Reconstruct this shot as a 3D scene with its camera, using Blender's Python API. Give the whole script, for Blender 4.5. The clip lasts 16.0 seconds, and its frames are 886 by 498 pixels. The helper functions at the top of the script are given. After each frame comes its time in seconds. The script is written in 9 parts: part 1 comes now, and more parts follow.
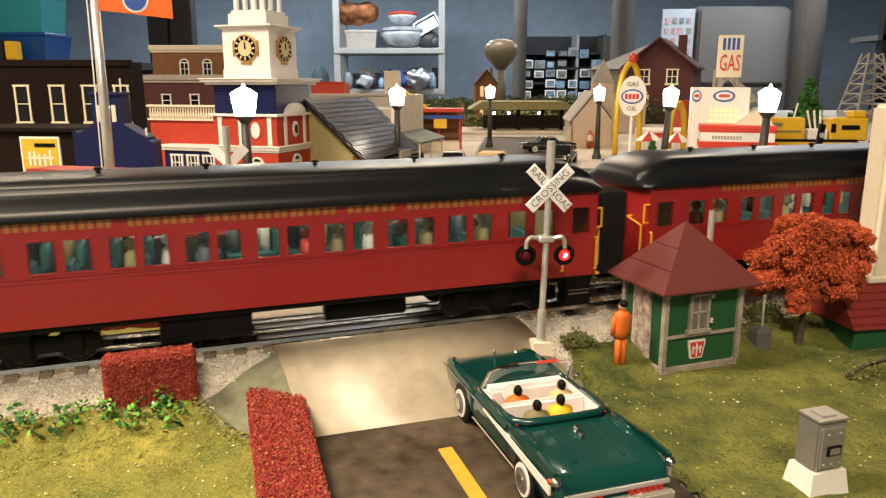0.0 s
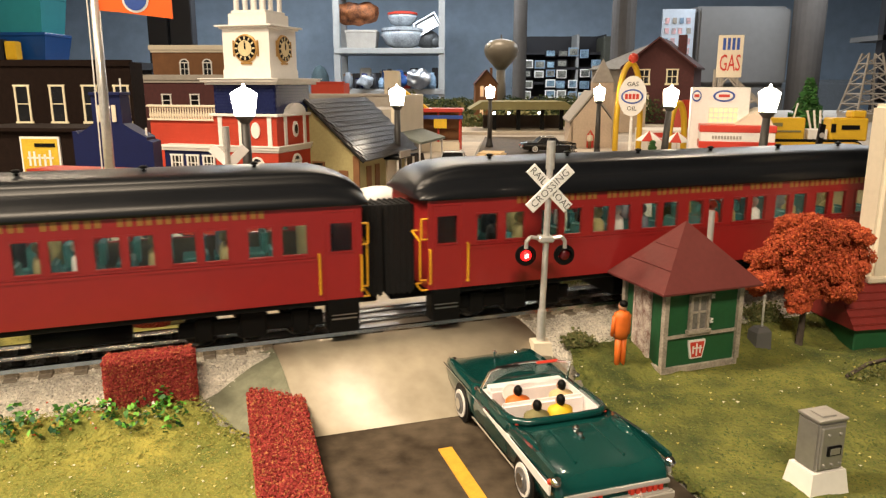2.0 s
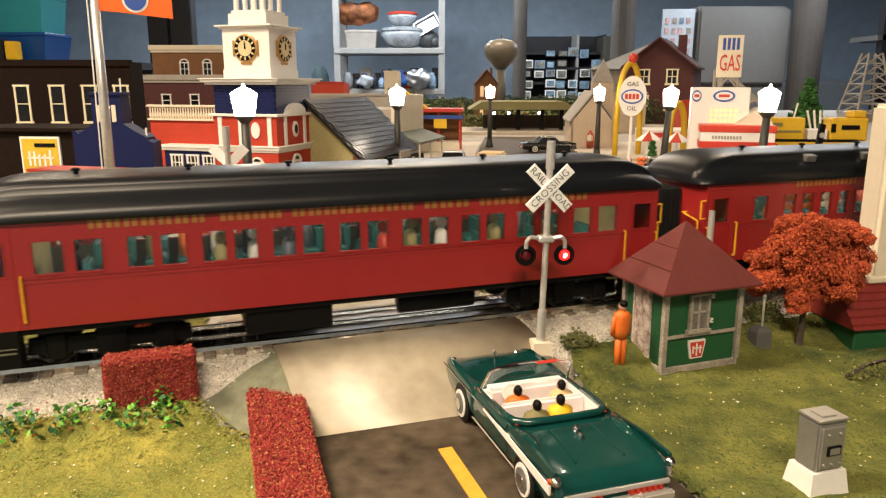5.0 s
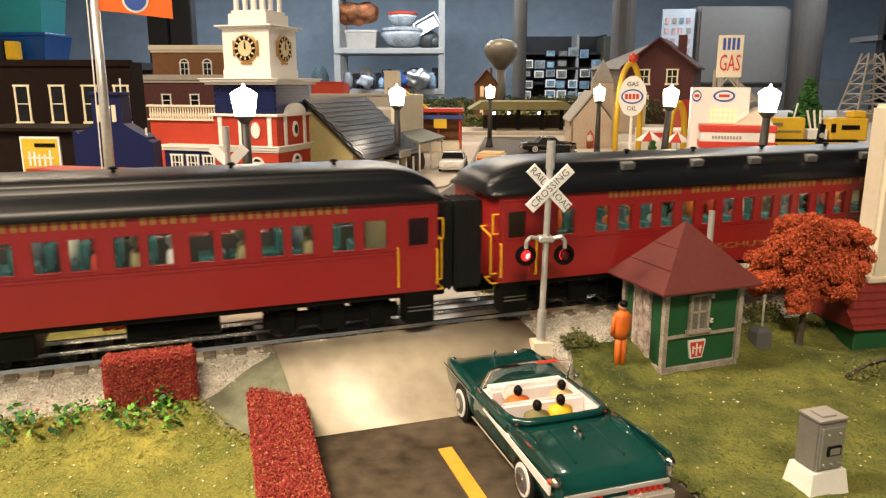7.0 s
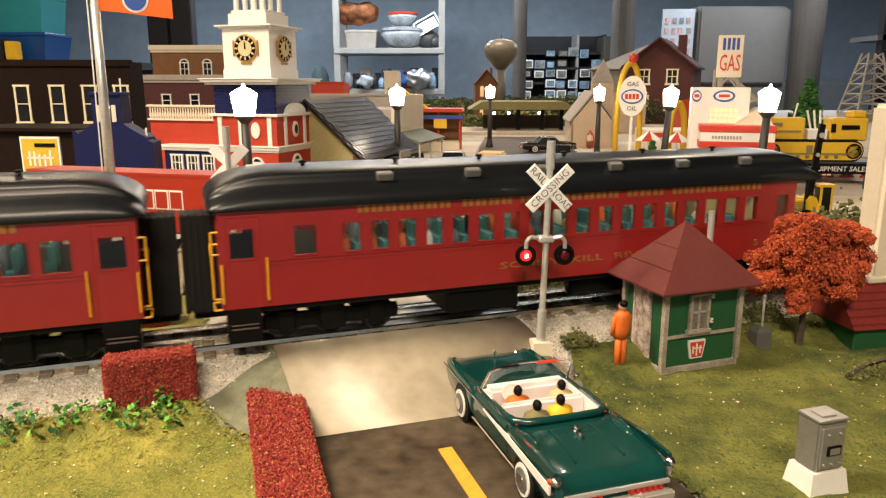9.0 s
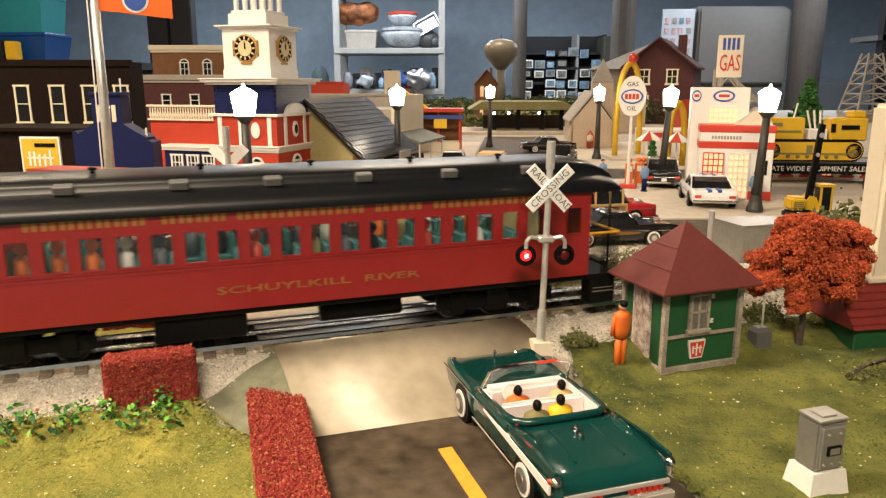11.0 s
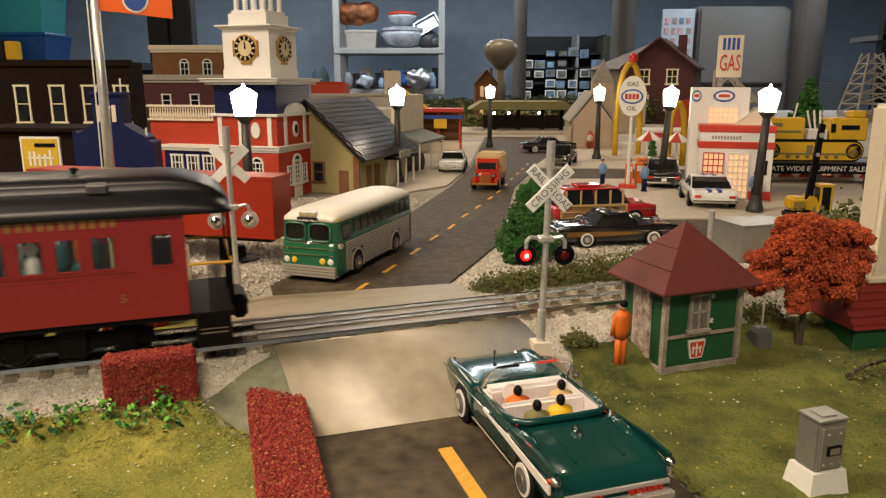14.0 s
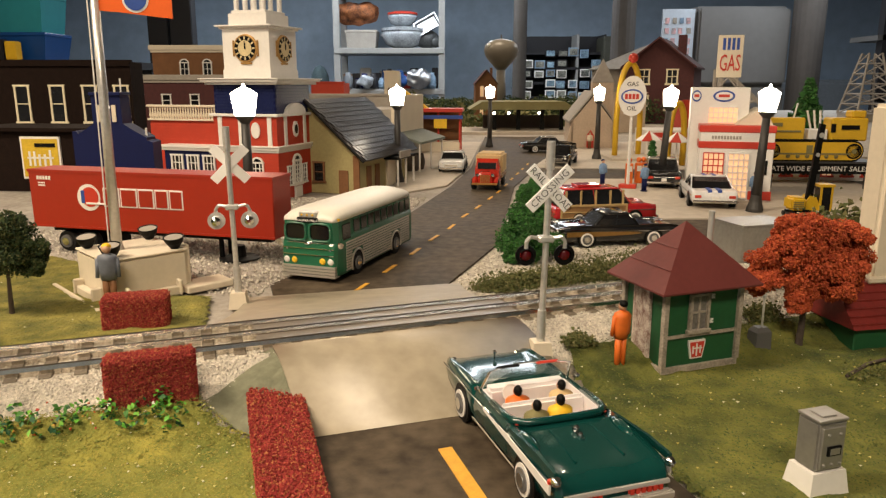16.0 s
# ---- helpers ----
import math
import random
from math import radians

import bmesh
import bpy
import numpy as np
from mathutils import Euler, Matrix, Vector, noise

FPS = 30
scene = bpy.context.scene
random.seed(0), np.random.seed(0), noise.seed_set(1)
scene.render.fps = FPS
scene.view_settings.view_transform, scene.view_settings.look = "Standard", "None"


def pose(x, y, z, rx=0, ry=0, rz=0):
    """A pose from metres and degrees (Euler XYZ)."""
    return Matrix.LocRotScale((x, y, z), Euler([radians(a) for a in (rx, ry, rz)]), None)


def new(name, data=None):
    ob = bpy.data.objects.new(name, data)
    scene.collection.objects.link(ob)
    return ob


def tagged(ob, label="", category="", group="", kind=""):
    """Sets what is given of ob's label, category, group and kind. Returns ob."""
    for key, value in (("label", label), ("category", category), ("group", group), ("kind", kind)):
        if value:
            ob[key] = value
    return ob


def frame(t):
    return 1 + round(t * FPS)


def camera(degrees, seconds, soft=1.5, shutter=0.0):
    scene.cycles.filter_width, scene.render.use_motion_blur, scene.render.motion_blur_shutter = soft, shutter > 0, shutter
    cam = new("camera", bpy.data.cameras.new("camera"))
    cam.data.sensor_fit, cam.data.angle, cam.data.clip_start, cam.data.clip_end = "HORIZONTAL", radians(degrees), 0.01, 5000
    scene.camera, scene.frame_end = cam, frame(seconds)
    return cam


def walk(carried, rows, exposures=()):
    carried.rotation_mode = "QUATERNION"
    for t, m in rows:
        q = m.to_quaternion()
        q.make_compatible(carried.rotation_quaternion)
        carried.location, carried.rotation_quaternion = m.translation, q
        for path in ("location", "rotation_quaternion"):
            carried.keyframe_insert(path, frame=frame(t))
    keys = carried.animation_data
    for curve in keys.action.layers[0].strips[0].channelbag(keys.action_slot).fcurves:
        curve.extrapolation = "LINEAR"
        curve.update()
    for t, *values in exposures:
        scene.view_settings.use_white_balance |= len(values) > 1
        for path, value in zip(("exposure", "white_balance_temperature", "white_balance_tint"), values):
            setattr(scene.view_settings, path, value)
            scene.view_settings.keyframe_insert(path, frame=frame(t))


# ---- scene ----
# camera: stands still at the edge of the layout
cam = camera(62.68, 16.0, soft=1.3, shutter=0.6)
EYE = (0.0, 0.0, 0.145)
VIEW = pose(*EYE, 90 - 12.7, 0, 0)
walk(cam, [(0.0, VIEW), (16.0, VIEW)], [(0.0, 0.34), (9.2, 0.34), (12.3, 0.26), (13.2, -0.02), (14.0, -0.32), (14.8, -0.24), (15.4, -0.20), (16.0, -0.20)])

# ---- world and light: a basement room with ceiling fixtures ----
world = bpy.data.worlds.new("world")
scene.world = world
world.use_nodes = True
world.node_tree.nodes["Background"].inputs[0].default_value = (0.55, 0.62, 0.75, 1)
world.node_tree.nodes["Background"].inputs[1].default_value = 0.005


def ceiling_lamp(x, y, z, w, d, watts, colour):
    data = bpy.data.lights.new("ceiling_lamp", "AREA")
    data.shape, data.size, data.size_y, data.energy, data.color = "RECTANGLE", w, d, watts, colour
    ob = new("ceiling_lamp", data)
    ob.matrix_world = pose(x, y, z)
    return ob


WARM = (1.0, 0.80, 0.58)
COOL = (0.88, 0.94, 1.0)
ceiling_lamp(-1.05, 0.05, 1.34, 0.7, 0.30, 44, WARM)
ceiling_lamp(-0.10, -0.95, 1.30, 0.7, 0.25, 35, WARM)
ceiling_lamp(0.95, 2.00, 1.36, 0.12, 0.12, 9, WARM)
ceiling_lamp(-1.55, 2.90, 1.36, 1.0, 0.30, 18, WARM)
ceiling_lamp(-0.05, 2.75, 1.36, 0.6, 0.45, 19, WARM)
ceiling_lamp(-0.6, 5.3, 1.36, 3.0, 0.6, 74, COOL)
ceiling_lamp(2.4, 4.4, 1.36, 1.4, 0.5, 32, COOL)

# ---- materials ----


def mat(name, colour, rough=0.5, metal=0.0, vary=0.12, scale=60.0, bump=0.0, bump_scale=300.0, colour2=None, coat=0.0, emit=0.0, spec=0.5, wear=0.0, obj=False):
    m = bpy.data.materials.new(name)
    m.use_nodes = True
    nt = m.node_tree
    b = nt.nodes["Principled BSDF"]
    b.inputs["Roughness"].default_value, b.inputs["Metallic"].default_value = rough, metal
    b.inputs["Coat Weight"].default_value = coat
    b.inputs["Coat Roughness"].default_value = 0.08
    b.inputs["Specular IOR Level"].default_value = spec
    co = nt.nodes.new("ShaderNodeTexCoord")
    n1 = nt.nodes.new("ShaderNodeTexNoise")
    n1.inputs["Scale"].default_value, n1.inputs["Detail"].default_value = scale, 6
    n2 = nt.nodes.new("ShaderNodeTexNoise")
    n2.inputs["Scale"].default_value, n2.inputs["Detail"].default_value = scale * 7, 4
    src = co.outputs["Object"]
    nt.links.new(src, n1.inputs["Vector"])
    nt.links.new(src, n2.inputs["Vector"])
    mx = nt.nodes.new("ShaderNodeMath")
    mx.operation = "ADD"
    nt.links.new(n1.outputs["Fac"], mx.inputs[0])
    nt.links.new(n2.outputs["Fac"], mx.inputs[1])
    ramp = nt.nodes.new("ShaderNodeValToRGB")
    half = nt.nodes.new("ShaderNodeMath")
    half.operation = "MULTIPLY"
    half.inputs[1].default_value = 0.5
    nt.links.new(mx.outputs[0], half.inputs[0])
    nt.links.new(half.outputs[0], ramp.inputs[0])
    c = colour
    lo = [max(0.0, v * (1 - vary)) for v in c]
    hi = [min(1.0, v * (1 + vary)) for v in (colour2 or c)]
    ramp.color_ramp.elements[0].position, ramp.color_ramp.elements[0].color = 0.36, (*lo, 1)
    ramp.color_ramp.elements[1].position, ramp.color_ramp.elements[1].color = 0.64, (*hi, 1)
    last = ramp.outputs[0]
    if obj:
        oi = nt.nodes.new("ShaderNodeObjectInfo")
        hsv = nt.nodes.new("ShaderNodeHueSaturation")
        mr = nt.nodes.new("ShaderNodeMapRange")
        mr.inputs["To Min"].default_value, mr.inputs["To Max"].default_value = 0.75, 1.25
        nt.links.new(oi.outputs["Random"], mr.inputs["Value"])
        nt.links.new(mr.outputs[0], hsv.inputs["Value"])
        nt.links.new(last, hsv.inputs["Color"])
        last = hsv.outputs[0]
    nt.links.new(last, b.inputs["Base Color"])
    if wear:
        rr = nt.nodes.new("ShaderNodeMapRange")
        rr.inputs["To Min"].default_value, rr.inputs["To Max"].default_value = max(0.02, rough - wear), min(1, rough + wear)
        nt.links.new(n1.outputs["Fac"], rr.inputs["Value"])
        nt.links.new(rr.outputs[0], b.inputs["Roughness"])
    if bump:
        n3 = nt.nodes.new("ShaderNodeTexNoise")
        n3.inputs["Scale"].default_value, n3.inputs["Detail"].default_value = bump_scale, 5
        nt.links.new(src, n3.inputs["Vector"])
        bp = nt.nodes.new("ShaderNodeBump")
        bp.inputs["Strength"].default_value, bp.inputs["Distance"].default_value = bump, 0.002
        nt.links.new(n3.outputs["Fac"], bp.inputs["Height"])
        nt.links.new(bp.outputs[0], b.inputs["Normal"])
    if emit:
        b.inputs["Emission Color"].default_value = (*colour, 1)
        b.inputs["Emission Strength"].default_value = emit
    return m


def island_mat(name, colours, rough=0.8, bump=0.0):
    """Colour picked per loose piece."""
    m = mat(name, colours[0], rough, bump=bump)
    nt = m.node_tree
    b = nt.nodes["Principled BSDF"]
    g = nt.nodes.new("ShaderNodeNewGeometry")
    r = nt.nodes.new("ShaderNodeValToRGB")
    r.color_ramp.interpolation = "CONSTANT"
    el = r.color_ramp.elements
    el[0].color = (*colours[0], 1)
    el[1].position, el[1].color = 1 / len(colours), (*colours[1], 1)
    for i, c in enumerate(colours[2:], 2):
        e = el.new(i / len(colours))
        e.color = (*c, 1)
    nt.links.new(g.outputs["Random Per Island"], r.inputs[0])
    nt.links.new(r.outputs[0], b.inputs["Base Color"])
    return m


def glass_mat(name, colour=(1, 1, 1), rough=0.02):
    m = bpy.data.materials.new(name)
    m.use_nodes = True
    nt = m.node_tree
    out = nt.nodes["Material Output"]
    nt.nodes.remove(nt.nodes["Principled BSDF"])
    t = nt.nodes.new("ShaderNodeBsdfTransparent")
    t.inputs[0].default_value = (*colour, 1)
    g = nt.nodes.new("ShaderNodeBsdfGlossy")
    g.inputs["Roughness"].default_value = rough
    mix = nt.nodes.new("ShaderNodeMixShader")
    lw = nt.nodes.new("ShaderNodeLayerWeight")
    lw.inputs[0].default_value = 0.5
    pw = nt.nodes.new("ShaderNodeMath")
    pw.operation, pw.inputs[1].default_value = "POWER", 4.0
    nt.links.new(lw.outputs["Facing"], pw.inputs[0])
    sc = nt.nodes.new("ShaderNodeMath")
    sc.operation, sc.inputs[1].default_value, sc.inputs[2].default_value = "MULTIPLY_ADD", 0.85, 0.04
    nt.links.new(pw.outputs[0], sc.inputs[0])
    nt.links.new(sc.outputs[0], mix.inputs[0])
    nt.links.new(t.outputs[0], mix.inputs[1])
    nt.links.new(g.outputs[0], mix.inputs[2])
    nt.links.new(mix.outputs[0], out.inputs[0])
    return m


M_WALL = mat("blue_grey_wall_paint", (0.325, 0.41, 0.51), 0.9, scale=1.5, bump=0.05, bump_scale=40)
M_CEIL = mat("ceiling_tile", (0.22, 0.21, 0.19), 0.95, scale=2)
M_FLOOR = mat("room_floor", (0.10, 0.09, 0.085), 0.8, scale=3)
M_BASE = mat("layout_scenery_base", (0.36, 0.33, 0.29), 0.95, vary=0.25, scale=20, bump=0.5, bump_scale=350)
M_GRASS = mat("turf", (0.13, 0.17, 0.028), 0.95, vary=0.22, scale=7, bump=1.0, bump_scale=420, colour2=(0.33, 0.29, 0.055))
M_GRASSR = mat("dark_turf", (0.042, 0.068, 0.012), 0.95, vary=0.30, scale=9, bump=1.0, bump_scale=420, colour2=(0.150, 0.150, 0.028))
M_TUFT = island_mat("turf_fibres", [(0.17, 0.21, 0.040), (0.25, 0.25, 0.050), (0.33, 0.28, 0.060), (0.21, 0.22, 0.045)], 0.9)
M_TUFTR = island_mat("dark_turf_fibres", [(0.055, 0.090, 0.014), (0.085, 0.115, 0.018), (0.15, 0.155, 0.032), (0.045, 0.068, 0.014)], 0.9)
M_FLECK = island_mat("pale_turf_flecks", [(0.50, 0.46, 0.16), (0.62, 0.60, 0.42), (0.40, 0.34, 0.08)], 0.8)
M_ASPHALT = mat("asphalt", (0.050, 0.037, 0.024), 0.66, spec=0.16, vary=0.3, scale=16, bump=0.06, bump_scale=500, colour2=(0.088, 0.068, 0.046), wear=0.14)
M_YELLOW_LINE = mat("yellow_road_paint", (0.72, 0.38, 0.04), 0.6, scale=300)
M_CONCRETE = mat("crossing_plate", (0.31, 0.268, 0.195), 0.40, vary=0.06, scale=14, bump=0.04, bump_scale=50, colour2=(0.40, 0.35, 0.26), wear=0.10, spec=0.6)


def rust_edge(m, centre, reach, colour):
    """Brown staining that grows towards one place, broken up by noise."""
    nt = m.node_tree
    b = nt.nodes["Principled BSDF"]
    base = b.inputs["Base Color"].links[0].from_socket
    co = nt.nodes.new("ShaderNodeTexCoord")
    d = nt.nodes.new("ShaderNodeVectorMath")
    d.operation = "DISTANCE"
    d.inputs[1].default_value = centre
    nt.links.new(co.outputs["Object"], d.inputs[0])
    n = nt.nodes.new("ShaderNodeTexNoise")
    n.inputs["Scale"].default_value, n.inputs["Detail"].default_value = 45, 5
    nt.links.new(co.outputs["Object"], n.inputs["Vector"])
    jit = nt.nodes.new("ShaderNodeMath")
    jit.operation, jit.inputs[1].default_value = "MULTIPLY_ADD", reach * 0.9
    nt.links.new(n.outputs["Fac"], jit.inputs[0])
    nt.links.new(d.outputs["Value"], jit.inputs[2])
    r = nt.nodes.new("ShaderNodeMapRange")
    r.inputs["From Min"].default_value, r.inputs["From Max"].default_value = reach * 0.7, reach * 1.5
    r.inputs["To Min"].default_value, r.inputs["To Max"].default_value = 0.8, 0.0
    nt.links.new(jit.outputs[0], r.inputs["Value"])
    mix = nt.nodes.new("ShaderNodeMix")
    mix.data_type = "RGBA"
    mix.inputs[7].default_value = (*colour, 1)
    nt.links.new(r.outputs[0], mix.inputs[0])
    nt.links.new(base, mix.inputs[6])
    nt.links.new(mix.outputs[2], b.inputs["Base Color"])


rust_edge(M_CONCRETE, (0.044, 0.372, 0.02), 0.026, (0.13, 0.075, 0.045))
rust_edge(M_CONCRETE, (-0.086, 0.325, 0.02), 0.020, (0.15, 0.10, 0.065))
M_LOT = mat("pale_concrete", (0.52, 0.46, 0.38), 0.8, vary=0.12, scale=14, bump=0.1, bump_scale=300)
M_PLASTER = mat("plaster_flank", (0.17, 0.175, 0.115), 0.85, vary=0.25, scale=40, bump=0.4, bump_scale=150)
M_BALLAST = mat("ballast_bed", (0.50, 0.46, 0.39), 0.95, vary=0.25, scale=120, bump=1.0, bump_scale=900, colour2=(0.66, 0.61, 0.52))
M_STONES = island_mat("ballast_stones", [(0.60, 0.56, 0.48), (0.50, 0.46, 0.40), (0.38, 0.35, 0.30), (0.72, 0.68, 0.60)], 0.9)
M_TIE = mat("brown_tie", (0.19, 0.160, 0.120), 0.75, vary=0.35, scale=200, bump=0.3)
M_RAIL = mat("polished_rail", (0.66, 0.62, 0.56), 0.20, 1.0, scale=80, wear=0.08)
M_PANEL = mat("crossing_panel", (0.155, 0.132, 0.105), 0.33, 0.0, vary=0.2, scale=60, bump=0.04, wear=0.1)
M_MAROON = mat("maroon_car_paint", (0.31, 0.018, 0.018), 0.36, vary=0.05, scale=30, coat=0.22)
M_ROOF = mat("black_roof_paint", (0.005, 0.006, 0.008), 0.34, vary=0.1, scale=30, spec=0.38, wear=0.05)
M_BLACK = mat("black_plastic", (0.005, 0.005, 0.005), 0.5, scale=100, spec=0.13)
M_RUBBER = mat("black_rubber", (0.010, 0.010, 0.010), 0.7, scale=100, spec=0.3)
M_GOLD = mat("gold_lettering", (0.38, 0.19, 0.05), 0.45, 0.3, scale=200)
M_YEL = mat("yellow_handrail", (0.78, 0.42, 0.02), 0.45, scale=200)
M_CREAM = mat("cream_interior", (0.50, 0.43, 0.24), 0.8, scale=30)
M_LINING = mat("dull_car_lining", (0.10, 0.085, 0.055), 0.8, scale=30)
M_CARLIGHT = mat("interior_light_strip", (1.0, 0.82, 0.55), 0.5, emit=8.0)
M_SEAT = mat("teal_seat", (0.05, 0.22, 0.24), 0.6, scale=60)
M_STEEL = mat("wheel_steel", (0.35, 0.34, 0.33), 0.35, 0.9, scale=60)
M_GLASS = glass_mat("clear_glass", (0.92, 0.95, 0.95))
M_SILVER = mat("silver_paint", (0.62, 0.61, 0.58), 0.32, 0.5, scale=60, wear=0.08)
M_CHROME = mat("chrome", (0.8, 0.8, 0.8), 0.1, 1.0, vary=0.03)
M_BRIGHT = mat("brushed_brightwork", (0.82, 0.80, 0.76), 0.3, 0.75, vary=0.05)
M_WHITE = mat("white_paint", (0.80, 0.78, 0.74), 0.5, vary=0.04, scale=40)
M_SIGNW = mat("white_sign_enamel", (0.93, 0.92, 0.90), 0.35, vary=0.02, scale=40)
M_CASE = mat("dull_grey_metal_case", (0.33, 0.32, 0.295), 0.34, 0.55, vary=0.12, scale=40, wear=0.1)
M_GRASSN = mat("olive_turf", (0.085, 0.105, 0.022), 0.95, vary=0.30, scale=9, bump=1.0, bump_scale=420, colour2=(0.26, 0.225, 0.05))
M_CREAMW = mat("cream_plastic", (0.72, 0.64, 0.50), 0.5, vary=0.05, scale=40)
M_REDLIT = mat("lit_red_lens", (1.0, 0.010, 0.010), 0.3, emit=2.6)
M_REDCORE = mat("lit_red_lamp_core", (1.0, 0.26, 0.24), 0.3, emit=5.0)
M_REDDARK = mat("dark_red_lens", (0.10, 0.006, 0.008), 0.15, scale=60)
M_GREENCAR = mat("dark_green_car_paint", (0.004, 0.045, 0.040), 0.14, vary=0.05, scale=30, coat=0.6)
M_GLOBE = mat("lit_globe", (1.0, 0.86, 0.66), 0.4, emit=14.0)
M_DARKMETAL = mat("dark_post_paint", (0.05, 0.048, 0.045), 0.5, 0.2, scale=80)
M_HEDGE = island_mat("red_hedge_foam", [(0.32, 0.034, 0.030), (0.42, 0.062, 0.046), (0.25, 0.024, 0.022), (0.36, 0.05, 0.035), (0.30, 0.034, 0.030), (0.44, 0.15, 0.06)], 0.95)
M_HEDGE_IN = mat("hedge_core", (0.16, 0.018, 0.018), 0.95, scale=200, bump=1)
M_ORANGE_LEAF = island_mat("orange_foliage", [(0.44, 0.075, 0.020), (0.52, 0.11, 0.030), (0.33, 0.050, 0.016), (0.48, 0.09, 0.035)], 0.9)
M_GREEN_LEAF = island_mat("green_foliage", [(0.03, 0.13, 0.025), (0.05, 0.19, 0.03), (0.02, 0.08, 0.02), (0.06, 0.15, 0.04)], 0.9)
M_BRIGHT_LEAF = island_mat("bright_leaves", [(0.12, 0.40, 0.03), (0.02, 0.09, 0.035), (0.18, 0.46, 0.05), (0.025, 0.11, 0.02), (0.06, 0.20, 0.03)], 0.6)
M_OLIVE_LEAF = island_mat("olive_foliage", [(0.12, 0.13, 0.04), (0.08, 0.10, 0.03), (0.17, 0.16, 0.06)], 0.9)
M_DARKLEAF = island_mat("dark_green_foliage", [(0.025, 0.05, 0.016), (0.05, 0.08, 0.022), (0.085, 0.095, 0.030), (0.018, 0.035, 0.012)], 0.9)
M_BARK = mat("bark", (0.06, 0.045, 0.035), 0.9, scale=200, bump=0.6)
M_RED = mat("red_plastic", (0.55, 0.045, 0.025), 0.4, vary=0.05, scale=30)
M_TRAILER = mat("orange_red_trailer", (0.34, 0.024, 0.009), 0.42, vary=0.05, scale=30)
M_NAVY = mat("navy_plastic", (0.004, 0.009, 0.065), 0.6, vary=0.1, scale=60, spec=0.25)
M_BLUE = mat("blue_paint", (0.03, 0.08, 0.35), 0.5)
M_BRICKRED = mat("orange_red_brick", (0.46, 0.042, 0.016), 0.7, vary=0.08, scale=80)
M_BRICKDK = mat("dark_brown_brick", (0.012, 0.0065, 0.0048), 0.85, spec=0.12, vary=0.3, scale=120, bump=0.3)
M_MAROONB = mat("maroon_brick", (0.07, 0.018, 0.018), 0.8, vary=0.2, scale=120)
M_BROWN = mat("brown_wall", (0.20, 0.09, 0.035), 0.8, vary=0.15, scale=60)
M_TRIM = mat("cream_trim", (0.75, 0.68, 0.48), 0.6)
M_DGLASS = mat("dark_pane", (0.012, 0.012, 0.013), 0.12, vary=0.3, scale=40)
M_LITPANE = mat("lit_pane", (1.0, 0.60, 0.34), 0.4, emit=0.5)
M_STUCCO = mat("yellow_olive_wall", (0.36, 0.31, 0.14), 0.8, scale=40)
M_TILE = mat("grey_roof_tile", (0.020, 0.017, 0.015), 0.32, vary=0.2, scale=60, wear=0.08)
M_SHANTYROOF = mat("oxide_red_roof", (0.125, 0.030, 0.027), 0.45, vary=0.10, scale=40, bump=0.05, wear=0.1)
M_SHANTY = mat("dark_green_wall", (0.012, 0.085, 0.030), 0.55, vary=0.1, scale=60)
M_GREYWOOD = mat("weathered_grey_wood", (0.32, 0.28, 0.23), 0.8, vary=0.35, scale=120, bump=0.3)
M_SAND = mat("sandstone", (0.55, 0.44, 0.33), 0.85, vary=0.1, scale=30)
M_GREYB = mat("grey_building_wall", (0.36, 0.33, 0.29), 0.85, vary=0.1, scale=20)
M_ORANGE = mat("orange_cloth_paint", (0.75, 0.16, 0.02), 0.55, vary=0.06)
M_FLAG = mat("orange_flag", (0.86, 0.13, 0.006), 0.6, vary=0.03)
M_SKIN = mat("flesh_paint", (0.55, 0.32, 0.20), 0.5)
M_BLUEGREY = mat("blue_grey_coat_paint", (0.14, 0.16, 0.20), 0.5)
M_TAN = mat("tan_canvas", (0.62, 0.44, 0.22), 0.8)
M_DOZER = mat("machine_yellow", (0.68, 0.42, 0.02), 0.45, vary=0.06)
M_GREENBUS = mat("bus_green", (0.012, 0.13, 0.065), 0.3, vary=0.05, coat=0.4)
M_OLIVEROOF = mat("olive_roof", (0.20, 0.18, 0.075), 0.8)
M_GREYFR = mat("grey_metal", (0.13, 0.13, 0.13), 0.5, 0.2, vary=0.06, scale=3)

# ---- mesh helpers ----


def part(name, bm, material, parent=None, label="", smooth=False):
    me = bpy.data.meshes.new(name)
    bmesh.ops.recalc_face_normals(bm, faces=bm.faces)
    bm.to_mesh(me)
    bm.free()
    if smooth:
        me.polygons.foreach_set("use_smooth", [True] * len(me.polygons))
    for m in (material if isinstance(material, (list, tuple)) else [material]):
        me.materials.append(m)
    ob = new(name, me)
    ob.parent = parent
    if label:
        ob["label"] = label
    return ob


def share(name, me, parent, m):
    ob = new(name, me)
    ob.parent = parent
    ob.matrix_basis = m
    return ob


def thing(name, label, category, m=None, group="", kind=""):
    ob = new(name)
    ob.empty_display_size = 0.01
    ob.matrix_basis = m or Matrix()
    return tagged(ob, label, category, group, kind)


def B(*boxes, bevel=0.0, seg=1):
    """A bmesh of boxes (x0, x1, y0, y1, z0, z1)."""
    bm = bmesh.new()
    for b in boxes:
        add_box(bm, *b)
    if bevel:
        bmesh.ops.bevel(bm, geom=bm.edges[:], offset=bevel, segments=seg, affect="EDGES", clamp_overlap=True)
    return bm


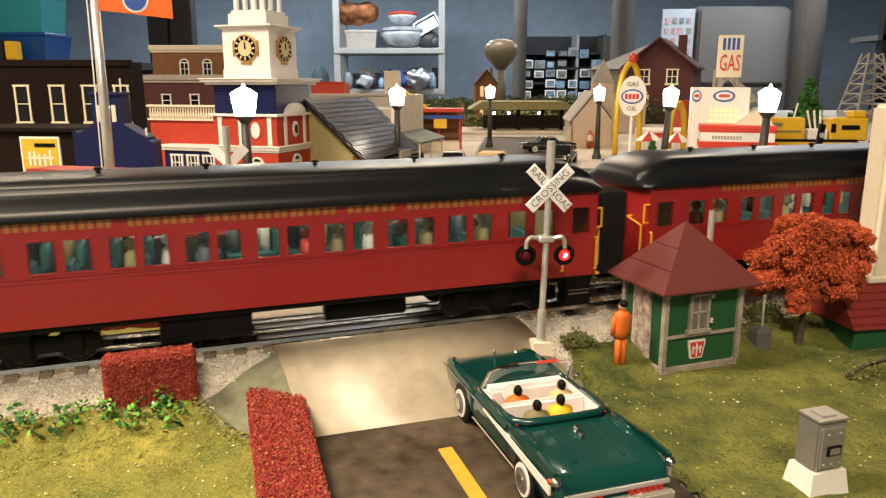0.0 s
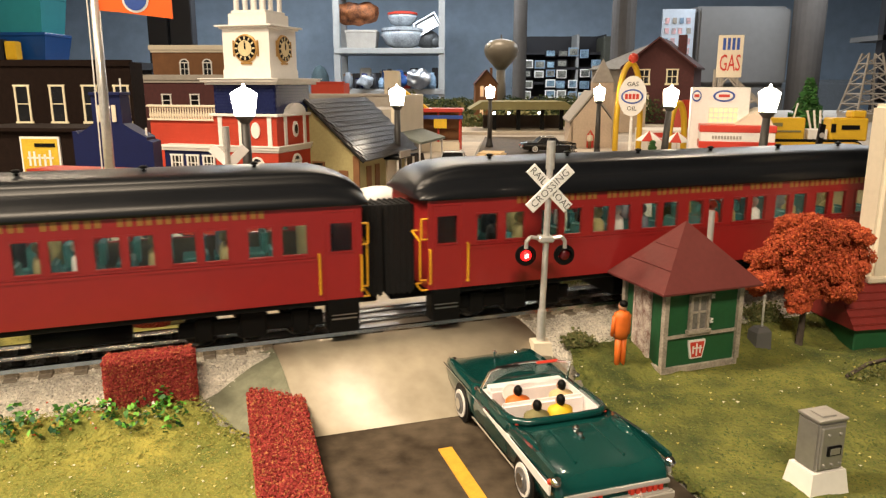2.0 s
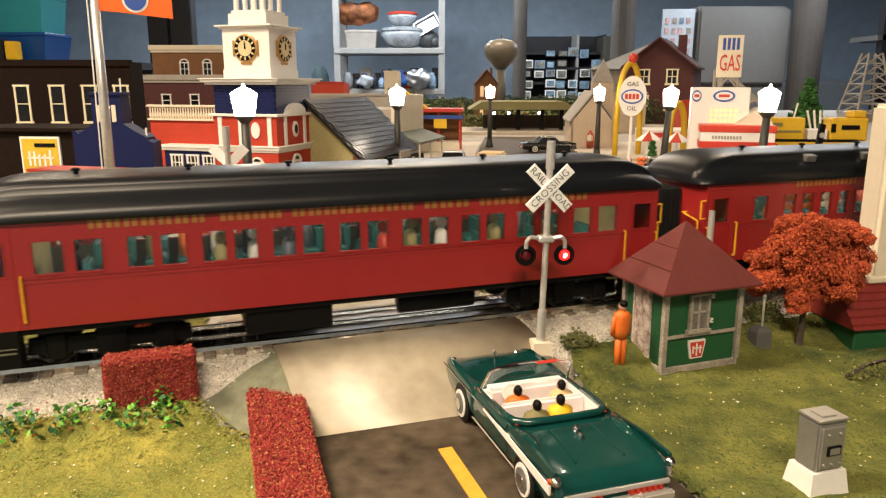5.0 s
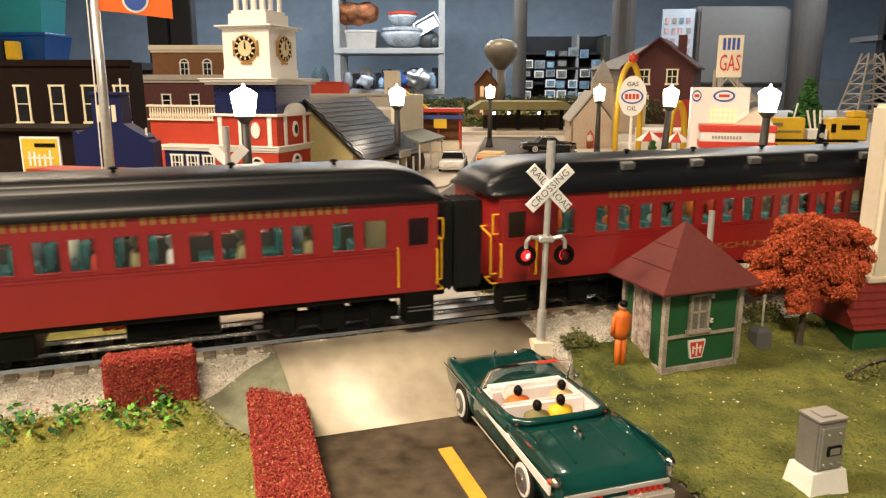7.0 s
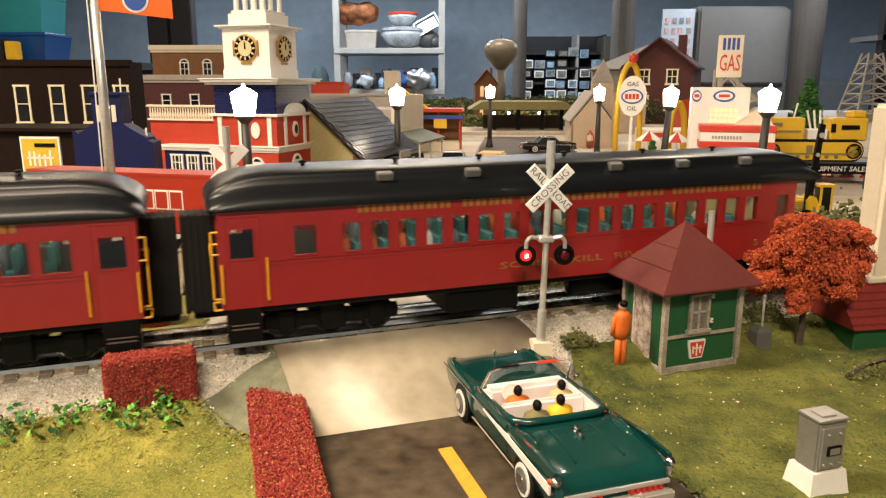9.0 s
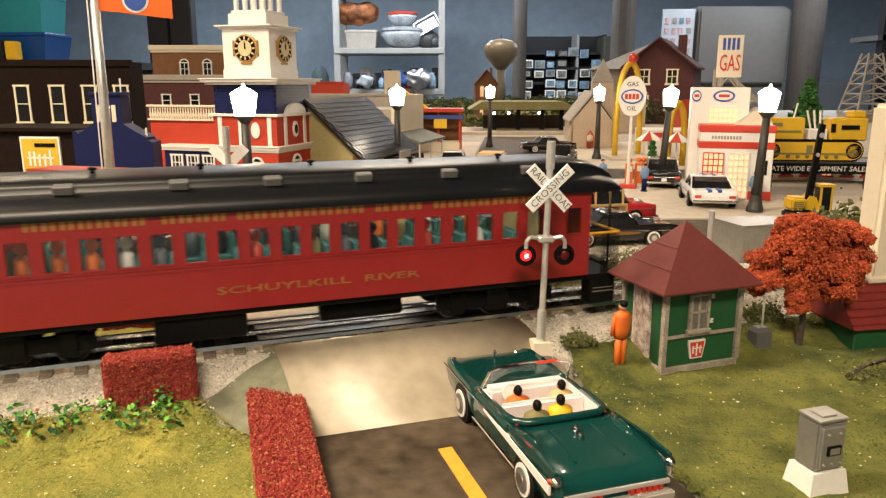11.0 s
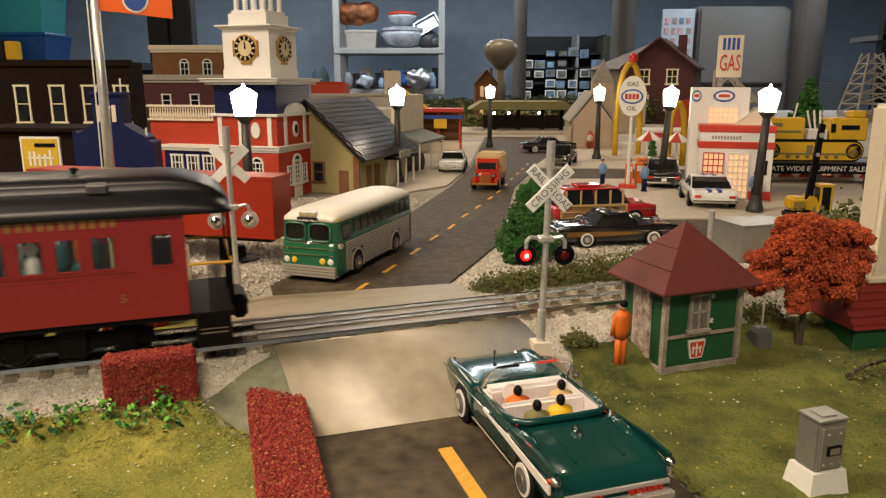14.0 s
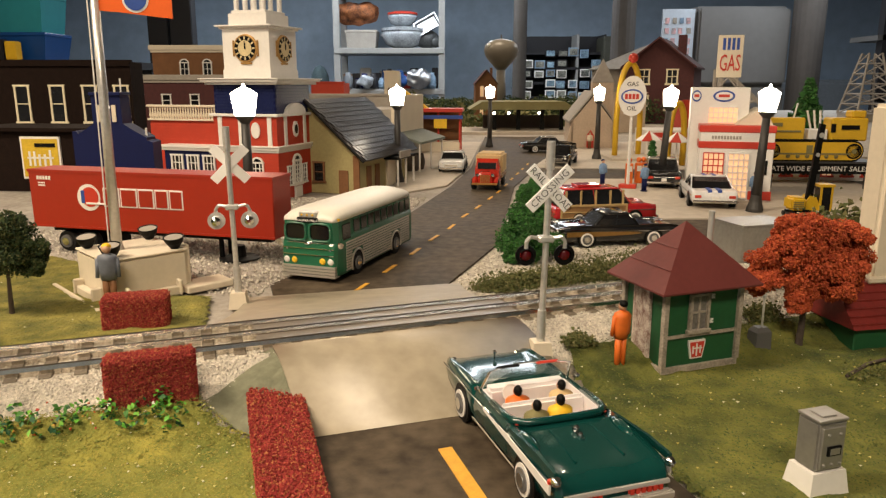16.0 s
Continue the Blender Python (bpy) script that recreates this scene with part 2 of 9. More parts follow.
def add_box(bm, x0, x1, y0, y1, z0, z1):
    v = [bm.verts.new((x, y, z)) for z in (z0, z1) for x, y in ((x0, y0), (x1, y0), (x1, y1), (x0, y1))]
    for f in ((3, 2, 1, 0), (4, 5, 6, 7), (0, 1, 5, 4), (1, 2, 6, 5), (2, 3, 7, 6), (3, 0, 4, 7)):
        bm.faces.new([v[i] for i in f])


def add_tube(bm, p0, p1, r0, r1=None, seg=10):
    r1 = r0 if r1 is None else r1
    p0, p1 = Vector(p0), Vector(p1)
    q = (p1 - p0).to_track_quat("Z", "Y").to_matrix()
    rings = []
    for p, r in ((p0, r0), (p1, r1)):
        rings.append([bm.verts.new(p + q @ Vector((r * math.cos(2 * math.pi * i / seg), r * math.sin(2 * math.pi * i / seg), 0))) for i in range(seg)])
    for i in range(seg):
        j = (i + 1) % seg
        bm.faces.new((rings[0][i], rings[0][j], rings[1][j], rings[1][i]))
    bm.faces.new(rings[0][::-1])
    bm.faces.new(rings[1])


def tubes(*rows, seg=10):
    bm = bmesh.new()
    for r in rows:
        add_tube(bm, *r, seg=seg)
    return bm


def path_tube(points, r, seg=6):
    bm = bmesh.new()
    for a, b in zip(points, points[1:]):
        add_tube(bm, a, b, r, seg=seg)
    return bm


def add_lathe(bm, profile, seg=20, m=None):
    """profile: (radius, z) from bottom to top, spun about z."""
    m = m or Matrix()
    rings = [[bm.verts.new(m @ Vector((r * math.cos(2 * math.pi * i / seg), r * math.sin(2 * math.pi * i / seg), z))) for i in range(seg)] for r, z in profile]
    for a, b in zip(rings, rings[1:]):
        for i in range(seg):
            j = (i + 1) % seg
            bm.faces.new((a[i], a[j], b[j], b[i]))
    bm.faces.new(rings[0][::-1])
    bm.faces.new(rings[-1])


def lathe(profile, seg=20, m=None):
    bm = bmesh.new()
    add_lathe(bm, profile, seg, m)
    return bm


def loft(rings, close=True, cap=True):
    bm = bmesh.new()
    vs = [[bm.verts.new(p) for p in r] for r in rings]
    for a, b in zip(vs, vs[1:]):
        n = len(a)
        for i in range(n if close else n - 1):
            j = (i + 1) % n
            bm.faces.new((a[i], a[j], b[j], b[i]))
    if cap:
        bm.faces.new(vs[0][::-1])
        bm.faces.new(vs[-1])
    return bm


def prism(poly, y0, y1, axis="y"):
    """poly in (x, z), pushed from y0 to y1 (axis y), or (y, z) pushed along x, or (x, y) along z."""
    def at(a, b, c):
        return {"y": (a, c, b), "x": (c, a, b), "z": (a, b, c)}[axis]
    return loft([[at(a, b, y0) for a, b in poly], [at(a, b, y1) for a, b in poly]])


def merge(*bms):
    out = bmesh.new()
    for b in bms:
        me = bpy.data.meshes.new("tmp")
        b.to_mesh(me)
        b.free()
        out.from_mesh(me)
        bpy.data.meshes.remove(me)
    return out


def moved(bm, m):
    bmesh.ops.transform(bm, matrix=m, verts=bm.verts)
    return bm


def ball(r, m=None, sub=2, squash=(1, 1, 1)):
    bm = bmesh.new()
    bmesh.ops.create_icosphere(bm, subdivisions=sub, radius=r, matrix=(m or Matrix()) @ Matrix.Diagonal((*squash, 1)))
    return bm


def sweep(points, r, seg=10, axis=(0, 1, 0)):
    """A smooth tube along points."""
    ps = [Vector(p) for p in points]
    rings = []
    for i, p in enumerate(ps):
        d = ps[min(i + 1, len(ps) - 1)] - ps[max(i - 1, 0)]
        side = d.cross(Vector(axis)).normalized()
        up = side.cross(d).normalized()
        rings.append([tuple(p + side * r * math.cos(2 * math.pi * k / seg) + up * r * math.sin(2 * math.pi * k / seg)) for k in range(seg)])
    return loft(rings)


def letters(name, text, size, material, parent, m, depth=0.0002, label="", thin=0.0):
    cu = bpy.data.curves.new("lettering", "FONT")
    cu.body, cu.size, cu.extrude, cu.align_x, cu.align_y = text, size, depth, "CENTER", "CENTER"
    cu.resolution_u, cu.offset = 2, thin
    tmp = new("tmp_lettering", cu)
    me = bpy.data.meshes.new_from_object(tmp)
    bpy.data.objects.remove(tmp)
    me.materials.append(material)
    ob = new(name, me)
    ob.parent = parent
    ob.matrix_basis = m
    if label:
        ob["label"] = label
    return ob


def scatter(name, n, place, size, material, parent=None, label="", seed=1, flat=0.0):
    """Many small irregular tetrahedral clumps joined in one mesh. place(rng) gives a point."""
    rng = random.Random(seed)
    verts, faces = [], []
    for _ in range(n):
        p = place(rng)
        s = size * rng.uniform(0.5, 1.3)
        q = Euler((rng.uniform(0, 6.28), rng.uniform(0, 6.28), rng.uniform(0, 6.28))).to_matrix()
        k = len(verts)
        for v in ((1, 1, 1), (-1, -1, 1), (-1, 1, -1), (1, -1, -1)):
            w = q @ Vector([c * s * rng.uniform(0.4, 1.0) for c in v])
            w.z *= 1 - flat
            verts.append((p[0] + w.x, p[1] + w.y, p[2] + w.z))
        faces += [(k, k + 1, k + 2), (k, k + 3, k + 1), (k, k + 2, k + 3), (k + 1, k + 3, k + 2)]
    me = bpy.data.meshes.new(name)
    me.from_pydata(verts, [], faces)
    me.materials.append(material)
    ob = new(name, me)
    ob.parent = parent
    if label:
        ob["label"] = label
    return ob


def inside(poly, x, y):
    c = False
    for (x0, y0), (x1, y1) in zip(poly, poly[1:] + poly[:1]):
        if (y0 > y) != (y1 > y) and x < (x1 - x0) * (y - y0) / (y1 - y0) + x0:
            c = not c
    return c


def in_poly(poly, z):
    xs, ys = [p[0] for p in poly], [p[1] for p in poly]

    def place(rng):
        while True:
            x, y = rng.uniform(min(xs), max(xs)), rng.uniform(min(ys), max(ys))
            if inside(poly, x, y):
                return (x, y, z(x, y) if callable(z) else z)
    return place


def sheet(name, poly, z0, z1, material, label="", parent=None, kind="structure"):
    ob = part(name, prism(poly, z0, z1, "z"), material, parent, label)
    if not parent:
        tagged(ob, label, name.split("_")[0], "", kind)
    return ob


# ---- room ----
RZ = -0.95
def room():
    ob = part("floor", B((-4.5, 5.5, -2.0, 7.2, RZ - 0.05, RZ)), M_FLOOR)
    tagged(ob, "grey basement floor under the train layout", "floor", kind="structure")
    for nm, b in (("wall_north", (-4.5, 5.5, 7.2, 7.3, RZ, 1.5)), ("wall_south", (-4.5, 5.5, -2.1, -2.0, RZ, 1.5)), ("wall_west", (-4.6, -4.5, -2.1, 7.3, RZ, 1.5)), ("wall_east", (5.5, 5.6, -2.1, 7.3, RZ, 1.5))):
        tagged(part(nm, B(b), M_WALL), "plain blue-grey painted basement wall", "wall", kind="structure")
    tagged(part("ceiling", B((-4.6, 5.6, -2.1, 7.3, 1.5, 1.56)), M_CEIL), "pale ceiling over the train layout", "ceiling", kind="structure")


room()
# ---- layout ground ----
TRACK_DEG = 19.855
TRACK = pose(0, 0.380, 0, 0, 0, TRACK_DEG)
RAIL = 0.026


def on_track(s, off, z):
    return TRACK @ Vector((s, off, z))


g = part("ground", B((-2.6, 2.6, 0.12, 4.4, -0.06, -0.001)), M_BASE)
tagged(g, "tan scenery base of the model railway table", "ground", kind="structure")
ROAD_N = [(-0.115, 0.478), (0.003, 0.520), (0.050, 0.660), (0.105, 1.06), (0.165, 1.30), (0.30, 1.75), (0.28, 2.1), (0.12, 2.1), (0.05, 1.30), (0.012, 1.06), (-0.055, 0.75), (-0.128, 0.52)]
sheet("road_far", ROAD_N, -0.001, 0.0008, M_ASPHALT, "dark asphalt model road with yellow dashes")
ROAD_S = [(-0.056, 0.2815), (0.062, 0.322), (0.135, 0.10), (-0.02, 0.10)]
sheet("road_near", ROAD_S, -0.001, 0.0008, M_ASPHALT, "worn dark asphalt road in front of the crossing")
# ---- track and crossing ----


def track():
    bed = loft([[(s, -0.052, 0), (s, -0.040, 0.0115), (s, -0.0265, 0.0208), (s, 0.0265, 0.0208), (s, 0.040, 0.008), (s, 0.056, 0)] for s in (-1.2, -0.2, 0.2, 1.2)])
    ob = part("track_bed", bed, M_BALLAST)
    ob.matrix_basis = TRACK
    tagged(ob, "grey stone ballast bed under the model track", "ballast", kind="structure")
    def bed_point(rng):
        s = rng.uniform(-0.33, 0.36)
        off = rng.uniform(-0.044, 0.050)
        z = 0.0209 if abs(off) < 0.0265 else (0.0209 - (-0.0265 - off) * 0.70 if off < 0 else max(0.0, 0.0209 - (off - 0.0265) * 0.95))
        return (s, off, z)
    st = scatter("ballast_stones", 17000, bed_point, 0.0007, M_STONES, None, "", 5)
    st.matrix_basis = TRACK
    tagged(st, "pale crushed stone ballast beside the rails", "ballast", kind="stuff")
    tk = thing("railway_track", "three-rail model track with shiny rails and dark ties", "railway track", TRACK)
    for off in (-0.0163, 0.0, 0.0163):
        prof = [(-0.0022, 0), (0.0022, 0), (0.0008, 0.002), (0.0008, 0.005), (0.0013, 0.0062), (0.0010, 0.0080), (0, 0.0084), (-0.0010, 0.0080), (-0.0013, 0.0062), (-0.0008, 0.005), (-0.0008, 0.002)]
        h = RAIL - 0.0087
        part("rail", loft([[(s, off + a, h + b) for a, b in prof] for s in (-1.2, 1.2)]), M_RAIL, tk)
    tie = part("tie", B((-0.0028, 0.0028, -0.0212, 0.0212, 0.0195, 0.0217), bevel=0.0004), M_TIE, tk)
    me = tie.data
    tie.matrix_basis = pose(-0.52, 0, 0)
    for i in range(1, 76):
        s = -0.52 + i * 0.0137
        share("tie", me, tk, pose(s, random.uniform(-0.0008, 0.0008), 0, 0, 0, random.uniform(-1.5, 1.5)))


track()


def crossing():
    c = thing("grade_crossing", "grey metal plate crossing ramp over the track", "railway crossing")
    def t(s, off, z):
        return tuple(on_track(s, off, z))
    # near ramp: from the road up to the near rail
    a, b = t(-0.094, -0.0195, 0.0235), t(0.034, -0.0195, 0.0235)
    f0, f1 = (-0.0575, 0.2790, 0.001), (0.064, 0.3190, 0.001)
    n = 12
    rows = []
    for i in range(n + 1):
        k = i / n
        kz = math.sin(k * math.pi / 2) ** 1.1
        rows.append([tuple(p + (q - p) * k if ax < 2 else p + (q - p) * kz for ax, (p, q) in enumerate(zip(f0, a))), tuple(p + (q - p) * k if ax < 2 else p + (q - p) * kz for ax, (p, q) in enumerate(zip(f1, b)))])
    rings = [[l, r, (r[0], r[1], r[2] - 0.0012), (l[0], l[1], l[2] - 0.0012)] for l, r in rows]
    part("near_ramp", loft(rings, cap=False), M_CONCRETE, c, smooth=True)
    # plaster flanks
    bm = bmesh.new()
    toeL = [(-0.062, 0.275, -0.001), (-0.0870, 0.2830, 0.003), (-0.1070, 0.2970, 0.010), (-0.1010, 0.3200, 0.0185)]
    topL = [rows[0][0], rows[5][0], rows[9][0], rows[12][0]]
    for i in range(3):
        q = [bm.verts.new(Vector(p) - Vector((0, 0, 0.0008))) for p in (toeL[i], toeL[i + 1], topL[i + 1], topL[i])]
        bm.faces.new(q)
    bmesh.ops.subdivide_edges(bm, edges=bm.edges[:], cuts=4, use_grid_fill=True)
    for v in bm.verts:
        v.co.z += 0.0015 * noise.noise(v.co * 90)
    part("flank", bm, M_PLASTER, c, "rough greenish plaster slope")
    bm = bmesh.new()
    toeR = [(0.070, 0.318, -0.001), (0.066, 0.333, 0.004), (0.054, 0.352, 0.012), (0.044, 0.3705, 0.0200)]
    topR = [rows[0][1], rows[5][1], rows[9][1], rows[12][1]]
    for i in range(3):
        q = [bm.verts.new(Vector(p) - Vector((0, 0, 0.0008))) for p in (toeR[i], toeR[i + 1], topR[i + 1], topR[i])]
        bm.faces.new(q)
    part("flank", bm, M_CONCRETE, c)
    for o0, o1 in ((-0.0140, -0.0024), (0.0024, 0.0140)):
        part("panel", moved(B((-0.100, 0.040, o0, o1, 0.0165, 0.0238), bevel=0.0006), TRACK), M_PANEL, c)
    a, b = t(-0.118, 0.0190, 0.0238), t(0.030, 0.0190, 0.0238)
    f0, f1 = (-0.135, 0.486, 0.001), (0.012, 0.524, 0.001)
    rings = []
    for k in (0, 0.3, 0.6, 1):
        l = Vector(a).lerp(Vector(f0), k)
        r = Vector(b).lerp(Vector(f1), k)
        l.z = r.z = 0.0238 * (1 - k) ** 1.3 + 0.001
        rings.append([tuple(l), tuple(r), (r.x, r.y, r.z - 0.0012), (l.x, l.y, l.z - 0.0012)])
    part("far_ramp", loft(rings), M_CONCRETE, c)


crossing()

# road paint
dash = thing("road_markings", "yellow painted centre dashes on the dark road", "road marking", kind="structure")
for x0, y0, x1, y1, w in ((0.0008, 0.2705, 0.0165, 0.222, 0.0058),):
    v = Vector((x1 - x0, y1 - y0, 0)).normalized()
    n = Vector((-v.y, v.x, 0)) * w / 2
    pts = [Vector((x0, y0, 0)) + n, Vector((x0, y0, 0)) - n, Vector((x1, y1, 0)) - n, Vector((x1, y1, 0)) + n]
    part("dash", prism([(p.x, p.y) for p in pts], 0.0006, 0.0013, "z"), M_YELLOW_LINE, dash)
CL = [(-0.060, 0.5105), (-0.0427, 0.567), (-0.0246, 0.6297), (-0.0087, 0.6881), (0.0088, 0.7453), (0.025, 0.8122), (0.0424, 0.8706), (0.062, 0.9424), (0.077, 1.0), (0.093, 1.07), (0.108, 1.14), (0.124, 1.21), (0.140, 1.28), (0.158, 1.36), (0.175, 1.45)]
for (x, y), (xn, yn) in zip(CL, CL[1:]):
    v = Vector((xn - x, yn - y, 0)).normalized()
    n = Vector((-v.y, v.x, 0)) * 0.0016
    a, b = Vector((x, y, 0)) - v * 0.013, Vector((x, y, 0)) + v * 0.013
    part("dash", prism([(p.x, p.y) for p in (a + n, a - n, b - n, b + n)], 0.0006, 0.0013, "z"), M_YELLOW_LINE, dash)

# ---- the train ----
HL = 0.163
ZB, ZE, ZT = 0.0205, 0.0655, 0.0822  # heights over the rail: skirt, eave, ridge
W = 0.0310
WB, WT = 0.0435, 0.0570


def car_windows(kind):
    if kind == "coach":
        w = [(-0.1582, -0.1480)]
        left = [(-0.1373, -0.1263), (-0.1218, -0.1115), (-0.1018, -0.0920), (-0.0885, -0.0785)]
        x = -0.0716
        mid = []
        while x < 0.085:
            mid += [(x, x + 0.0098), (x + 0.0133, x + 0.0231)]
            x += 0.0302
        right = [(-b, -a) for a, b in left[:2]]
        mid = [m for m in mid if m[1] < 0.106]
        return sorted(w + left + mid + right + [(0.1480, 0.1582)])
    w = [(-0.1582, -0.1480), (-0.1300, -0.1200)]
    x = -0.1076
    while x < 0.130:
        w.append((x, x + 0.0084))
        x += 0.01365
    return w + [(0.1473, 0.1553)]


def passenger(name, x, y, shirt, parent):
    bm = merge(loft([[(x + r * math.cos(a) * 0.6, y + r * math.sin(a), z) for a in [i * math.pi / 4 for i in range(8)]] for r, z in ((0.0050, 0.034), (0.0056, 0.042), (0.0048, 0.0475), (0.0016, 0.0495))]), ball(0.0029, pose(x, y, 0.0522), 2))
    part(name, bm, shirt, parent, smooth=True)


def train_car(kind, label):
    c = thing("passenger_car", label, "train car", group="passenger train")
    wins = car_windows(kind)
    end = HL if kind == "coach" else HL - 0.002
    # side walls with true openings
    for sgn in (-1, 1):
        y0, y1 = sorted((sgn * W, sgn * (W - 0.0016)))
        bxs = [(-HL, end, y0, y1, ZB, WB), (-HL, end, y0, y1, WT, ZE)]
        x = -HL
        for a, b in wins:
            bxs.append((x, a, y0, y1, WB, WT))
            x = b
        bxs.append((x, end, y0, y1, WB, WT))
        part("side", B(*bxs), M_MAROON, c)
        yo = sgn * (W + 0.0004)
        ya, yb = sorted((yo, sgn * (W - 0.0005)))
        part("belt_rail", B((-HL + 0.021, end - 0.021, ya, yb, 0.0398, 0.0412), (-HL + 0.021, end - 0.021, ya, yb, 0.0416, 0.0420)), M_MAROON, c)
        for a, b in wins:
            fr = 0.0007
            part("window_frame", B((a - fr, a, ya, yb, WB - fr, WT + fr), (b, b + fr, ya, yb, WB - fr, WT + fr), (a, b, ya, yb, WT, WT + fr), (a, b, ya, yb, WB - fr, WB)), M_MAROON, c)
            yg0, yg1 = sorted((sgn * (W - 0.0010), sgn * (W - 0.0012)))
            pn = part("pane", B((a, b, yg0, yg1, WB, WT)), M_GLASS, c)
            pn.visible_shadow = False
        ends = (-1, 1) if kind == "coach" else (-1,)
        for e in ends:
            xa, xb = sorted((e * (HL - 0.0022), e * (HL - 0.0185)))
            yd0, yd1 = sorted((sgn * (W + 0.0003), sgn * (W - 0.0006)))
            part("door_rail", B((xa, xb, yd0, yd1, 0.0620, 0.0632), (xa, xa + 0.0012, yd0, yd1, ZB, 0.0620), (xb - 0.0012, xb, yd0, yd1, ZB, 0.0620), (xa + 0.002, xb - 0.002, yd0, yd1, 0.0425, 0.0430), bevel=0.0002), M_MAROON, c)
            for xx, za, zb in ((e * (HL - 0.0205), 0.024, 0.043), (e * (HL - 0.0008), 0.024, 0.041)):
                y = sgn * (W + 0.0016)
                part("grab_iron", path_tube([(xx, sgn * W, za), (xx, y, za), (xx, y, zb), (xx, sgn * W, zb)], 0.0005, 5), M_YEL, c)
    # ends, floor, inner lining
    for e in (-1, 1):
        xx = e * HL if (kind == "coach" or e < 0) else end
        xa, xb = sorted((xx, xx - e * 0.0016))
        part("end_wall", B((xa, xb, -W + 0.0016, W - 0.0016, ZB, ZE)), M_MAROON, c)
        if kind == "coach" or e < 0:
            xo = xx + e * 0.0030
            part("end_grab_iron", path_tube([(xx, -W + 0.0165, 0.0475), (xo, -W + 0.0165, 0.0475), (xo, -W + 0.0030, 0.0445), (xo, -W + 0.0030, 0.0250), (xx, -W + 0.0030, 0.0250)], 0.0005, 6), M_YEL, c)
            part("end_grab_iron", path_tube([(xx, -W + 0.0105, 0.0215), (xo, -W + 0.0105, 0.0215), (xo, -W + 0.0010, 0.0205), (xx, -W + 0.0010, 0.0205)], 0.0005, 6), M_YEL, c)
            part("end_grab_iron", path_tube([(xx, -W + 0.0008, 0.0460), (xo, -W + 0.0008, 0.0460), (xo, -W + 0.0008, 0.0560), (xx, -W + 0.0008, 0.0560)], 0.0005, 6), M_YEL, c)
            # folded bellows
            for k in range(5):
                xm = xx + e * (0.0010 + 0.0030 * k)
                x0, x1 = sorted((xm, xm + e * 0.0025))
                part("bellows_fold", B((x0, x1, -0.0098, 0.0098, 0.013, 0.0615), bevel=0.0010, seg=2), M_RUBBER, c)
            x0, x1 = sorted((xx, xx + e * 0.0152))
            part("bellows_core", B((x0, x1, -0.0084, 0.0084, 0.015, 0.0598)), M_RUBBER, c)
    part("underframe", B((-HL, end, -W + 0.0018, W - 0.0018, ZB - 0.003, ZB), bevel=0.0004), M_BLACK, c)
    part("floor_pan", B((-HL + 0.002, end - 0.002, -W + 0.002, W - 0.002, 0.026, 0.0275)), M_LINING, c)
    for sgn in (-1, 1):
        y0, y1 = sorted((sgn * (W - 0.0018), sgn * (W - 0.0024)))
        part("side_lining", B((-HL + 0.002, end - 0.002, y0, y1, 0.0275, WB - 0.0006)), M_LINING, c)
        part("side_lining", B((-HL + 0.002, end - 0.002, y0, y1, WT + 0.0006, 0.0640)), M_LINING, c)
    part("ceiling_lining", B((-HL + 0.002, end - 0.002, -W + 0.002, W - 0.002, 0.0640, 0.0650)), M_LINING, c)
    part("light_strip", B((-HL + 0.02, end - 0.02, -0.002, 0.002, 0.0628, 0.0638)), M_CARLIGHT, c, "glowing interior lamp strip")
    for xx in (-HL + 0.022, end - 0.022 if kind == "coach" else end - 0.03):
        part("bulkhead", B((xx, xx + 0.001, -W + 0.002, W - 0.002, 0.0275, 0.064)), M_CREAM, c)
    # seats and plain seated dolls
    rng = random.Random(3 if kind == "coach" else 8)
    x = -HL + (0.040 if kind == "coach" else 0.0595)
    shirts = [M_WHITE, M_ORANGE, M_BLACK, M_BLUEGREY, M_STUCCO, M_RED]
    seat_me = None
    while x < end - 0.034:
        for y in (-0.0205, 0.0205):
            if seat_me is None:
                bm = merge(B((-0.005, 0.004, -0.008, 0.008, 0.0275, 0.036), bevel=0.0006), B((0.0030, 0.0060, -0.008, 0.008, 0.034, 0.0470), bevel=0.0014, seg=3))
                ob = part("seat", bm, M_SEAT, c)
                seat_me = ob.data
                ob.matrix_basis = pose(x, y, 0)
            else:
                share("seat", seat_me, c, pose(x, y, 0))
            if rng.random() < 0.55:
                passenger("seated_doll", x - 0.001, y + rng.uniform(-0.003, 0.003), rng.choice(shirts), c)
        x += 0.0151 if kind == "coach" else 0.01365
    # roof with low clerestory and drooping ends
    def roof_ring(x, k):
        h = ZT - ZE
        e = 0.0018
        w = W + e
        pts = [(w, 0), (w, 0.08), (w * 0.985, 0.20), (w * 0.945, 0.32), (w * 0.88, 0.42), (w * 0.80, 0.50), (w * 0.745, 0.56), (w * 0.715, 0.64), (w * 0.70, 0.76), (w * 0.685, 0.84), (w * 0.65, 0.89), (w * 0.45, 0.955), (w * 0.22, 0.99), (0, 1.0)]
        ring = [(x, y * (0.86 + 0.14 * min(1, k * 1.6)), ZE - 0.0005 + h * z * k) for y, z in pts]
        ring += [(x, -y * (0.86 + 0.14 * min(1, k * 1.6)), ZE - 0.0005 + h * z * k) for y, z in pts[-2::-1]]
        return ring
    rings = []
    xr = HL + 0.004
    tail = xr if kind == "coach" else HL + 0.018
    for u in range(9):
        a = u / 8 * math.pi / 2
        rings.append(roof_ring(-xr + 0.030 * (1 - math.cos(a)), 0.12 + 0.88 * math.sin(a)))
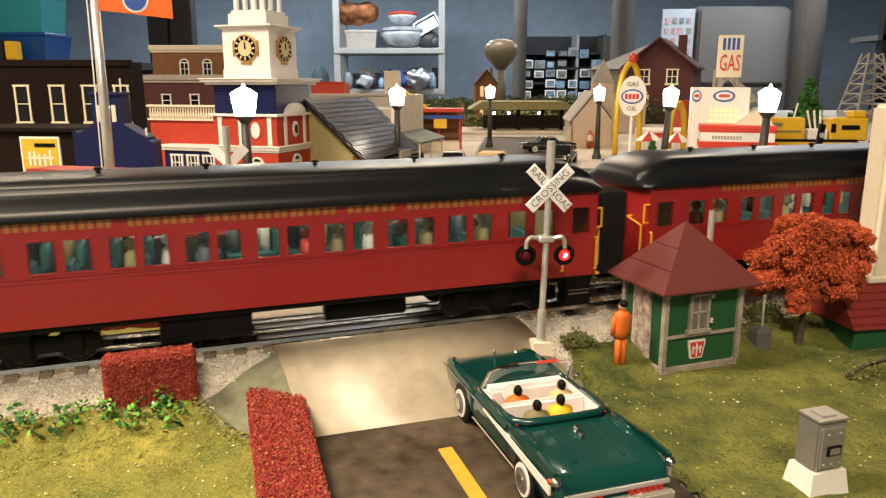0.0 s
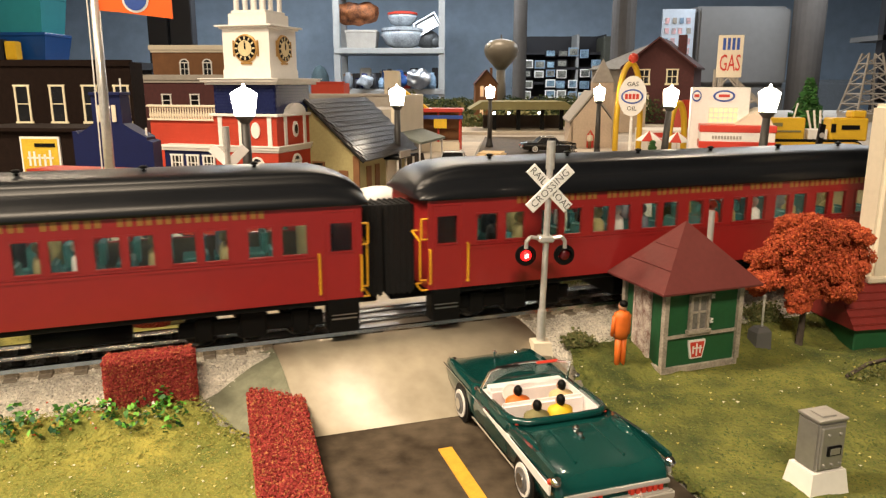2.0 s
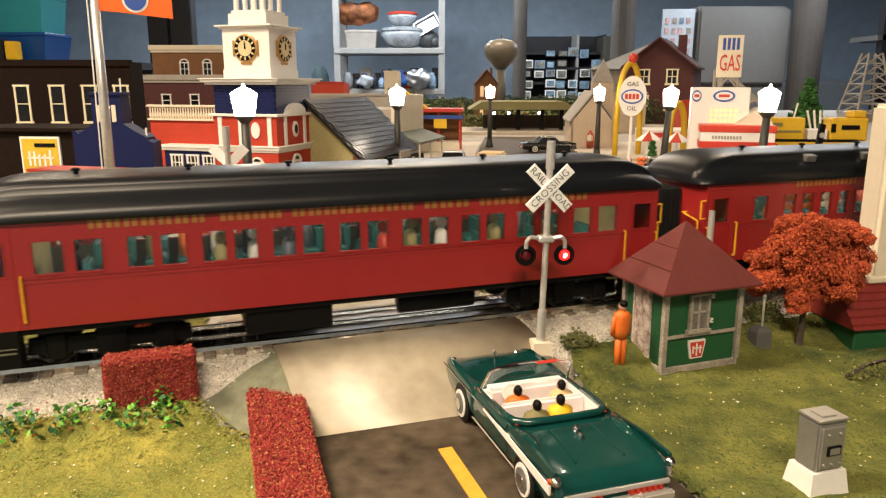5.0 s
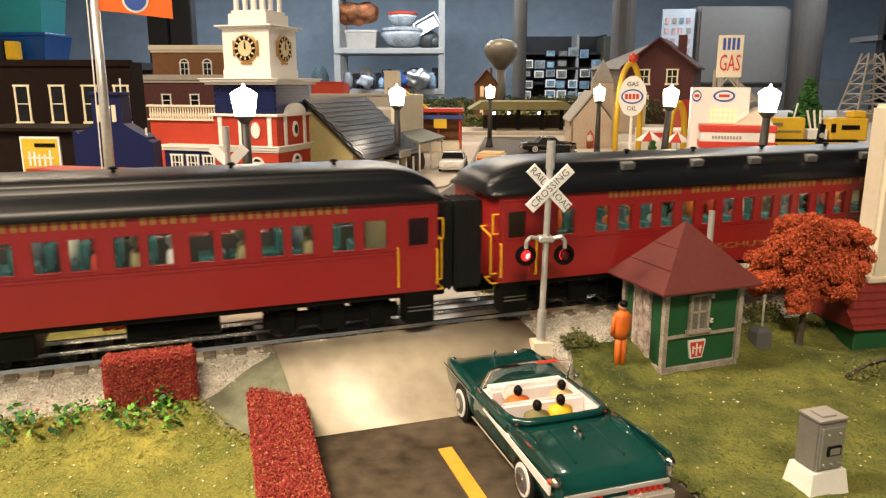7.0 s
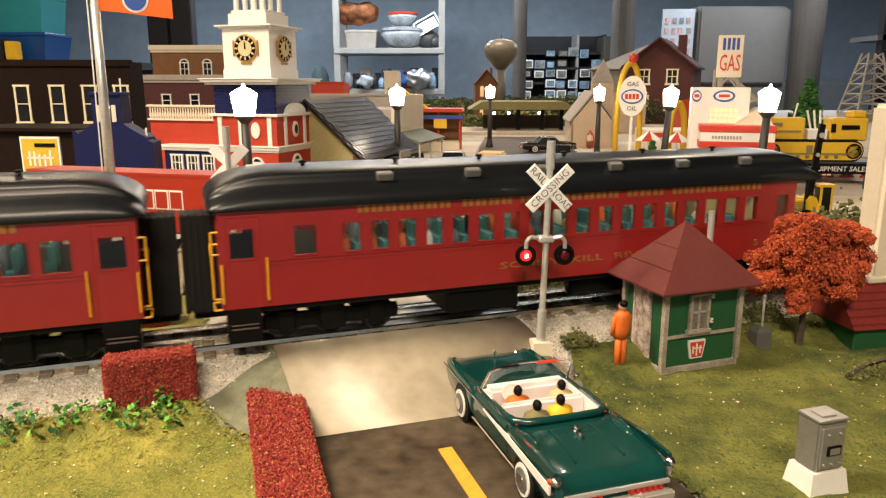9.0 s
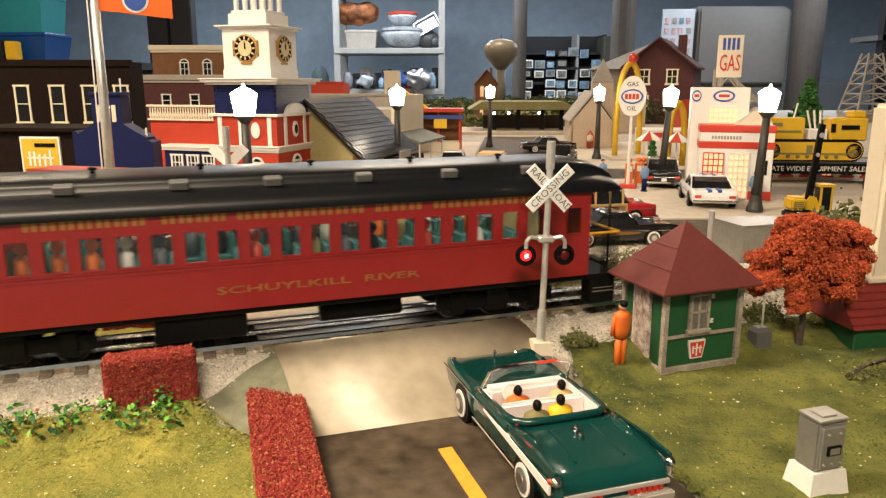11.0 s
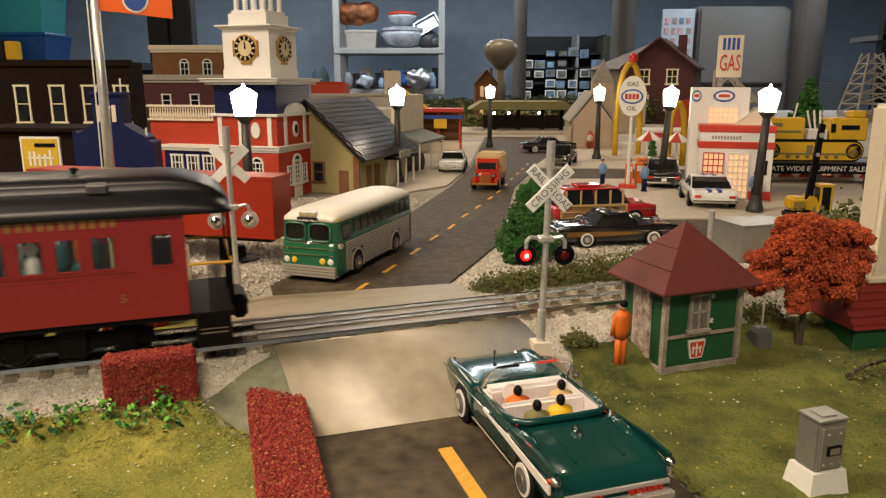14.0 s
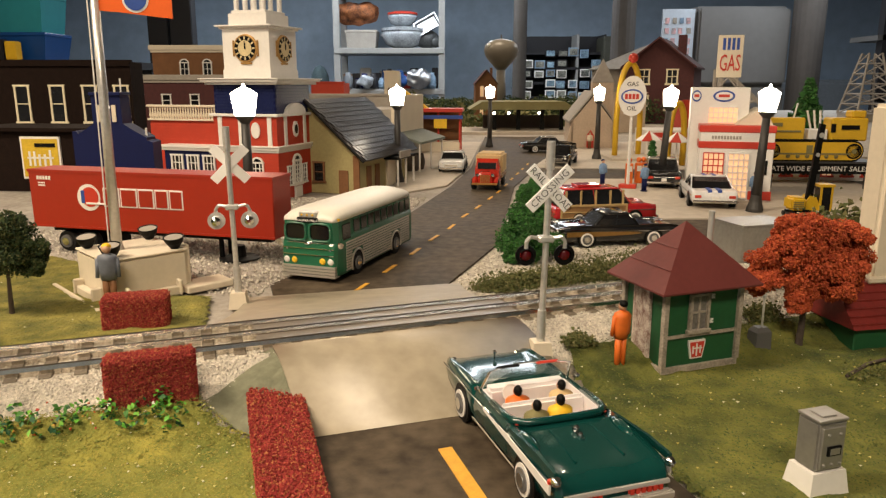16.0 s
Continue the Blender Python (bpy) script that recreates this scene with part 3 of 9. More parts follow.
    for xm in (-0.12, -0.06, 0.0, 0.06, 0.12):
        rings.append(roof_ring(xm, 1.0))
    for u in range(8, -1, -1):
        a = u / 8 * math.pi / 2
        rings.append(roof_ring(tail - 0.030 * (1 - math.cos(a)), 0.12 + 0.88 * math.sin(a)))
    ob = part("roof", loft(rings), M_ROOF, c, "glossy black rounded roof", smooth=True)
    for xm in (-0.121, -0.075, -0.03, 0.02, 0.07, 0.118):
        part("roof_vent", lathe([(0.0010, 0), (0.0010, 0.0016), (0.0019, 0.0020), (0.0019, 0.0028), (0.001, 0.0032)], 8, pose(xm, -0.0075, ZT - 0.0012)), M_BLACK, c)
    if kind != "coach":
        for xm in (-0.085, -0.04, 0.0, 0.042, 0.085, 0.128):
            part("roof_hatch", moved(B((-0.004, 0.004, -0.0030, 0.0030, 0, 0.0040), bevel=0.0005), pose(xm, -0.0222, ZE + 0.0096, 14, 0, 0)), M_GREYFR, c, "grey roof hatch")
    # step wells
    for e in ((-1, 1) if kind == "coach" else (-1, 1)):
        for sgn in (-1, 1):
            cx = e * (HL - 0.0095) if (kind == "coach" or e < 0) else HL + 0.0075
            y0, y1 = sorted((sgn * W, sgn * (W - 0.010)))
            part("steps", merge(B((cx - 0.0075, cx + 0.0075, y0, y1, 0.004, ZB), bevel=0.0004)), M_BLACK, c)
            yl = sgn * (W + 0.0002)
            a, b = sorted((yl, sgn * (W - 0.002)))
            part("step_tread", B((cx - 0.006, cx + 0.006, a, b, 0.0105, 0.0112), (cx - 0.006, cx + 0.006, a, b, 0.0125, 0.0130)), M_STEEL, c)
    # under-floor boxes
    part("battery_box", B((-0.055, -0.015, -W + 0.004, W - 0.004, 0.006, 0.0175), bevel=0.0006), M_BLACK, c)
    part("air_tank", tubes(((0.02, -0.018, 0.012), (0.06, -0.018, 0.012), 0.0055)), M_BLACK, c, smooth=True)
    # trucks with turning wheel sets
    sets = []
    for tx in (-0.112, 0.112):
        t = part("truck", B((tx - 0.033, tx + 0.033, -0.022, -0.0195, 0.006, 0.0135), (tx - 0.033, tx + 0.033, 0.0195, 0.022, 0.006, 0.0135), (tx - 0.006, tx + 0.006, -0.021, 0.021, 0.010, 0.0165), (tx - 0.026, tx - 0.018, -0.0235, -0.0215, 0.004, 0.015), (tx + 0.018, tx + 0.026, -0.0235, -0.0215, 0.004, 0.015), (tx - 0.006, tx + 0.006, -0.0240, -0.0215, 0.004, 0.0165), bevel=0.0006), M_BLACK, c)
        for dx in (-0.023, 0.0, 0.023):
            bm = bmesh.new()
            for y in (-0.0163, 0.0163):
                add_lathe(bm, [(0.0035, -0.0022), (0.0080, -0.0022), (0.0086, -0.0016), (0.0086, 0.0016), (0.0080, 0.0022), (0.0070, 0.0010), (0.0032, 0.0012), (0.0028, 0.0026)], 18, pose(0, y, 0, 90, 0, 0))
            add_tube(bm, (0, -0.02, 0), (0, 0.02, 0), 0.0014)
            add_box(bm, -0.0012, 0.0012, -0.0192, -0.0186, -0.0068, 0.0068)
            w = part("wheel_set", bm, M_STEEL if kind == "x" else M_DARKMETAL, t)
            w.matrix_basis = pose(tx + dx, 0, 0.0086)
            sets.append((w, tx + dx))
    # couplers
    part("coupler", B((-HL - 0.012, -HL + 0.01, -0.003, 0.003, 0.009, 0.014), bevel=0.0008), M_BLACK, c)
    part("coupler", B((end - 0.01, end + 0.014, -0.003, 0.003, 0.009, 0.014), bevel=0.0008), M_BLACK, c)
    # lettering: company name as plain gold bars, car name in letters
    dx = 0.0 if kind == "coach" else 0.0155
    for xa, xb, count in ((-0.1163, -0.0690, 7), (-0.0640, -0.0362, 4), (-0.0330, 0.0255, 8), (0.0295, 0.0540, 3), (0.0582, 0.1200, 8)):
        step = (xb - xa) / count
        for i in range(count):
            x = dx + xa + step * (i + 0.08)
            y0, y1, q = -W - 0.0003, -W + 0.0005, 0.30 if i else 0.36
            part("letter_bar", B((x, x + step * 0.30, y0, y1, 0.0612, 0.0612 + 0.0116 * q), (x + step * 0.46, x + step * 0.76, y0, y1, 0.0612, 0.0612 + 0.0116 * q)), M_GOLD, c)
    if kind != "coach":
        letters("car_name", "SCHUYLKILL  RIVER", 0.0047, M_GOLD, c, pose(0.0195, -W - 0.0002, 0.0295, 90, 0, 0) @ Matrix.Diagonal((2.32, 1, 1, 1)))
        letters("car_number", "5", 0.0050, M_GOLD, c, pose(0.1345, -W - 0.0002, 0.0300, 90, 0, 0) @ Matrix.Diagonal((1.3, 1, 1, 1)))
        # rear platform with railing
        part("platform", B((end, HL + 0.017, -W + 0.001, W - 0.001, 0.0175, 0.0205), bevel=0.0004), M_BLACK, c)
        xr0, xr1, zt = HL - 0.0015, HL + 0.0168, 0.0425
        first = part("railing_bar", tubes(((0, 0, 0), (0, 0, zt - 0.020), 0.00035), seg=5), M_BLACK, c)
        first.matrix_basis = pose(xr1 - 0.0098, -W + 0.0015, 0.020)
        bar = first.data
        for y in (-W + 0.0015, W - 0.0015):
            part("hand_rail", tubes(((xr0, y, zt), (xr1, y, zt), 0.0007), seg=6), M_YEL, c)
            for i in range(7):
                share("railing_bar", bar, c, pose(xr1 - i * 0.0014, y, 0.020))
        part("hand_rail", tubes(((xr1, -W + 0.0015, zt), (xr1, W - 0.0015, zt), 0.0007), seg=6), M_YEL, c)
        for i in range(1, 26):
            share("railing_bar", bar, c, pose(xr1, -W + 0.0015 + i * (2 * W - 0.003) / 26, 0.020))
        part("buffer_beam", B((HL + 0.0165, HL + 0.024, -0.012, 0.012, 0.010, 0.0215), bevel=0.002), M_BLACK, c)
        for y in (-0.02, 0.02):
            part("platform_post", tubes(((xr1, y, 0.02), (xr1, y, ZE), 0.0006), seg=6), M_BLACK, c)
    return c, sets


CARS = []
PITCH = 0.3585
CARS.append((*train_car("coach", "maroon model passenger coach with black roof and gold lettering"), -2 * PITCH))
CARS.append((*train_car("coach", "maroon model passenger coach with black roof and lit windows"), -PITCH))
CARS.append((*train_car("observation", "maroon model observation car with railed rear platform"), 0.0))
# place of the last car's middle along the track
RUN = [(0.0, 0.629), (1.0, 0.5665), (2.0, 0.5025), (3.0, 0.437), (3.5, 0.402), (4.2, 0.356), (6.3, 0.2285), (7.0, 0.1816), (8.0, 0.1163), (9.0, 0.047), (9.2, 0.034), (11.4, -0.1180), (12.0, -0.158), (13.0, -0.221), (14.0, -0.2905), (15.0, -0.3606), (16.0, -0.431)]


def run_at(t):
    for (t0, s0), (t1, s1) in zip(RUN, RUN[1:]):
        if t <= t1:
            return s0 + (s1 - s0) * (t - t0) / (t1 - t0)
    return RUN[-1][1]
# ---- crossing signal ----


def signal(m, label, lit):
    """Front faces local -y."""
    c = thing("crossing_signal", label, "railway signal", m, group="crossing signals")
    part("base", loft([[(-a, -a, z), (a, -a, z), (a, a, z), (-a, a, z)] for a, z in ((0.0062, 0), (0.0048, 0.0105))]), M_CREAMW, c)
    part("pole", tubes(((0, 0, 0.0105), (0.0006, 0, 0.112), 0.0017), ((0, 0, 0.0105), (0, 0, 0.028), 0.0024), seg=14), M_SILVER, c, smooth=False)
    part("cap", tubes(((0.0006, 0, 0.104), (0.0006, 0, 0.1185), 0.0023), seg=14), M_SILVER, c)
    for k, a in enumerate((45, -45)):
        y = -0.0032 - 0.0009 * k
        b = part("crossbuck_blade", moved(B((-0.0150, 0.0150, y, y + 0.0008, -0.0031, 0.0031), bevel=0.0002), pose(0, 0, 0.0945, 0, a, 0)), M_SIGNW, c)
        if lit:
            m2 = pose(0, 0, 0.0945, 0, a, 0) @ pose(0, y - 0.0001, 0, 90, 0, 0)
            if k:
                letters("sign_letters", "CROSSING", 0.0054, M_BLACK, b, m2, thin=-0.00010)
            else:
                letters("sign_letters", "RAIL", 0.0052, M_BLACK, b, m2 @ pose(-0.0090, 0, 0), thin=-0.00010)
                letters("sign_letters", "ROAD", 0.0052, M_BLACK, b, m2 @ pose(0.0090, 0, 0), thin=-0.00010)
    part("bracket", merge(B((-0.0042, 0.0042, -0.003, 0.003, 0.0655, 0.0690), bevel=0.0008), path_tube([(0, 0, 0.067), (-0.0085, -0.001, 0.0685), (-0.0105, -0.001, 0.066), (-0.0105, -0.001, 0.062)], 0.0011), path_tube([(0, 0, 0.067), (0.0085, -0.001, 0.0685), (0.0105, -0.001, 0.066), (0.0105, -0.001, 0.062)], 0.0011)), M_SILVER, c)
    out = []
    for x in (-0.0105, 0.0105):
        lamp = part("lamp_target", tubes(((x, -0.001, 0.0585), (x, 0.0003, 0.0585), 0.0056), seg=22), M_BLACK if lit else M_SILVER, c)
        part("lamp_back", lathe([(0.0035, 0), (0.003, 0.0025), (0.0012, 0.004)], 14, pose(x, 0.0003, 0.0585, -90, 0, 0)), M_BLACK if lit else M_CHROME, lamp)
        hood = bmesh.new()
        for i in range(14):
            a0, a1 = math.radians(-30 + i * 240 / 14), math.radians(-30 + (i + 1) * 240 / 14)
            q = [hood.verts.new((x + 0.0038 * math.cos(a), y, 0.0585 + 0.0038 * math.sin(a))) for a, y in ((a0, -0.001), (a1, -0.001), (a1, -0.0035), (a0, -0.0035))]
            hood.faces.new(q)
        part("hood", hood, M_BLACK, lamp)
        if lit:
            bm = ball(0.0030, None, 3, (1, 0.62, 1))
            for f in bm.faces:
                q = f.calc_center_median()
                f.material_index = 1 if q.y >= 0 else (2 if math.hypot(q.x, q.z) < 0.0013 else 0)
            lens = part("lens", bm, [M_REDLIT, M_REDDARK, M_REDCORE], lamp, "red warning lens", smooth=True)
            lens.matrix_basis = pose(x, -0.0010, 0.0585)
            out.append(lens)
    return c, out


_, (LENS_L, LENS_R) = signal(pose(0.0487, 0.3455, 0.0105, 0, 1.0, 8) @ Matrix.Diagonal((0.918, 0.918, 0.918, 1)), "silver railroad crossing signal with red flashing lamps", True)
signal(pose(-0.1355, 0.4640, 0.001, 0, 0.5, 188), "silver crossing signal seen from its back, unlit", False)
# ---- near scenery ----
random.seed(21)
TOE = 0.042


def rise(x, y):
    """The lawn climbs to the track bed."""
    off = (TRACK.inverted() @ Vector((x, y, 0))).y
    k = min(1.0, max(0.0, (off + 0.078) / 0.036)) if off < 0 else 0.0
    return 0.0118 * k * k * (3 - 2 * k)


def toe(s, side=-1):
    p = TRACK @ Vector((s, side * TOE, 0))
    return (p.x, p.y)


def turf(name, poly, material, fibres, label, n, seed, lift=0.0025, parent_cat="grass"):
    xs, ys = [p[0] for p in poly], [p[1] for p in poly]
    bm = bmesh.new()
    step = 0.0026
    nx, ny = int((max(xs) - min(xs)) / step), int((max(ys) - min(ys)) / step)
    grid = {}
    for i in range(nx + 1):
        for j in range(ny + 1):
            x, y = min(xs) + i * step, min(ys) + j * step
            if inside(poly, x, y):
                z = lift + 0.0016 * noise.noise(Vector((x * 40, y * 40, seed))) + 0.0009 * noise.noise(Vector((x * 170, y * 170, seed)))
                edge = min(1.0, sum(inside(poly, x + a, y + b) for a, b in ((0.006, 0), (-0.006, 0), (0, 0.006), (0, -0.006))) / 4)
                grid[i, j] = bm.verts.new((x + random.uniform(-0.001, 0.001), y + random.uniform(-0.001, 0.001), z * edge ** 2 + rise(x, y)))
    for (i, j), v in grid.items():
        q = [grid.get(k) for k in ((i, j), (i + 1, j), (i + 1, j + 1), (i, j + 1))]
        if all(q):
            bm.faces.new(q)
    ob = part(name, bm, material, smooth=True)
    tagged(ob, label, "grass", kind="structure")
    def z(x, y):
        return lift + rise(x, y) + 0.0016 * noise.noise(Vector((x * 40, y * 40, seed))) + 0.0009 * noise.noise(Vector((x * 170, y * 170, seed)))
    ob = scatter("grass_fibres", n, in_poly(poly, z), 0.00044, fibres, None, "", seed, 0.55)
    tagged(ob, "fine coloured turf fibres on the model lawn", "grass", kind="stuff")
    ob = scatter("turf_flecks", n // 110, in_poly(poly, lambda x, y: z(x, y) + 0.0004), 0.00062, M_FLECK, None, "", seed + 50, 0.5)
    tagged(ob, "pale yellow flecks strewn over the model lawn", "grass", kind="stuff")


turf("ground_lawn_west", [(-0.062, 0.120), (-0.052, 0.20), (-0.066, 0.270), (-0.0870, 0.2800), (-0.1070, 0.2940), toe(-0.128), toe(-0.5), (-0.45, 0.12)], M_GRASS, M_TUFT, "olive and yellow model lawn with flowers", 105000, 3)
turf("ground_lawn_east", [(0.125, 0.12), (0.072, 0.29), (0.070, 0.320), (0.064, 0.337), toe(0.052), toe(0.50), (0.60, 0.12)], M_GRASSR, M_TUFTR, "dark green model lawn beside the watchman hut", 110000, 4)
turf("ground_lawn_north", [(TRACK @ Vector((-0.45, 0.052, 0))).to_tuple()[:2], (TRACK @ Vector((-0.125, 0.052, 0))).to_tuple()[:2], (-0.16, 0.490), (-0.19, 0.490), (-0.24, 0.55), (-0.33, 0.61), (-0.60, 0.66), (-0.70, 0.45)], M_GRASSN, M_TUFTR, "yellow-olive turf behind the track", 16000, 6)
GRAVEL = [(0.004, 0.515), (0.052, 0.655), (0.09, 0.70), (0.22, 0.68), (0.40, 0.66), (TRACK @ Vector((0.40, 0.050, 0))).to_tuple()[:2], (TRACK @ Vector((0.05, 0.050, 0))).to_tuple()[:2]]
ob = scatter("gravel", 14000, in_poly(GRAVEL, 0.0004), 0.0011, M_STONES, seed=9)
tagged(ob, "pale loose gravel at the roadside", "gravel", kind="stuff")
ob = scatter("gravel", 11000, in_poly([(-0.135, 0.485), (-0.06, 0.74), (-0.02, 0.95), (-0.20, 0.95), (-0.42, 0.72), (-0.36, 0.64), (-0.17, 0.50)], 0.0004), 0.0011, M_STONES, seed=10)
tagged(ob, "pale loose gravel under the parked trailer", "gravel", kind="stuff")
ob = sheet("ground_gravel_bed", GRAVEL, -0.0008, 0.0004, M_BALLAST, "grey gravel bed beside the far road")


def hedge(x0, x1, y0, y1, h, rot, label, seed, n=5200, m=None):
    c = thing("hedge", label, "hedge", m or pose((x0 + x1) / 2, (y0 + y1) / 2, 0, 0, 0, rot), group="red hedges")
    a, b = (x1 - x0) / 2, (y1 - y0) / 2
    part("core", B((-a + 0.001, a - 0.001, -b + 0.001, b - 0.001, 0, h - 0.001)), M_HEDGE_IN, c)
    def place(rng):
        f = rng.choices((0, 1, 2), (a * b * 4, 4 * a * h, 4 * b * h))[0]
        j = rng.uniform(-0.0009, 0.0011)
        if f == 0:
            return (rng.uniform(-a, a), rng.uniform(-b, b), h + j)
        if f == 1:
            return (rng.uniform(-a, a), rng.choice((-1, 1)) * (b + j), rng.uniform(0, h))
        return (rng.choice((-1, 1)) * (a + j), rng.uniform(-b, b), rng.uniform(0, h))
    scatter("foliage", n * 6, place, 0.00048, M_HEDGE, c, "", seed)


hedge(-0.0172, 0.0172, -0.0048, 0.0048, 0.0235, 0, "square-trimmed dark red foam hedge beside the track", 1, m=TRACK @ pose(-0.1474, -0.0415, 0.0100))
hedge(-0.0110, 0.0110, -0.0675, 0.0675, 0.0070, 0, "low long red foam hedge beside the road", 2, 7000, pose(-0.0565, 0.2425, 0.0003, 0, 0, 17.2) @ pose(0, 0, 0, 4.3, 0, 0))
hedge(-0.2040, -0.1685, 0.416, 0.431, 0.0205, 14, "small dark red foam hedge behind the track", 3)

FLOWERS = in_poly([(-0.205, 0.248), (-0.10, 0.276), (-0.112, 0.290), toe(-0.130), toe(-0.17), toe(-0.21)], lambda x, y: 0.003 + rise(x, y) + 0.002 * noise.noise(Vector((x * 70, y * 70, 2))))


def leaf_cluster(n, place, seed):
    rng = random.Random(seed)
    verts, faces = [], []
    for _ in range(n):
        p = place(rng)
        zz = p[2] + rng.uniform(0, 0.005)
        for _k in range(7):
            s = rng.uniform(0.0008, 0.0018)
            q = Euler((rng.uniform(-1, 1), rng.uniform(-1, 1), rng.uniform(0, 6.28))).to_matrix()
            o = Vector((p[0], p[1], zz)) + Vector((rng.gauss(0, 0.0014), rng.gauss(0, 0.0014), rng.gauss(0, 0.0010)))
            k = len(verts)
            verts += [tuple(o + q @ Vector(v) * s) for v in ((-1, 0, 0), (0, -0.7, 0.2), (1, 0, 0), (0, 0.7, 0.2))]
            faces.append((k, k + 1, k + 2, k + 3))
    me = bpy.data.meshes.new("flower_bed")
    me.from_pydata(verts, [], faces)
    me.materials.append(M_BRIGHT_LEAF)
    return tagged(new("flower_bed", me), "bright green leafy plants along the lawn edge", "plants", kind="stuff")


leaf_cluster(85, FLOWERS, 4)
M_BLOSSOM = island_mat("blossom", [(0.50, 0.10, 0.03), (0.75, 0.72, 0.62), (0.45, 0.07, 0.05), (0.55, 0.30, 0.05)], 0.8)
ob = scatter("blossoms", 40, lambda r: (lambda p: (p[0], p[1], p[2] + 0.003))(FLOWERS(r)), 0.0007, M_BLOSSOM, seed=6)
tagged(ob, "tiny red and white blossoms in the flower bed", "flowers", kind="stuff")


def figure(m, coat, legs, head, hair, label, base=None, group="toy figures"):
    """One plain standing figurine."""
    mats = [coat, legs, head, hair, base or legs]
    bms = [
        loft([[(r * math.cos(a) * 1.25, r * math.sin(a) * 0.85, z) for a in [i * math.pi / 5 for i in range(10)]] for r, z in ((0.0034, 0.0175), (0.0040, 0.022), (0.0045, 0.029), (0.0040, 0.0315), (0.0012, 0.033))]),
        tubes(((-0.0020, 0, 0.0008), (-0.0017, 0, 0.019), 0.0016, 0.0022), ((0.0020, 0, 0.0008), (0.0017, 0, 0.019), 0.0016, 0.0022), seg=8),
        ball(0.0026, pose(0, 0, 0.0352), 2), ball(0.0027, pose(0, 0.0009, 0.0366), 2, (1, 1, 0.75)),
        lathe([(0.0050, 0), (0.0050, 0.0010)], 14)]
    arms = tubes(((-0.0052, 0, 0.030), (-0.0058, -0.001, 0.019), 0.0013, 0.0011), ((0.0052, 0, 0.030), (0.0058, -0.001, 0.019), 0.0013, 0.0011), seg=7)
    bms[0] = merge(bms[0], arms)
    for i, b in enumerate(bms):
        for f in b.faces:
            f.material_index = i
    ob = part("toy_figure", merge(*bms), mats, smooth=True)
    ob.matrix_basis = m
    return tagged(ob, label, "figurine", group)


figure(pose(0.0893, 0.3465, 0.0045, 0, 0, 200) @ Matrix.Diagonal((0.82, 0.88, 0.95, 1)), M_ORANGE, M_ORANGE, M_SKIN, M_BLACK, "orange-suited toy figurine standing by the hut", M_BROWN)


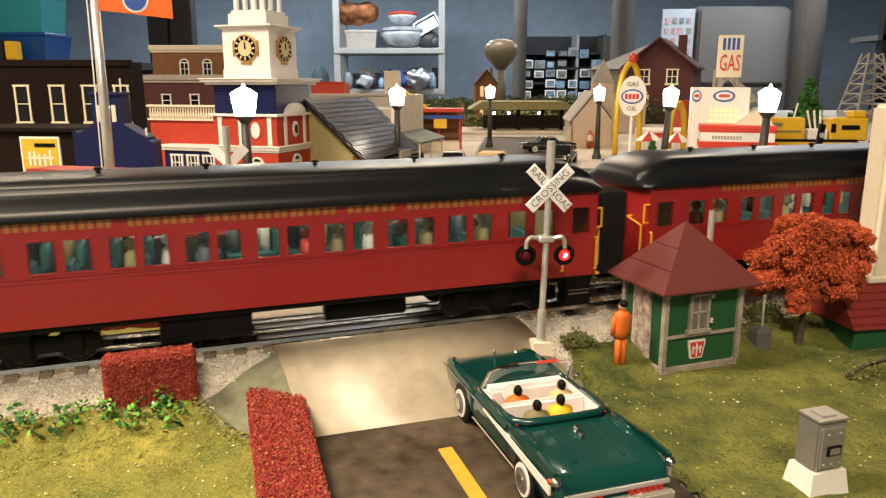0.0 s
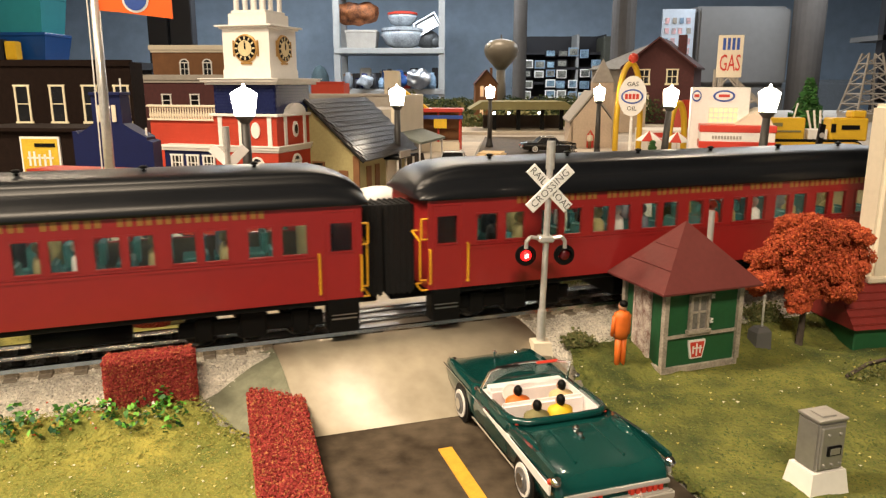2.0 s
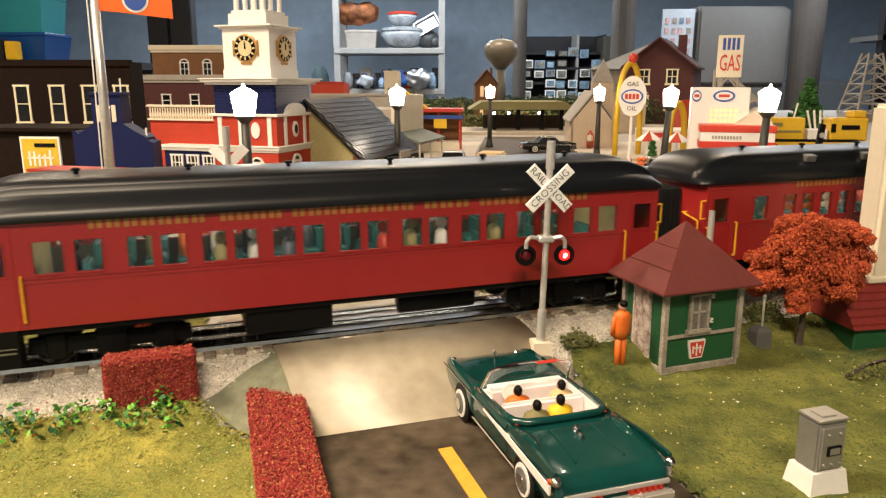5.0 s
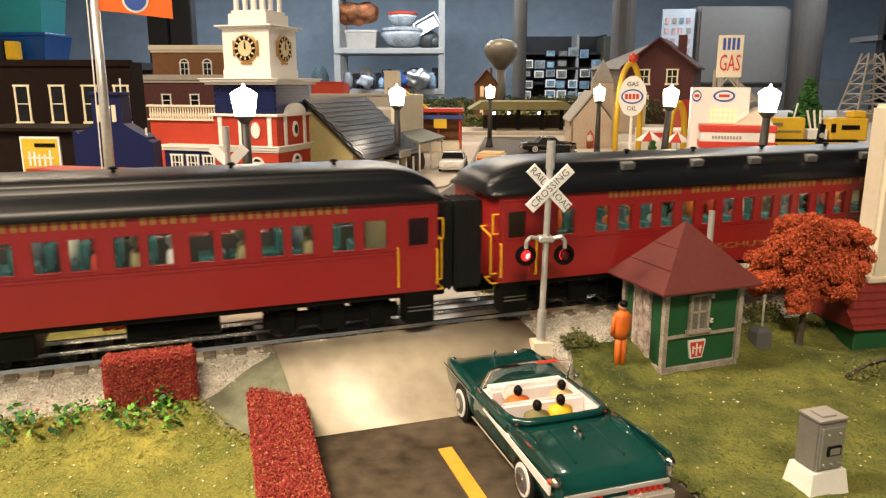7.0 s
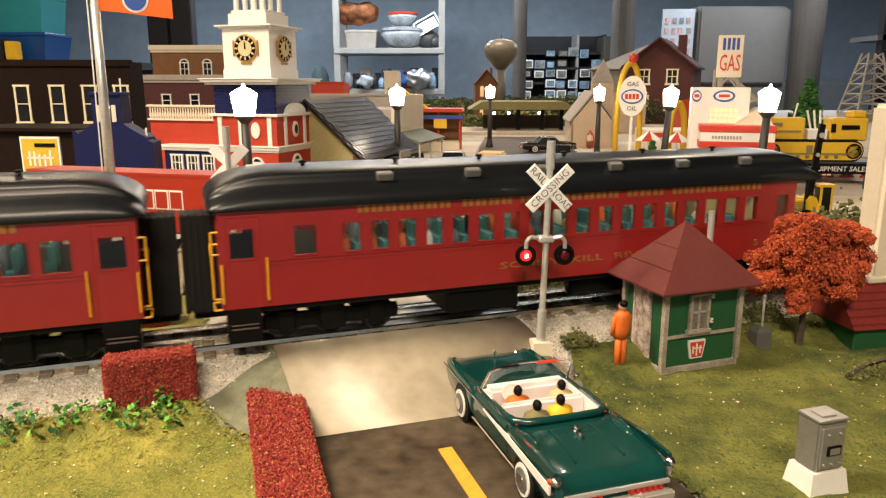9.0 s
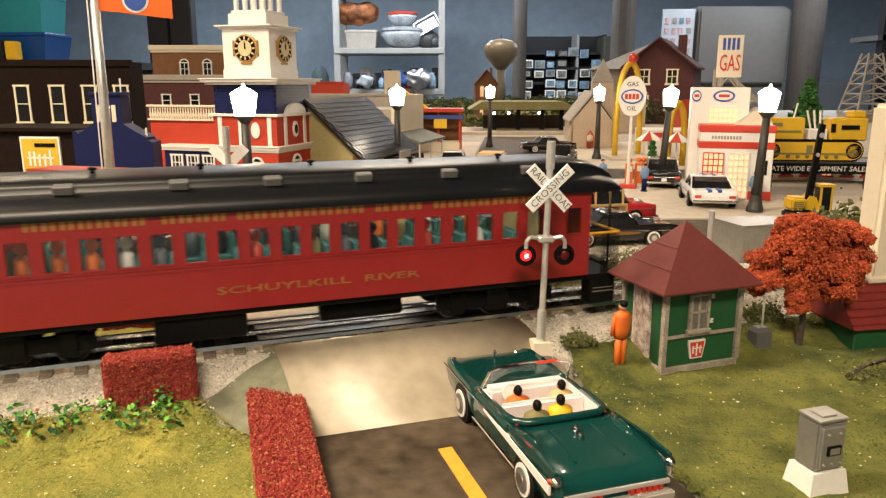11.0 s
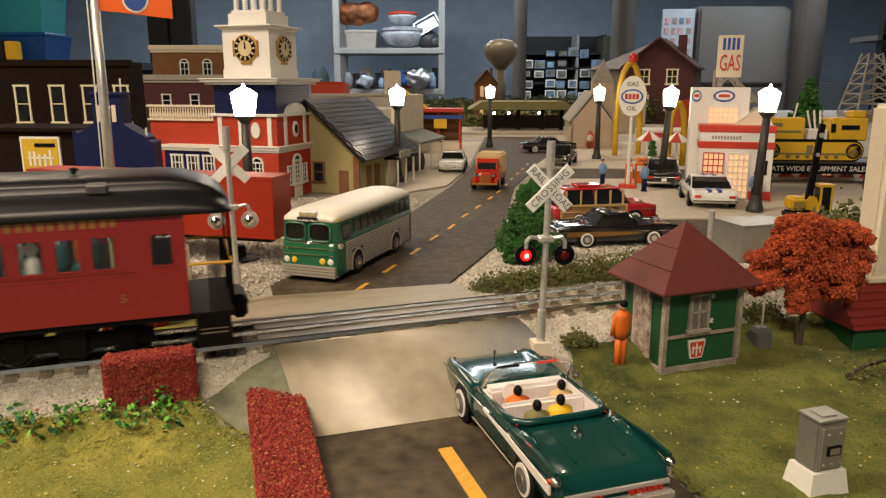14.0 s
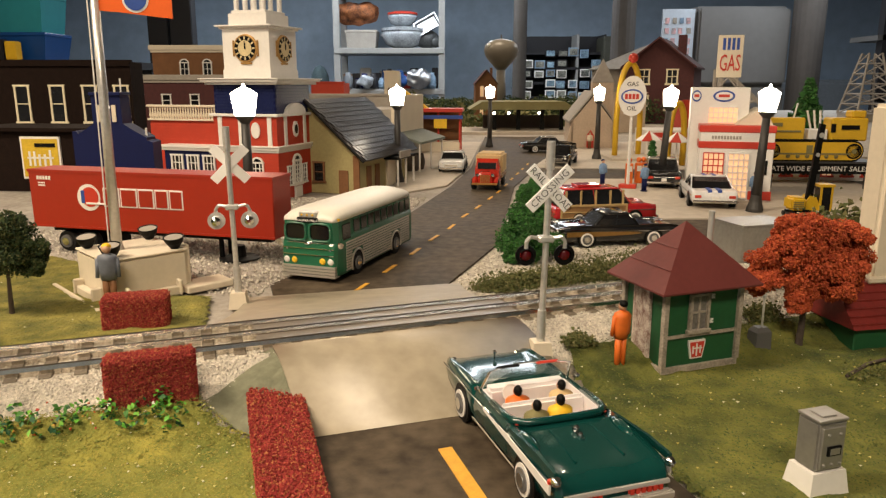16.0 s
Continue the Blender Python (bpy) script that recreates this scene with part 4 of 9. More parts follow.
def watch_hut():
    c = thing("watchman_hut", "dark green watchman hut with oxide red hipped roof", "hut", pose(0.1096, 0.3425, 0.0030, 0, 0, 20.0) @ Matrix.Diagonal((0.985, 0.985, 0.985, 1)))
    w, d, h = 0.0460, 0.0350, 0.0460
    part("wall", B((0.0006, w - 0.0006, 0.0006, d - 0.0006, 0, h - 0.0012)), M_SHANTY, c)
    part("sill_beam", B((-0.0008, w + 0.0008, -0.0008, 0.0008, 0, 0.0034), (-0.0008, 0.0008, 0.0008, d + 0.0008, 0, 0.0034), (w - 0.0008, w + 0.0008, 0.0008, d, 0, 0.0034), bevel=0.0002), M_GREYWOOD, c)
    for x, y in ((0, 0), (w, 0), (0, d), (w, d)):
        part("corner_post", B((x - 0.0014, x + 0.0014, y - 0.0014, y + 0.0014, 0.0034, h), bevel=0.0002), M_GREYWOOD, c)
    part("rail", B((0.0016, w - 0.0016, -0.0009, 0.0004, 0.0188, 0.0203)), M_GREYWOOD, c)
    # window
    x0, x1, z0, z1 = 0.0140, 0.0262, 0.0215, 0.0415
    win = part("window", B((x0, x0 + 0.0016, -0.0018, 0.0005, z0, z1), (x1 - 0.0016, x1, -0.0018, 0.0005, z0, z1), (x0, x1, -0.0018, 0.0005, z1 - 0.0014, z1), (x0 - 0.001, x1 + 0.001, -0.0024, 0.0005, z0 - 0.001, z0 + 0.0010), bevel=0.0002), M_GREYWOOD, c, "weathered grey window frame")
    part("muntin", B(((x0 + x1) / 2 - 0.0005, (x0 + x1) / 2 + 0.0005, -0.0010, 0.0002, z0, z1), (x0, x1, -0.0010, 0.0002, (z0 + z1) / 2 - 0.0005, (z0 + z1) / 2 + 0.0005)), M_GREYWOOD, win)
    part("pane", B((x0, x1, -0.0003, 0.0002, z0, z1)), mat("hut_pane", (0.16, 0.15, 0.14), 0.15, vary=0.3, scale=80), win)
    for z in (0.0255, 0.0385):
        part("hinge", B((x1, x1 + 0.0018, -0.0022, -0.0008, z, z + 0.0008), (x1, x1 + 0.0018, -0.0022, -0.0008, z + 0.0014, z + 0.0022), (x1, x1 + 0.0006, -0.0022, -0.0008, z, z + 0.0022)), M_WHITE, win)
    # plank door on the side, white-streaked weathered boards
    m_door = mat("flaking_door_paint", (0.28, 0.13, 0.10), 0.8, vary=0.25, scale=260, bump=0.4, colour2=(0.62, 0.56, 0.50))
    door = part("door", B((-0.0006, 0.0004, 0.0115, 0.0262, 0.0036, 0.0435)), m_door, c, "weathered reddish plank door")
    for i in range(7):
        y = 0.0118 + i * 0.00205
        part("plank", B((-0.0013, -0.0005, y, y + 0.0016, 0.0038, 0.0420)), m_door, door)
    # keystone emblem, a plain shape
    k = [(-0.0032, -0.0044), (0.0032, -0.0044), (0.0046, 0.0024), (0.0046, 0.0044), (-0.0046, 0.0044), (-0.0046, 0.0024)]
    em = part("keystone_emblem", prism([(0.0204 + a * 1.12, 0.0115 + b * 1.12) for a, b in k], -0.0006, 0.0008), M_WHITE, c, "red keystone emblem with white edge")
    part("emblem_field", prism([(0.0204 + a * 0.92, 0.0115 + b * 0.92) for a, b in k], -0.0009, 0.0), M_RED, em)
    part("emblem_mark", B((0.0174, 0.0182, -0.0012, -0.0002, 0.0095, 0.0135), (0.0196, 0.0204, -0.0012, -0.0002, 0.0082, 0.0148), (0.0218, 0.0226, -0.0012, -0.0002, 0.0095, 0.0135), (0.0174, 0.0232, -0.0012, -0.0002, 0.0120, 0.0126)), M_WHITE, em)
    # hipped roof
    o = 0.0075
    z0, za = h - 0.001, 0.0755
    cx, cy = w / 2, d / 2
    cor = [(-o, -o), (w + o, -o), (w + o, d + o), (-o, d + o)]
    bm = bmesh.new()
    apex = bm.verts.new((cx - 0.0005, cy, za))
    top = [bm.verts.new((x, y, z0)) for x, y in cor]
    bot = [bm.verts.new((x, y, z0 - 0.0010)) for x, y in cor]
    for i in range(4):
        j = (i + 1) % 4
        bm.faces.new((top[i], top[j], apex))
        bm.faces.new((bot[i], bot[j], top[j], top[i]))
    bm.faces.new(bot[::-1])
    roof = part("roof", bm, M_SHANTYROOF, c, "oxide red panelled hipped roof")
    # panel seams, raised a little
    A = Vector((cx - 0.0005, cy, za))
    for i in range(4):
        p, q = Vector((*cor[i], z0)), Vector((*cor[(i + 1) % 4], z0))
        nrm = (q - p).cross(A - p).normalized() * 0.0003
        for k in (0.30, 0.60) if i == 3 else ():
            part("seam", tubes((p.lerp(A, k) + nrm, q.lerp(A, k) + nrm, 0.00022), seg=5), M_SHANTYROOF, roof)
    part("stove_pipe", tubes(((0.0475, d * 0.80, 0.043), (0.0475, d * 0.80, 0.0775), 0.0017), seg=12), M_SILVER, c, "plain silver stove pipe", smooth=False)


watch_hut()


def relay_case():
    c = thing("relay_cabinet", "silver relay cabinet on a pale concrete plinth", "cabinet", pose(0.1295, 0.2310, 0.003, 0, 0, 17))
    a = [(0, 0), (0.0168, 0), (0.0168, 0.0135), (0, 0.0135)]
    bm = loft([[(0.0084 + (x - 0.0084) * k, 0.00675 + (y - 0.00675) * k, z) for x, y in a] for k, z in ((1.08, -0.003), (1.0, 0.0), (0.86, 0.0080))])
    part("plinth", bm, M_WHITE, c)
    part("case", B((0.0022, 0.0146, 0.0016, 0.0119, 0.0080, 0.0268), bevel=0.0008, seg=2), M_CASE, c)
    part("lid", B((0.0020, 0.0148, 0.0014, 0.0121, 0.0268, 0.0279), (0.0052, 0.0116, 0.0038, 0.0098, 0.0279, 0.0284), bevel=0.0004), M_CASE, c)
    d = part("door", B((0.0034, 0.0134, 0.0009, 0.0018, 0.0095, 0.0252), bevel=0.0003), M_CASE, c)
    part("plate", B((0.0058, 0.0118, 0.0003, 0.0011, 0.0145, 0.0182), bevel=0.0002), M_BLACK, d)
    part("plate_face", B((0.0068, 0.0108, 0.0000, 0.0009, 0.0152, 0.0175)), M_CASE, d)
    for x, z in ((0.0050, 0.0110), (0.0085, 0.0110), (0.0120, 0.0110), (0.0060, 0.0225), (0.0110, 0.0225)):
        part("rivet", ball(0.0007, pose(x, 0.0008, z), 1), M_CASE, d)


relay_case()


def meter_post():
    c = thing("electrical_post", "small dark grey electrical box with pale mast", "electrical box", pose(0.1725, 0.3765, 0.002, 0, 0, 16))
    part("case", loft([[(-a, -a * 0.8, z), (a, -a * 0.8, z), (a, a * 0.8, z), (-a, a * 0.8, z)] for a, z in ((0.0062, 0), (0.0062, 0.0015), (0.0050, 0.0016), (0.0046, 0.0125), (0.0030, 0.0150))]), M_GREYFR, c)
    part("mast", tubes(((0.001, 0, 0.015), (0.001, 0, 0.032), 0.0006), seg=7), M_SILVER, c)
    part("finial", ball(0.0011, pose(0.001, 0, 0.032), 1), M_SILVER, c)


meter_post()


def crown(place_blobs, n, size, material, parent, seed):
    """Leaves in many small tufts round each large lump, so that the outline stays ragged."""
    r = random.Random(seed)
    tufts = []
    for bx, by, bz, br in place_blobs:
        for _ in range(26):
            v = Vector((r.gauss(0, 1), r.gauss(0, 1), r.gauss(0, 1))).normalized() * br * r.uniform(0.45, 1.0)
            tufts.append((bx + v.x, by + v.y * 0.9, bz + v.z * 0.85, br * r.uniform(0.26, 0.46)))

    def place(rng):
        b = rng.choice(tufts)
        while True:
            v = Vector((rng.uniform(-1, 1), rng.uniform(-1, 1), rng.uniform(-1, 1)))
            if v.length < 1:
                break
        return (b[0] + v.x * b[3], b[1] + v.y * b[3], b[2] + v.z * b[3])
    return scatter("crown", n, place, size, material, parent, "", seed)


def tree(m, label, blobs, trunk_h, r, material, n, size, seed, group="trees"):
    c = thing("tree", label, "tree", m, group)
    bm = bmesh.new()
    add_tube(bm, (0, 0, -0.002), (0.001, 0, trunk_h), r, r * 0.6, seg=9)
    for b in blobs[::2]:
        add_tube(bm, (0.001, 0, trunk_h * 0.95), (b[0] * 0.85, b[1] * 0.85, b[2]), r * 0.45, r * 0.15, seg=6)
    part("trunk", bm, M_BARK, c)
    crown(blobs, n, size, material, c, seed)
    return c


rng = random.Random(12)
blobs = [(-0.018, 0.0, 0.030, 0.013), (-0.024, 0, 0.022, 0.009), (0.0, 0.0, 0.048, 0.015), (0.014, 0.0, 0.042, 0.014), (0.022, 0.0, 0.034, 0.013), (0.0, -0.004, 0.034, 0.015), (-0.008, -0.002, 0.042, 0.013), (0.020, 0, 0.022, 0.010), (-0.004, -0.003, 0.018, 0.010), (0.010, -0.006, 0.026, 0.012), (-0.012, 0, 0.051, 0.008), (0.024, 0, 0.047, 0.008), (-0.006, -0.004, 0.012, 0.007)]
tree(pose(0.197, 0.382, 0.002), "orange autumn model tree with fluffy foliage", [(a, b, z + 0.017, q) for a, b, z, q in blobs], 0.030, 0.0022, M_ORANGE_LEAF, 85000, 0.00062, 31)


M_DULLRED = mat("dull_red_boards", (0.20, 0.018, 0.014), 0.6, vary=0.15, scale=60)


def lineside_house():
    c = thing("lineside_building", "red and green trackside building with tall cream tower", "building", pose(0.222, 0.398, 0, 0, 0, 10))
    part("wall", B((0, 0.12, -0.020, 0.014, 0, 0.0150), bevel=0.0006), M_SHANTY, c, "dark green lower wall")
    part("roof", loft([[(x, -0.023, 0.0150), (x, 0.017, 0.0150), (x, 0.006, 0.0400), (x, -0.002, 0.0400)] for x in (-0.003, 0.123)]), M_DULLRED, c, "dull red sloping roof")
    for i in range(6):
        z = 0.017 + i * 0.0036
        y = -0.023 + (z - 0.0150) / 0.025 * 0.021
        part("clapboard", B((-0.003, 0.123, y - 0.0004, y + 0.002, z, z + 0.0008)), M_DULLRED, c)
    part("tower", B((0.0175, 0.060, -0.006, 0.010, 0.036, 0.1350), bevel=0.0022, seg=3), M_CREAMW, c, "tall smooth cream tower")
    part("tower_foot", B((0.0155, 0.062, -0.008, 0.012, 0.036, 0.0400), bevel=0.0010), M_CREAMW, c)


lineside_house()


def twig(m):
    c = thing("fallen_branch", "brown leafless model branch lying on the lawn", "branch", m)
    part("stem", path_tube([(0, 0, 0.001), (0.012, 0.002, 0.006), (0.03, 0.001, 0.010), (0.05, 0.004, 0.013)], 0.0010), M_BARK, c)
    part("side_twig", path_tube([(0.012, 0.002, 0.006), (0.022, -0.004, 0.012), (0.034, -0.004, 0.017)], 0.0007), M_BARK, c)
    scatter("leaves", 260, lambda r: (r.uniform(0.0, 0.05), r.gauss(0, 0.004), r.uniform(0.0, 0.008)), 0.0007, M_OLIVE_LEAF, c, "", 4)


twig(pose(0.200, 0.338, 0.003, 0, 0, 8))
for sx, sy, n, sd, rr in ((0.0705, 0.3585, 700, 3, 0.006), (0.155, 0.398, 900, 5, 0.008), (0.185, 0.402, 900, 6, 0.008)):
    c = thing("shrub", "low olive green clump of foliage on the lawn", "shrub", pose(sx, sy, 0.002 + rise(sx, sy)), "shrubs")
    part("stalk", tubes(((0, 0, -0.002), (0, 0, 0.004), 0.001), seg=6), M_BARK, c)
    scatter("foliage", n * 3, lambda r, rr=rr: (r.gauss(0, rr * 0.5), r.gauss(0, rr * 0.35), abs(r.gauss(0, rr * 0.35))), 0.0008, M_OLIVE_LEAF, c, "", sd)
# ---- vehicles ----


def wheel(parent, x, y, r, w, wall=None, out=1):
    t = part("tyre", lathe([(r * 0.62, -w), (r * 0.92, -w), (r, -w * 0.5), (r, w * 0.5), (r * 0.92, w), (r * 0.62, w)], 18, pose(x, y, r, 90, 0, 0)), M_RUBBER, parent, smooth=False)
    yy = y + out * w * 0.75
    a, b = sorted((yy, yy + out * w * 0.45))
    if wall:
        part("whitewall", tubes(((x, a, r), (x, b, r), r * 0.80), seg=18), wall, t)
    a, b = sorted((yy, yy + out * w * 0.65))
    part("rim", tubes(((x, a, r), (x, b, r), r * 0.60), seg=14), M_GREYFR, t)
    a, b = sorted((yy, yy + out * w * 0.85))
    part("hubcap", tubes(((x, a, r), (x, b, r), r * 0.36), seg=12), M_CHROME, t)


def car_ring(x, w, zb, zs, zt):
    h = [(w * 0.86, zb), (w * 0.97, zb + 0.2 * (zs - zb)), (w, zb + 0.55 * (zs - zb)), (w * 0.985, zb + 0.85 * (zs - zb)), (w * 0.93, zs), (w * 0.80, zs * 0.4 + zt * 0.6 - 0.0003), (w * 0.55, zt), (w * 0.2, zt + 0.0002)]
    return [(x, y, z) for y, z in h] + [(x, -y, z) for y, z in h[::-1]]


def convertible():
    c = thing("convertible_car", "dark green open convertible with white seats and chrome", "car", pose(0.0394, 0.2738, 0.0010, 0, 0, 107.8), "model cars")
    wid = 0.0225
    part("hood", loft([car_ring(*r) for r in ((0.0615, 0.018, 0.0075, 0.0150, 0.0140), (0.0600, 0.0205, 0.006, 0.0185, 0.0170), (0.0540, 0.0218, 0.0055, 0.0200, 0.0185), (0.040, wid, 0.0050, 0.0205, 0.0195), (0.024, wid, 0.0050, 0.0205, 0.0205), (0.0165, wid, 0.0050, 0.0205, 0.0205))]), M_GREENCAR, c, smooth=True)
    part("trunk", loft([car_ring(*r) for r in ((-0.0160, wid, 0.0050, 0.0205, 0.0200), (-0.024, wid, 0.0050, 0.0208, 0.0202), (-0.040, wid, 0.0050, 0.0205, 0.0194), (-0.051, 0.0220, 0.0055, 0.0198, 0.0182), (-0.0560, 0.0214, 0.0060, 0.0188, 0.0170), (-0.0582, 0.0206, 0.0070, 0.0160, 0.0142), (-0.0590, 0.0200, 0.0075, 0.0125, 0.0108))]), M_GREENCAR, c, smooth=True)
    for s in (-1, 1):
        prof = [(0.86, 0.005), (0.97, 0.008), (1.0, 0.0135), (0.985, 0.018), (0.93, 0.0205), (0.86, 0.0205), (0.84, 0.006)]
        part("door_panel", loft([[(x, s * wid * a, z) for a, z in prof] for x in (-0.0175, 0.0, 0.0175)]), M_GREENCAR, c, smooth=False)
        # side spear of white and chrome
        y0 = s * wid
        part("side_spear", loft([[(x, y0 * 1.005, z - hh), (x, y0 * 1.035, z - hh), (x, y0 * 1.035, z + hh), (x, y0 * 1.000, z + hh)] for x, z, hh in ((0.004, 0.0172, 0.0004), (-0.020, 0.0168, 0.0012), (-0.045, 0.0158, 0.0016), (-0.0560, 0.0152, 0.0017))]), M_WHITE, c, "white side spear with chrome edge")
        part("chrome_strip", tubes(((0.058, y0 * 0.99, 0.0165), (0.004, y0 * 1.015, 0.0172), 0.00035), ((0.004, y0 * 1.015, 0.0180), (-0.0555, y0 * 1.0, 0.0172), 0.00035), ((0.030, y0 * 0.93, 0.0055), (-0.028, y0 * 0.93, 0.0055), 0.0006), seg=6), M_CHROME, c)
        part("tail_fin", loft([[(x, y0 * 0.96, z - 0.003), (x, y0 * 1.0, z - 0.003), (x, y0 * 0.985, z), (x, y0 * 0.93, z)] for x, z in ((-0.020, 0.0205), (-0.043, 0.0222), (-0.0570, 0.0218))]), M_GREENCAR, c)
        tl = part("tail_light", lathe([(0.0017, 0), (0.0019, 0.001), (0.0012, 0.0026), (0.0004, 0.0034)], 12, pose(-0.0565, y0 * 0.955, 0.0190, 0, -90, 0)), M_CHROME, c, "chrome-ringed tail light")
        part("lens", ball(0.0012, pose(-0.0552, y0 * 1.0, 0.0180), 1), M_RED, tl)
        part("rear_grille_bar", B(*[(-0.0606, -0.0588, s * (0.006 + i * 0.0022), s * (0.006 + i * 0.0022) + 0.0014, 0.0112, 0.0132) for i in range(6)]), M_RED, c, "row of red tail lamp segments")
        part("headlight", lathe([(0.0016, 0), (0.0021, 0.0008), (0.0012, 0.0016)], 12, pose(0.0602, s * 0.0165, 0.0155, 0, 90, 0)), M_CHROME, c)
        part("wing_mirror", merge(tubes(((0.012, y0 * 0.95, 0.0205), (0.012, y0 * 1.0, 0.0225), 0.0003), seg=5), ball(0.0012, pose(0.012, y0 * 1.02, 0.0228), 1)), M_CHROME, c)
        for x in (0.032, -0.035):
            part("wheel_arch", tubes(((x, s * 0.0214, 0.0078), (x, s * 0.0226, 0.0078), 0.0088), seg=20), M_BLACK, c)
            wheel(c, x, s * 0.0205, 0.0076, 0.0024, M_WHITE, s)
        part("fender_skirt_bump", ball(0.004, pose(-0.030, s * 0.019, 0.0195), 2, (2.2, 0.7, 0.5)), M_GREENCAR, c, smooth=True)
    for x, z in ((0.0625, 0.0085), (-0.0604, 0.0088)):
        part("bumper", B((x - 0.0012, x + 0.0012, -0.0215, 0.0215, z - 0.0016, z + 0.0016), (x - 0.002, x + 0.002, -0.009, -0.0075, z - 0.002, z + 0.003), (x - 0.002, x + 0.002, 0.0075, 0.009, z - 0.002, z + 0.003), bevel=0.0006, seg=2), M_BRIGHT, c)
    part("number_plate", B((-0.0628, -0.0616, -0.0042, 0.0042, 0.0068, 0.0112), bevel=0.0002), M_WHITE, c, "blank white number plate")
    part("plate_bars", B(*[(-0.0631, -0.0626, -0.0030 + i * 0.0016, -0.0020 + i * 0.0016, 0.0080, 0.0100) for i in range(4)]), M_GREYB, c)
    part("grille", B(*[(0.0605, 0.0620, -0.014, 0.014, 0.0098 + i * 0.0014, 0.0104 + i * 0.0014) for i in range(4)]), M_CHROME, c)
    part("trunk_emblem", merge(ball(0.0014, pose(-0.030, 0, 0.0214), 2), ball(0.0011, pose(-0.0335, 0, 0.0206), 2), B((-0.036, -0.029, -0.0006, 0.0006, 0.0190, 0.0204))), M_CHROME, c)
    part("hood_ornament", merge(tubes(((0.050, 0, 0.0185), (0.050, 0, 0.0215), 0.0004), seg=6), ball(0.0011, pose(0.050, 0, 0.0222), 1)), M_CHROME, c)
    for s in (-1, 1):
        part("sun_visor", B((0.0120, 0.0138, s * 0.009 - 0.0052, s * 0.009 + 0.0052, 0.0297, 0.0308), bevel=0.0005), M_RED if s < 0 else M_BLACK, c)
    # cockpit
    part("cabin_floor", B((-0.0185, 0.0175, -0.0186, 0.0186, 0.006, 0.0072)), M_RED, c)
    m_int = mat("white_vinyl", (0.86, 0.82, 0.82), 0.5, vary=0.04)
    part("dash_panel", B((0.0110, 0.0185, -0.0180, 0.0180, 0.013, 0.0215), bevel=0.0014, seg=2), m_int, c)
    for x in (-0.0005, -0.0165):
        part("seat", merge(B((x - 0.001, x + 0.008, -0.0182, 0.0182, 0.0070, 0.0122), bevel=0.0010), B((x - 0.0030, x + 0.0002, -0.0182, 0.0182, 0.010, 0.0212), bevel=0.0012, seg=2)), m_int, c, "white vinyl bench seat")
    for s in (-1, 1):
        part("door_trim", B((-0.0180, 0.0170, s * 0.0186 - 0.0004, s * 0.0186 + 0.0004, 0.0075, 0.0200)), m_int, c)
    part("deck_trim", tubes(((-0.0600, -0.0195, 0.0138), (-0.0600, 0.0195, 0.0138), 0.0009), ((-0.0600, -0.0195, 0.0107), (-0.0600, 0.0195, 0.0107), 0.0005), seg=6), M_BRIGHT, c, "chrome strip round the tail lamps")
    for y in (-0.0085, 0.0085):
        part("deck_ridge", tubes(((-0.026, y, 0.0202), (-0.048, y * 1.1, 0.0188), 0.0005), seg=6), M_GREENCAR, c)
    part("cockpit_roll", sweep([(0.002, -0.0202, 0.0205), (-0.012, -0.0200, 0.0210), (-0.0175, -0.0186, 0.0213), (-0.0202, -0.0150, 0.0214), (-0.0208, -0.006, 0.0214), (-0.0208, 0.006, 0.0214), (-0.0202, 0.0150, 0.0214), (-0.0175, 0.0186, 0.0213), (-0.012, 0.0200, 0.0210), (0.002, 0.0202, 0.0205)], 0.0015, 10, (0, 0, 1)), M_GREENCAR, c, "padded dark green cockpit roll", smooth=True)
    part("cockpit_edge", B((-0.0192, -0.0180, -0.0190, 0.0190, 0.0203, 0.0210)), M_RED, c)
    part("steering_wheel", moved(lathe([(0.0036, -0.0003), (0.0040, 0), (0.0036, 0.0003), (0.0034, 0)], 18), pose(0.0100, 0.0085, 0.0195, 0, -60, 0)), M_WHITE, c)
    # raked windscreen with frame
    pts = []
    for i in range(11):
        a = -1 + i / 5
        y = a * 0.0200
        dx = -0.0050 * a * a
        pts.append(((0.0205 + dx, y, 0.0203), (0.0150 + dx, y * 0.90, 0.0302)))
    bm = bmesh.new()
    vs = [(bm.verts.new(a), bm.verts.new(b)) for a, b in pts]
    for (a, b), (d, e) in zip(vs, vs[1:]):
        bm.faces.new((a, d, e, b))
    ws = part("windscreen", bm, M_GLASS, c, "clear curved windscreen", smooth=True)
    ws.visible_shadow = False
    part("windscreen_frame", path_tube([b for _, b in pts], 0.0004), M_CHROME, c)
    for e in (0, -1):
        part("windscreen_post", tubes((pts[e][0], pts[e][1], 0.0005), seg=6), M_CHROME, c)
    return c


convertible()


def seated(m, shirt, hair, label):
    bms = [loft([[(r * math.cos(a) * 0.75, r * math.sin(a), z) for a in [i * math.pi / 5 for i in range(10)]] for r, z in ((0.0046, 0.0), (0.0054, 0.005), (0.0050, 0.0085), (0.0014, 0.0102))]), ball(0.0018, pose(0.0006, 0, 0.0114), 2), ball(0.0021, pose(-0.0003, 0, 0.0120), 2, (1, 0.85, 1.15))]
    for i, b in enumerate(bms):
        for f in b.faces:
            f.material_index = i
    ob = part("seated_figure", merge(*bms), [shirt, M_SKIN, hair], smooth=True)
    ob.matrix_basis = pose(0.0394, 0.2738, 0.0010, 0, 0, 107.8) @ m
    tagged(ob, label, "figurine", "toy figures")


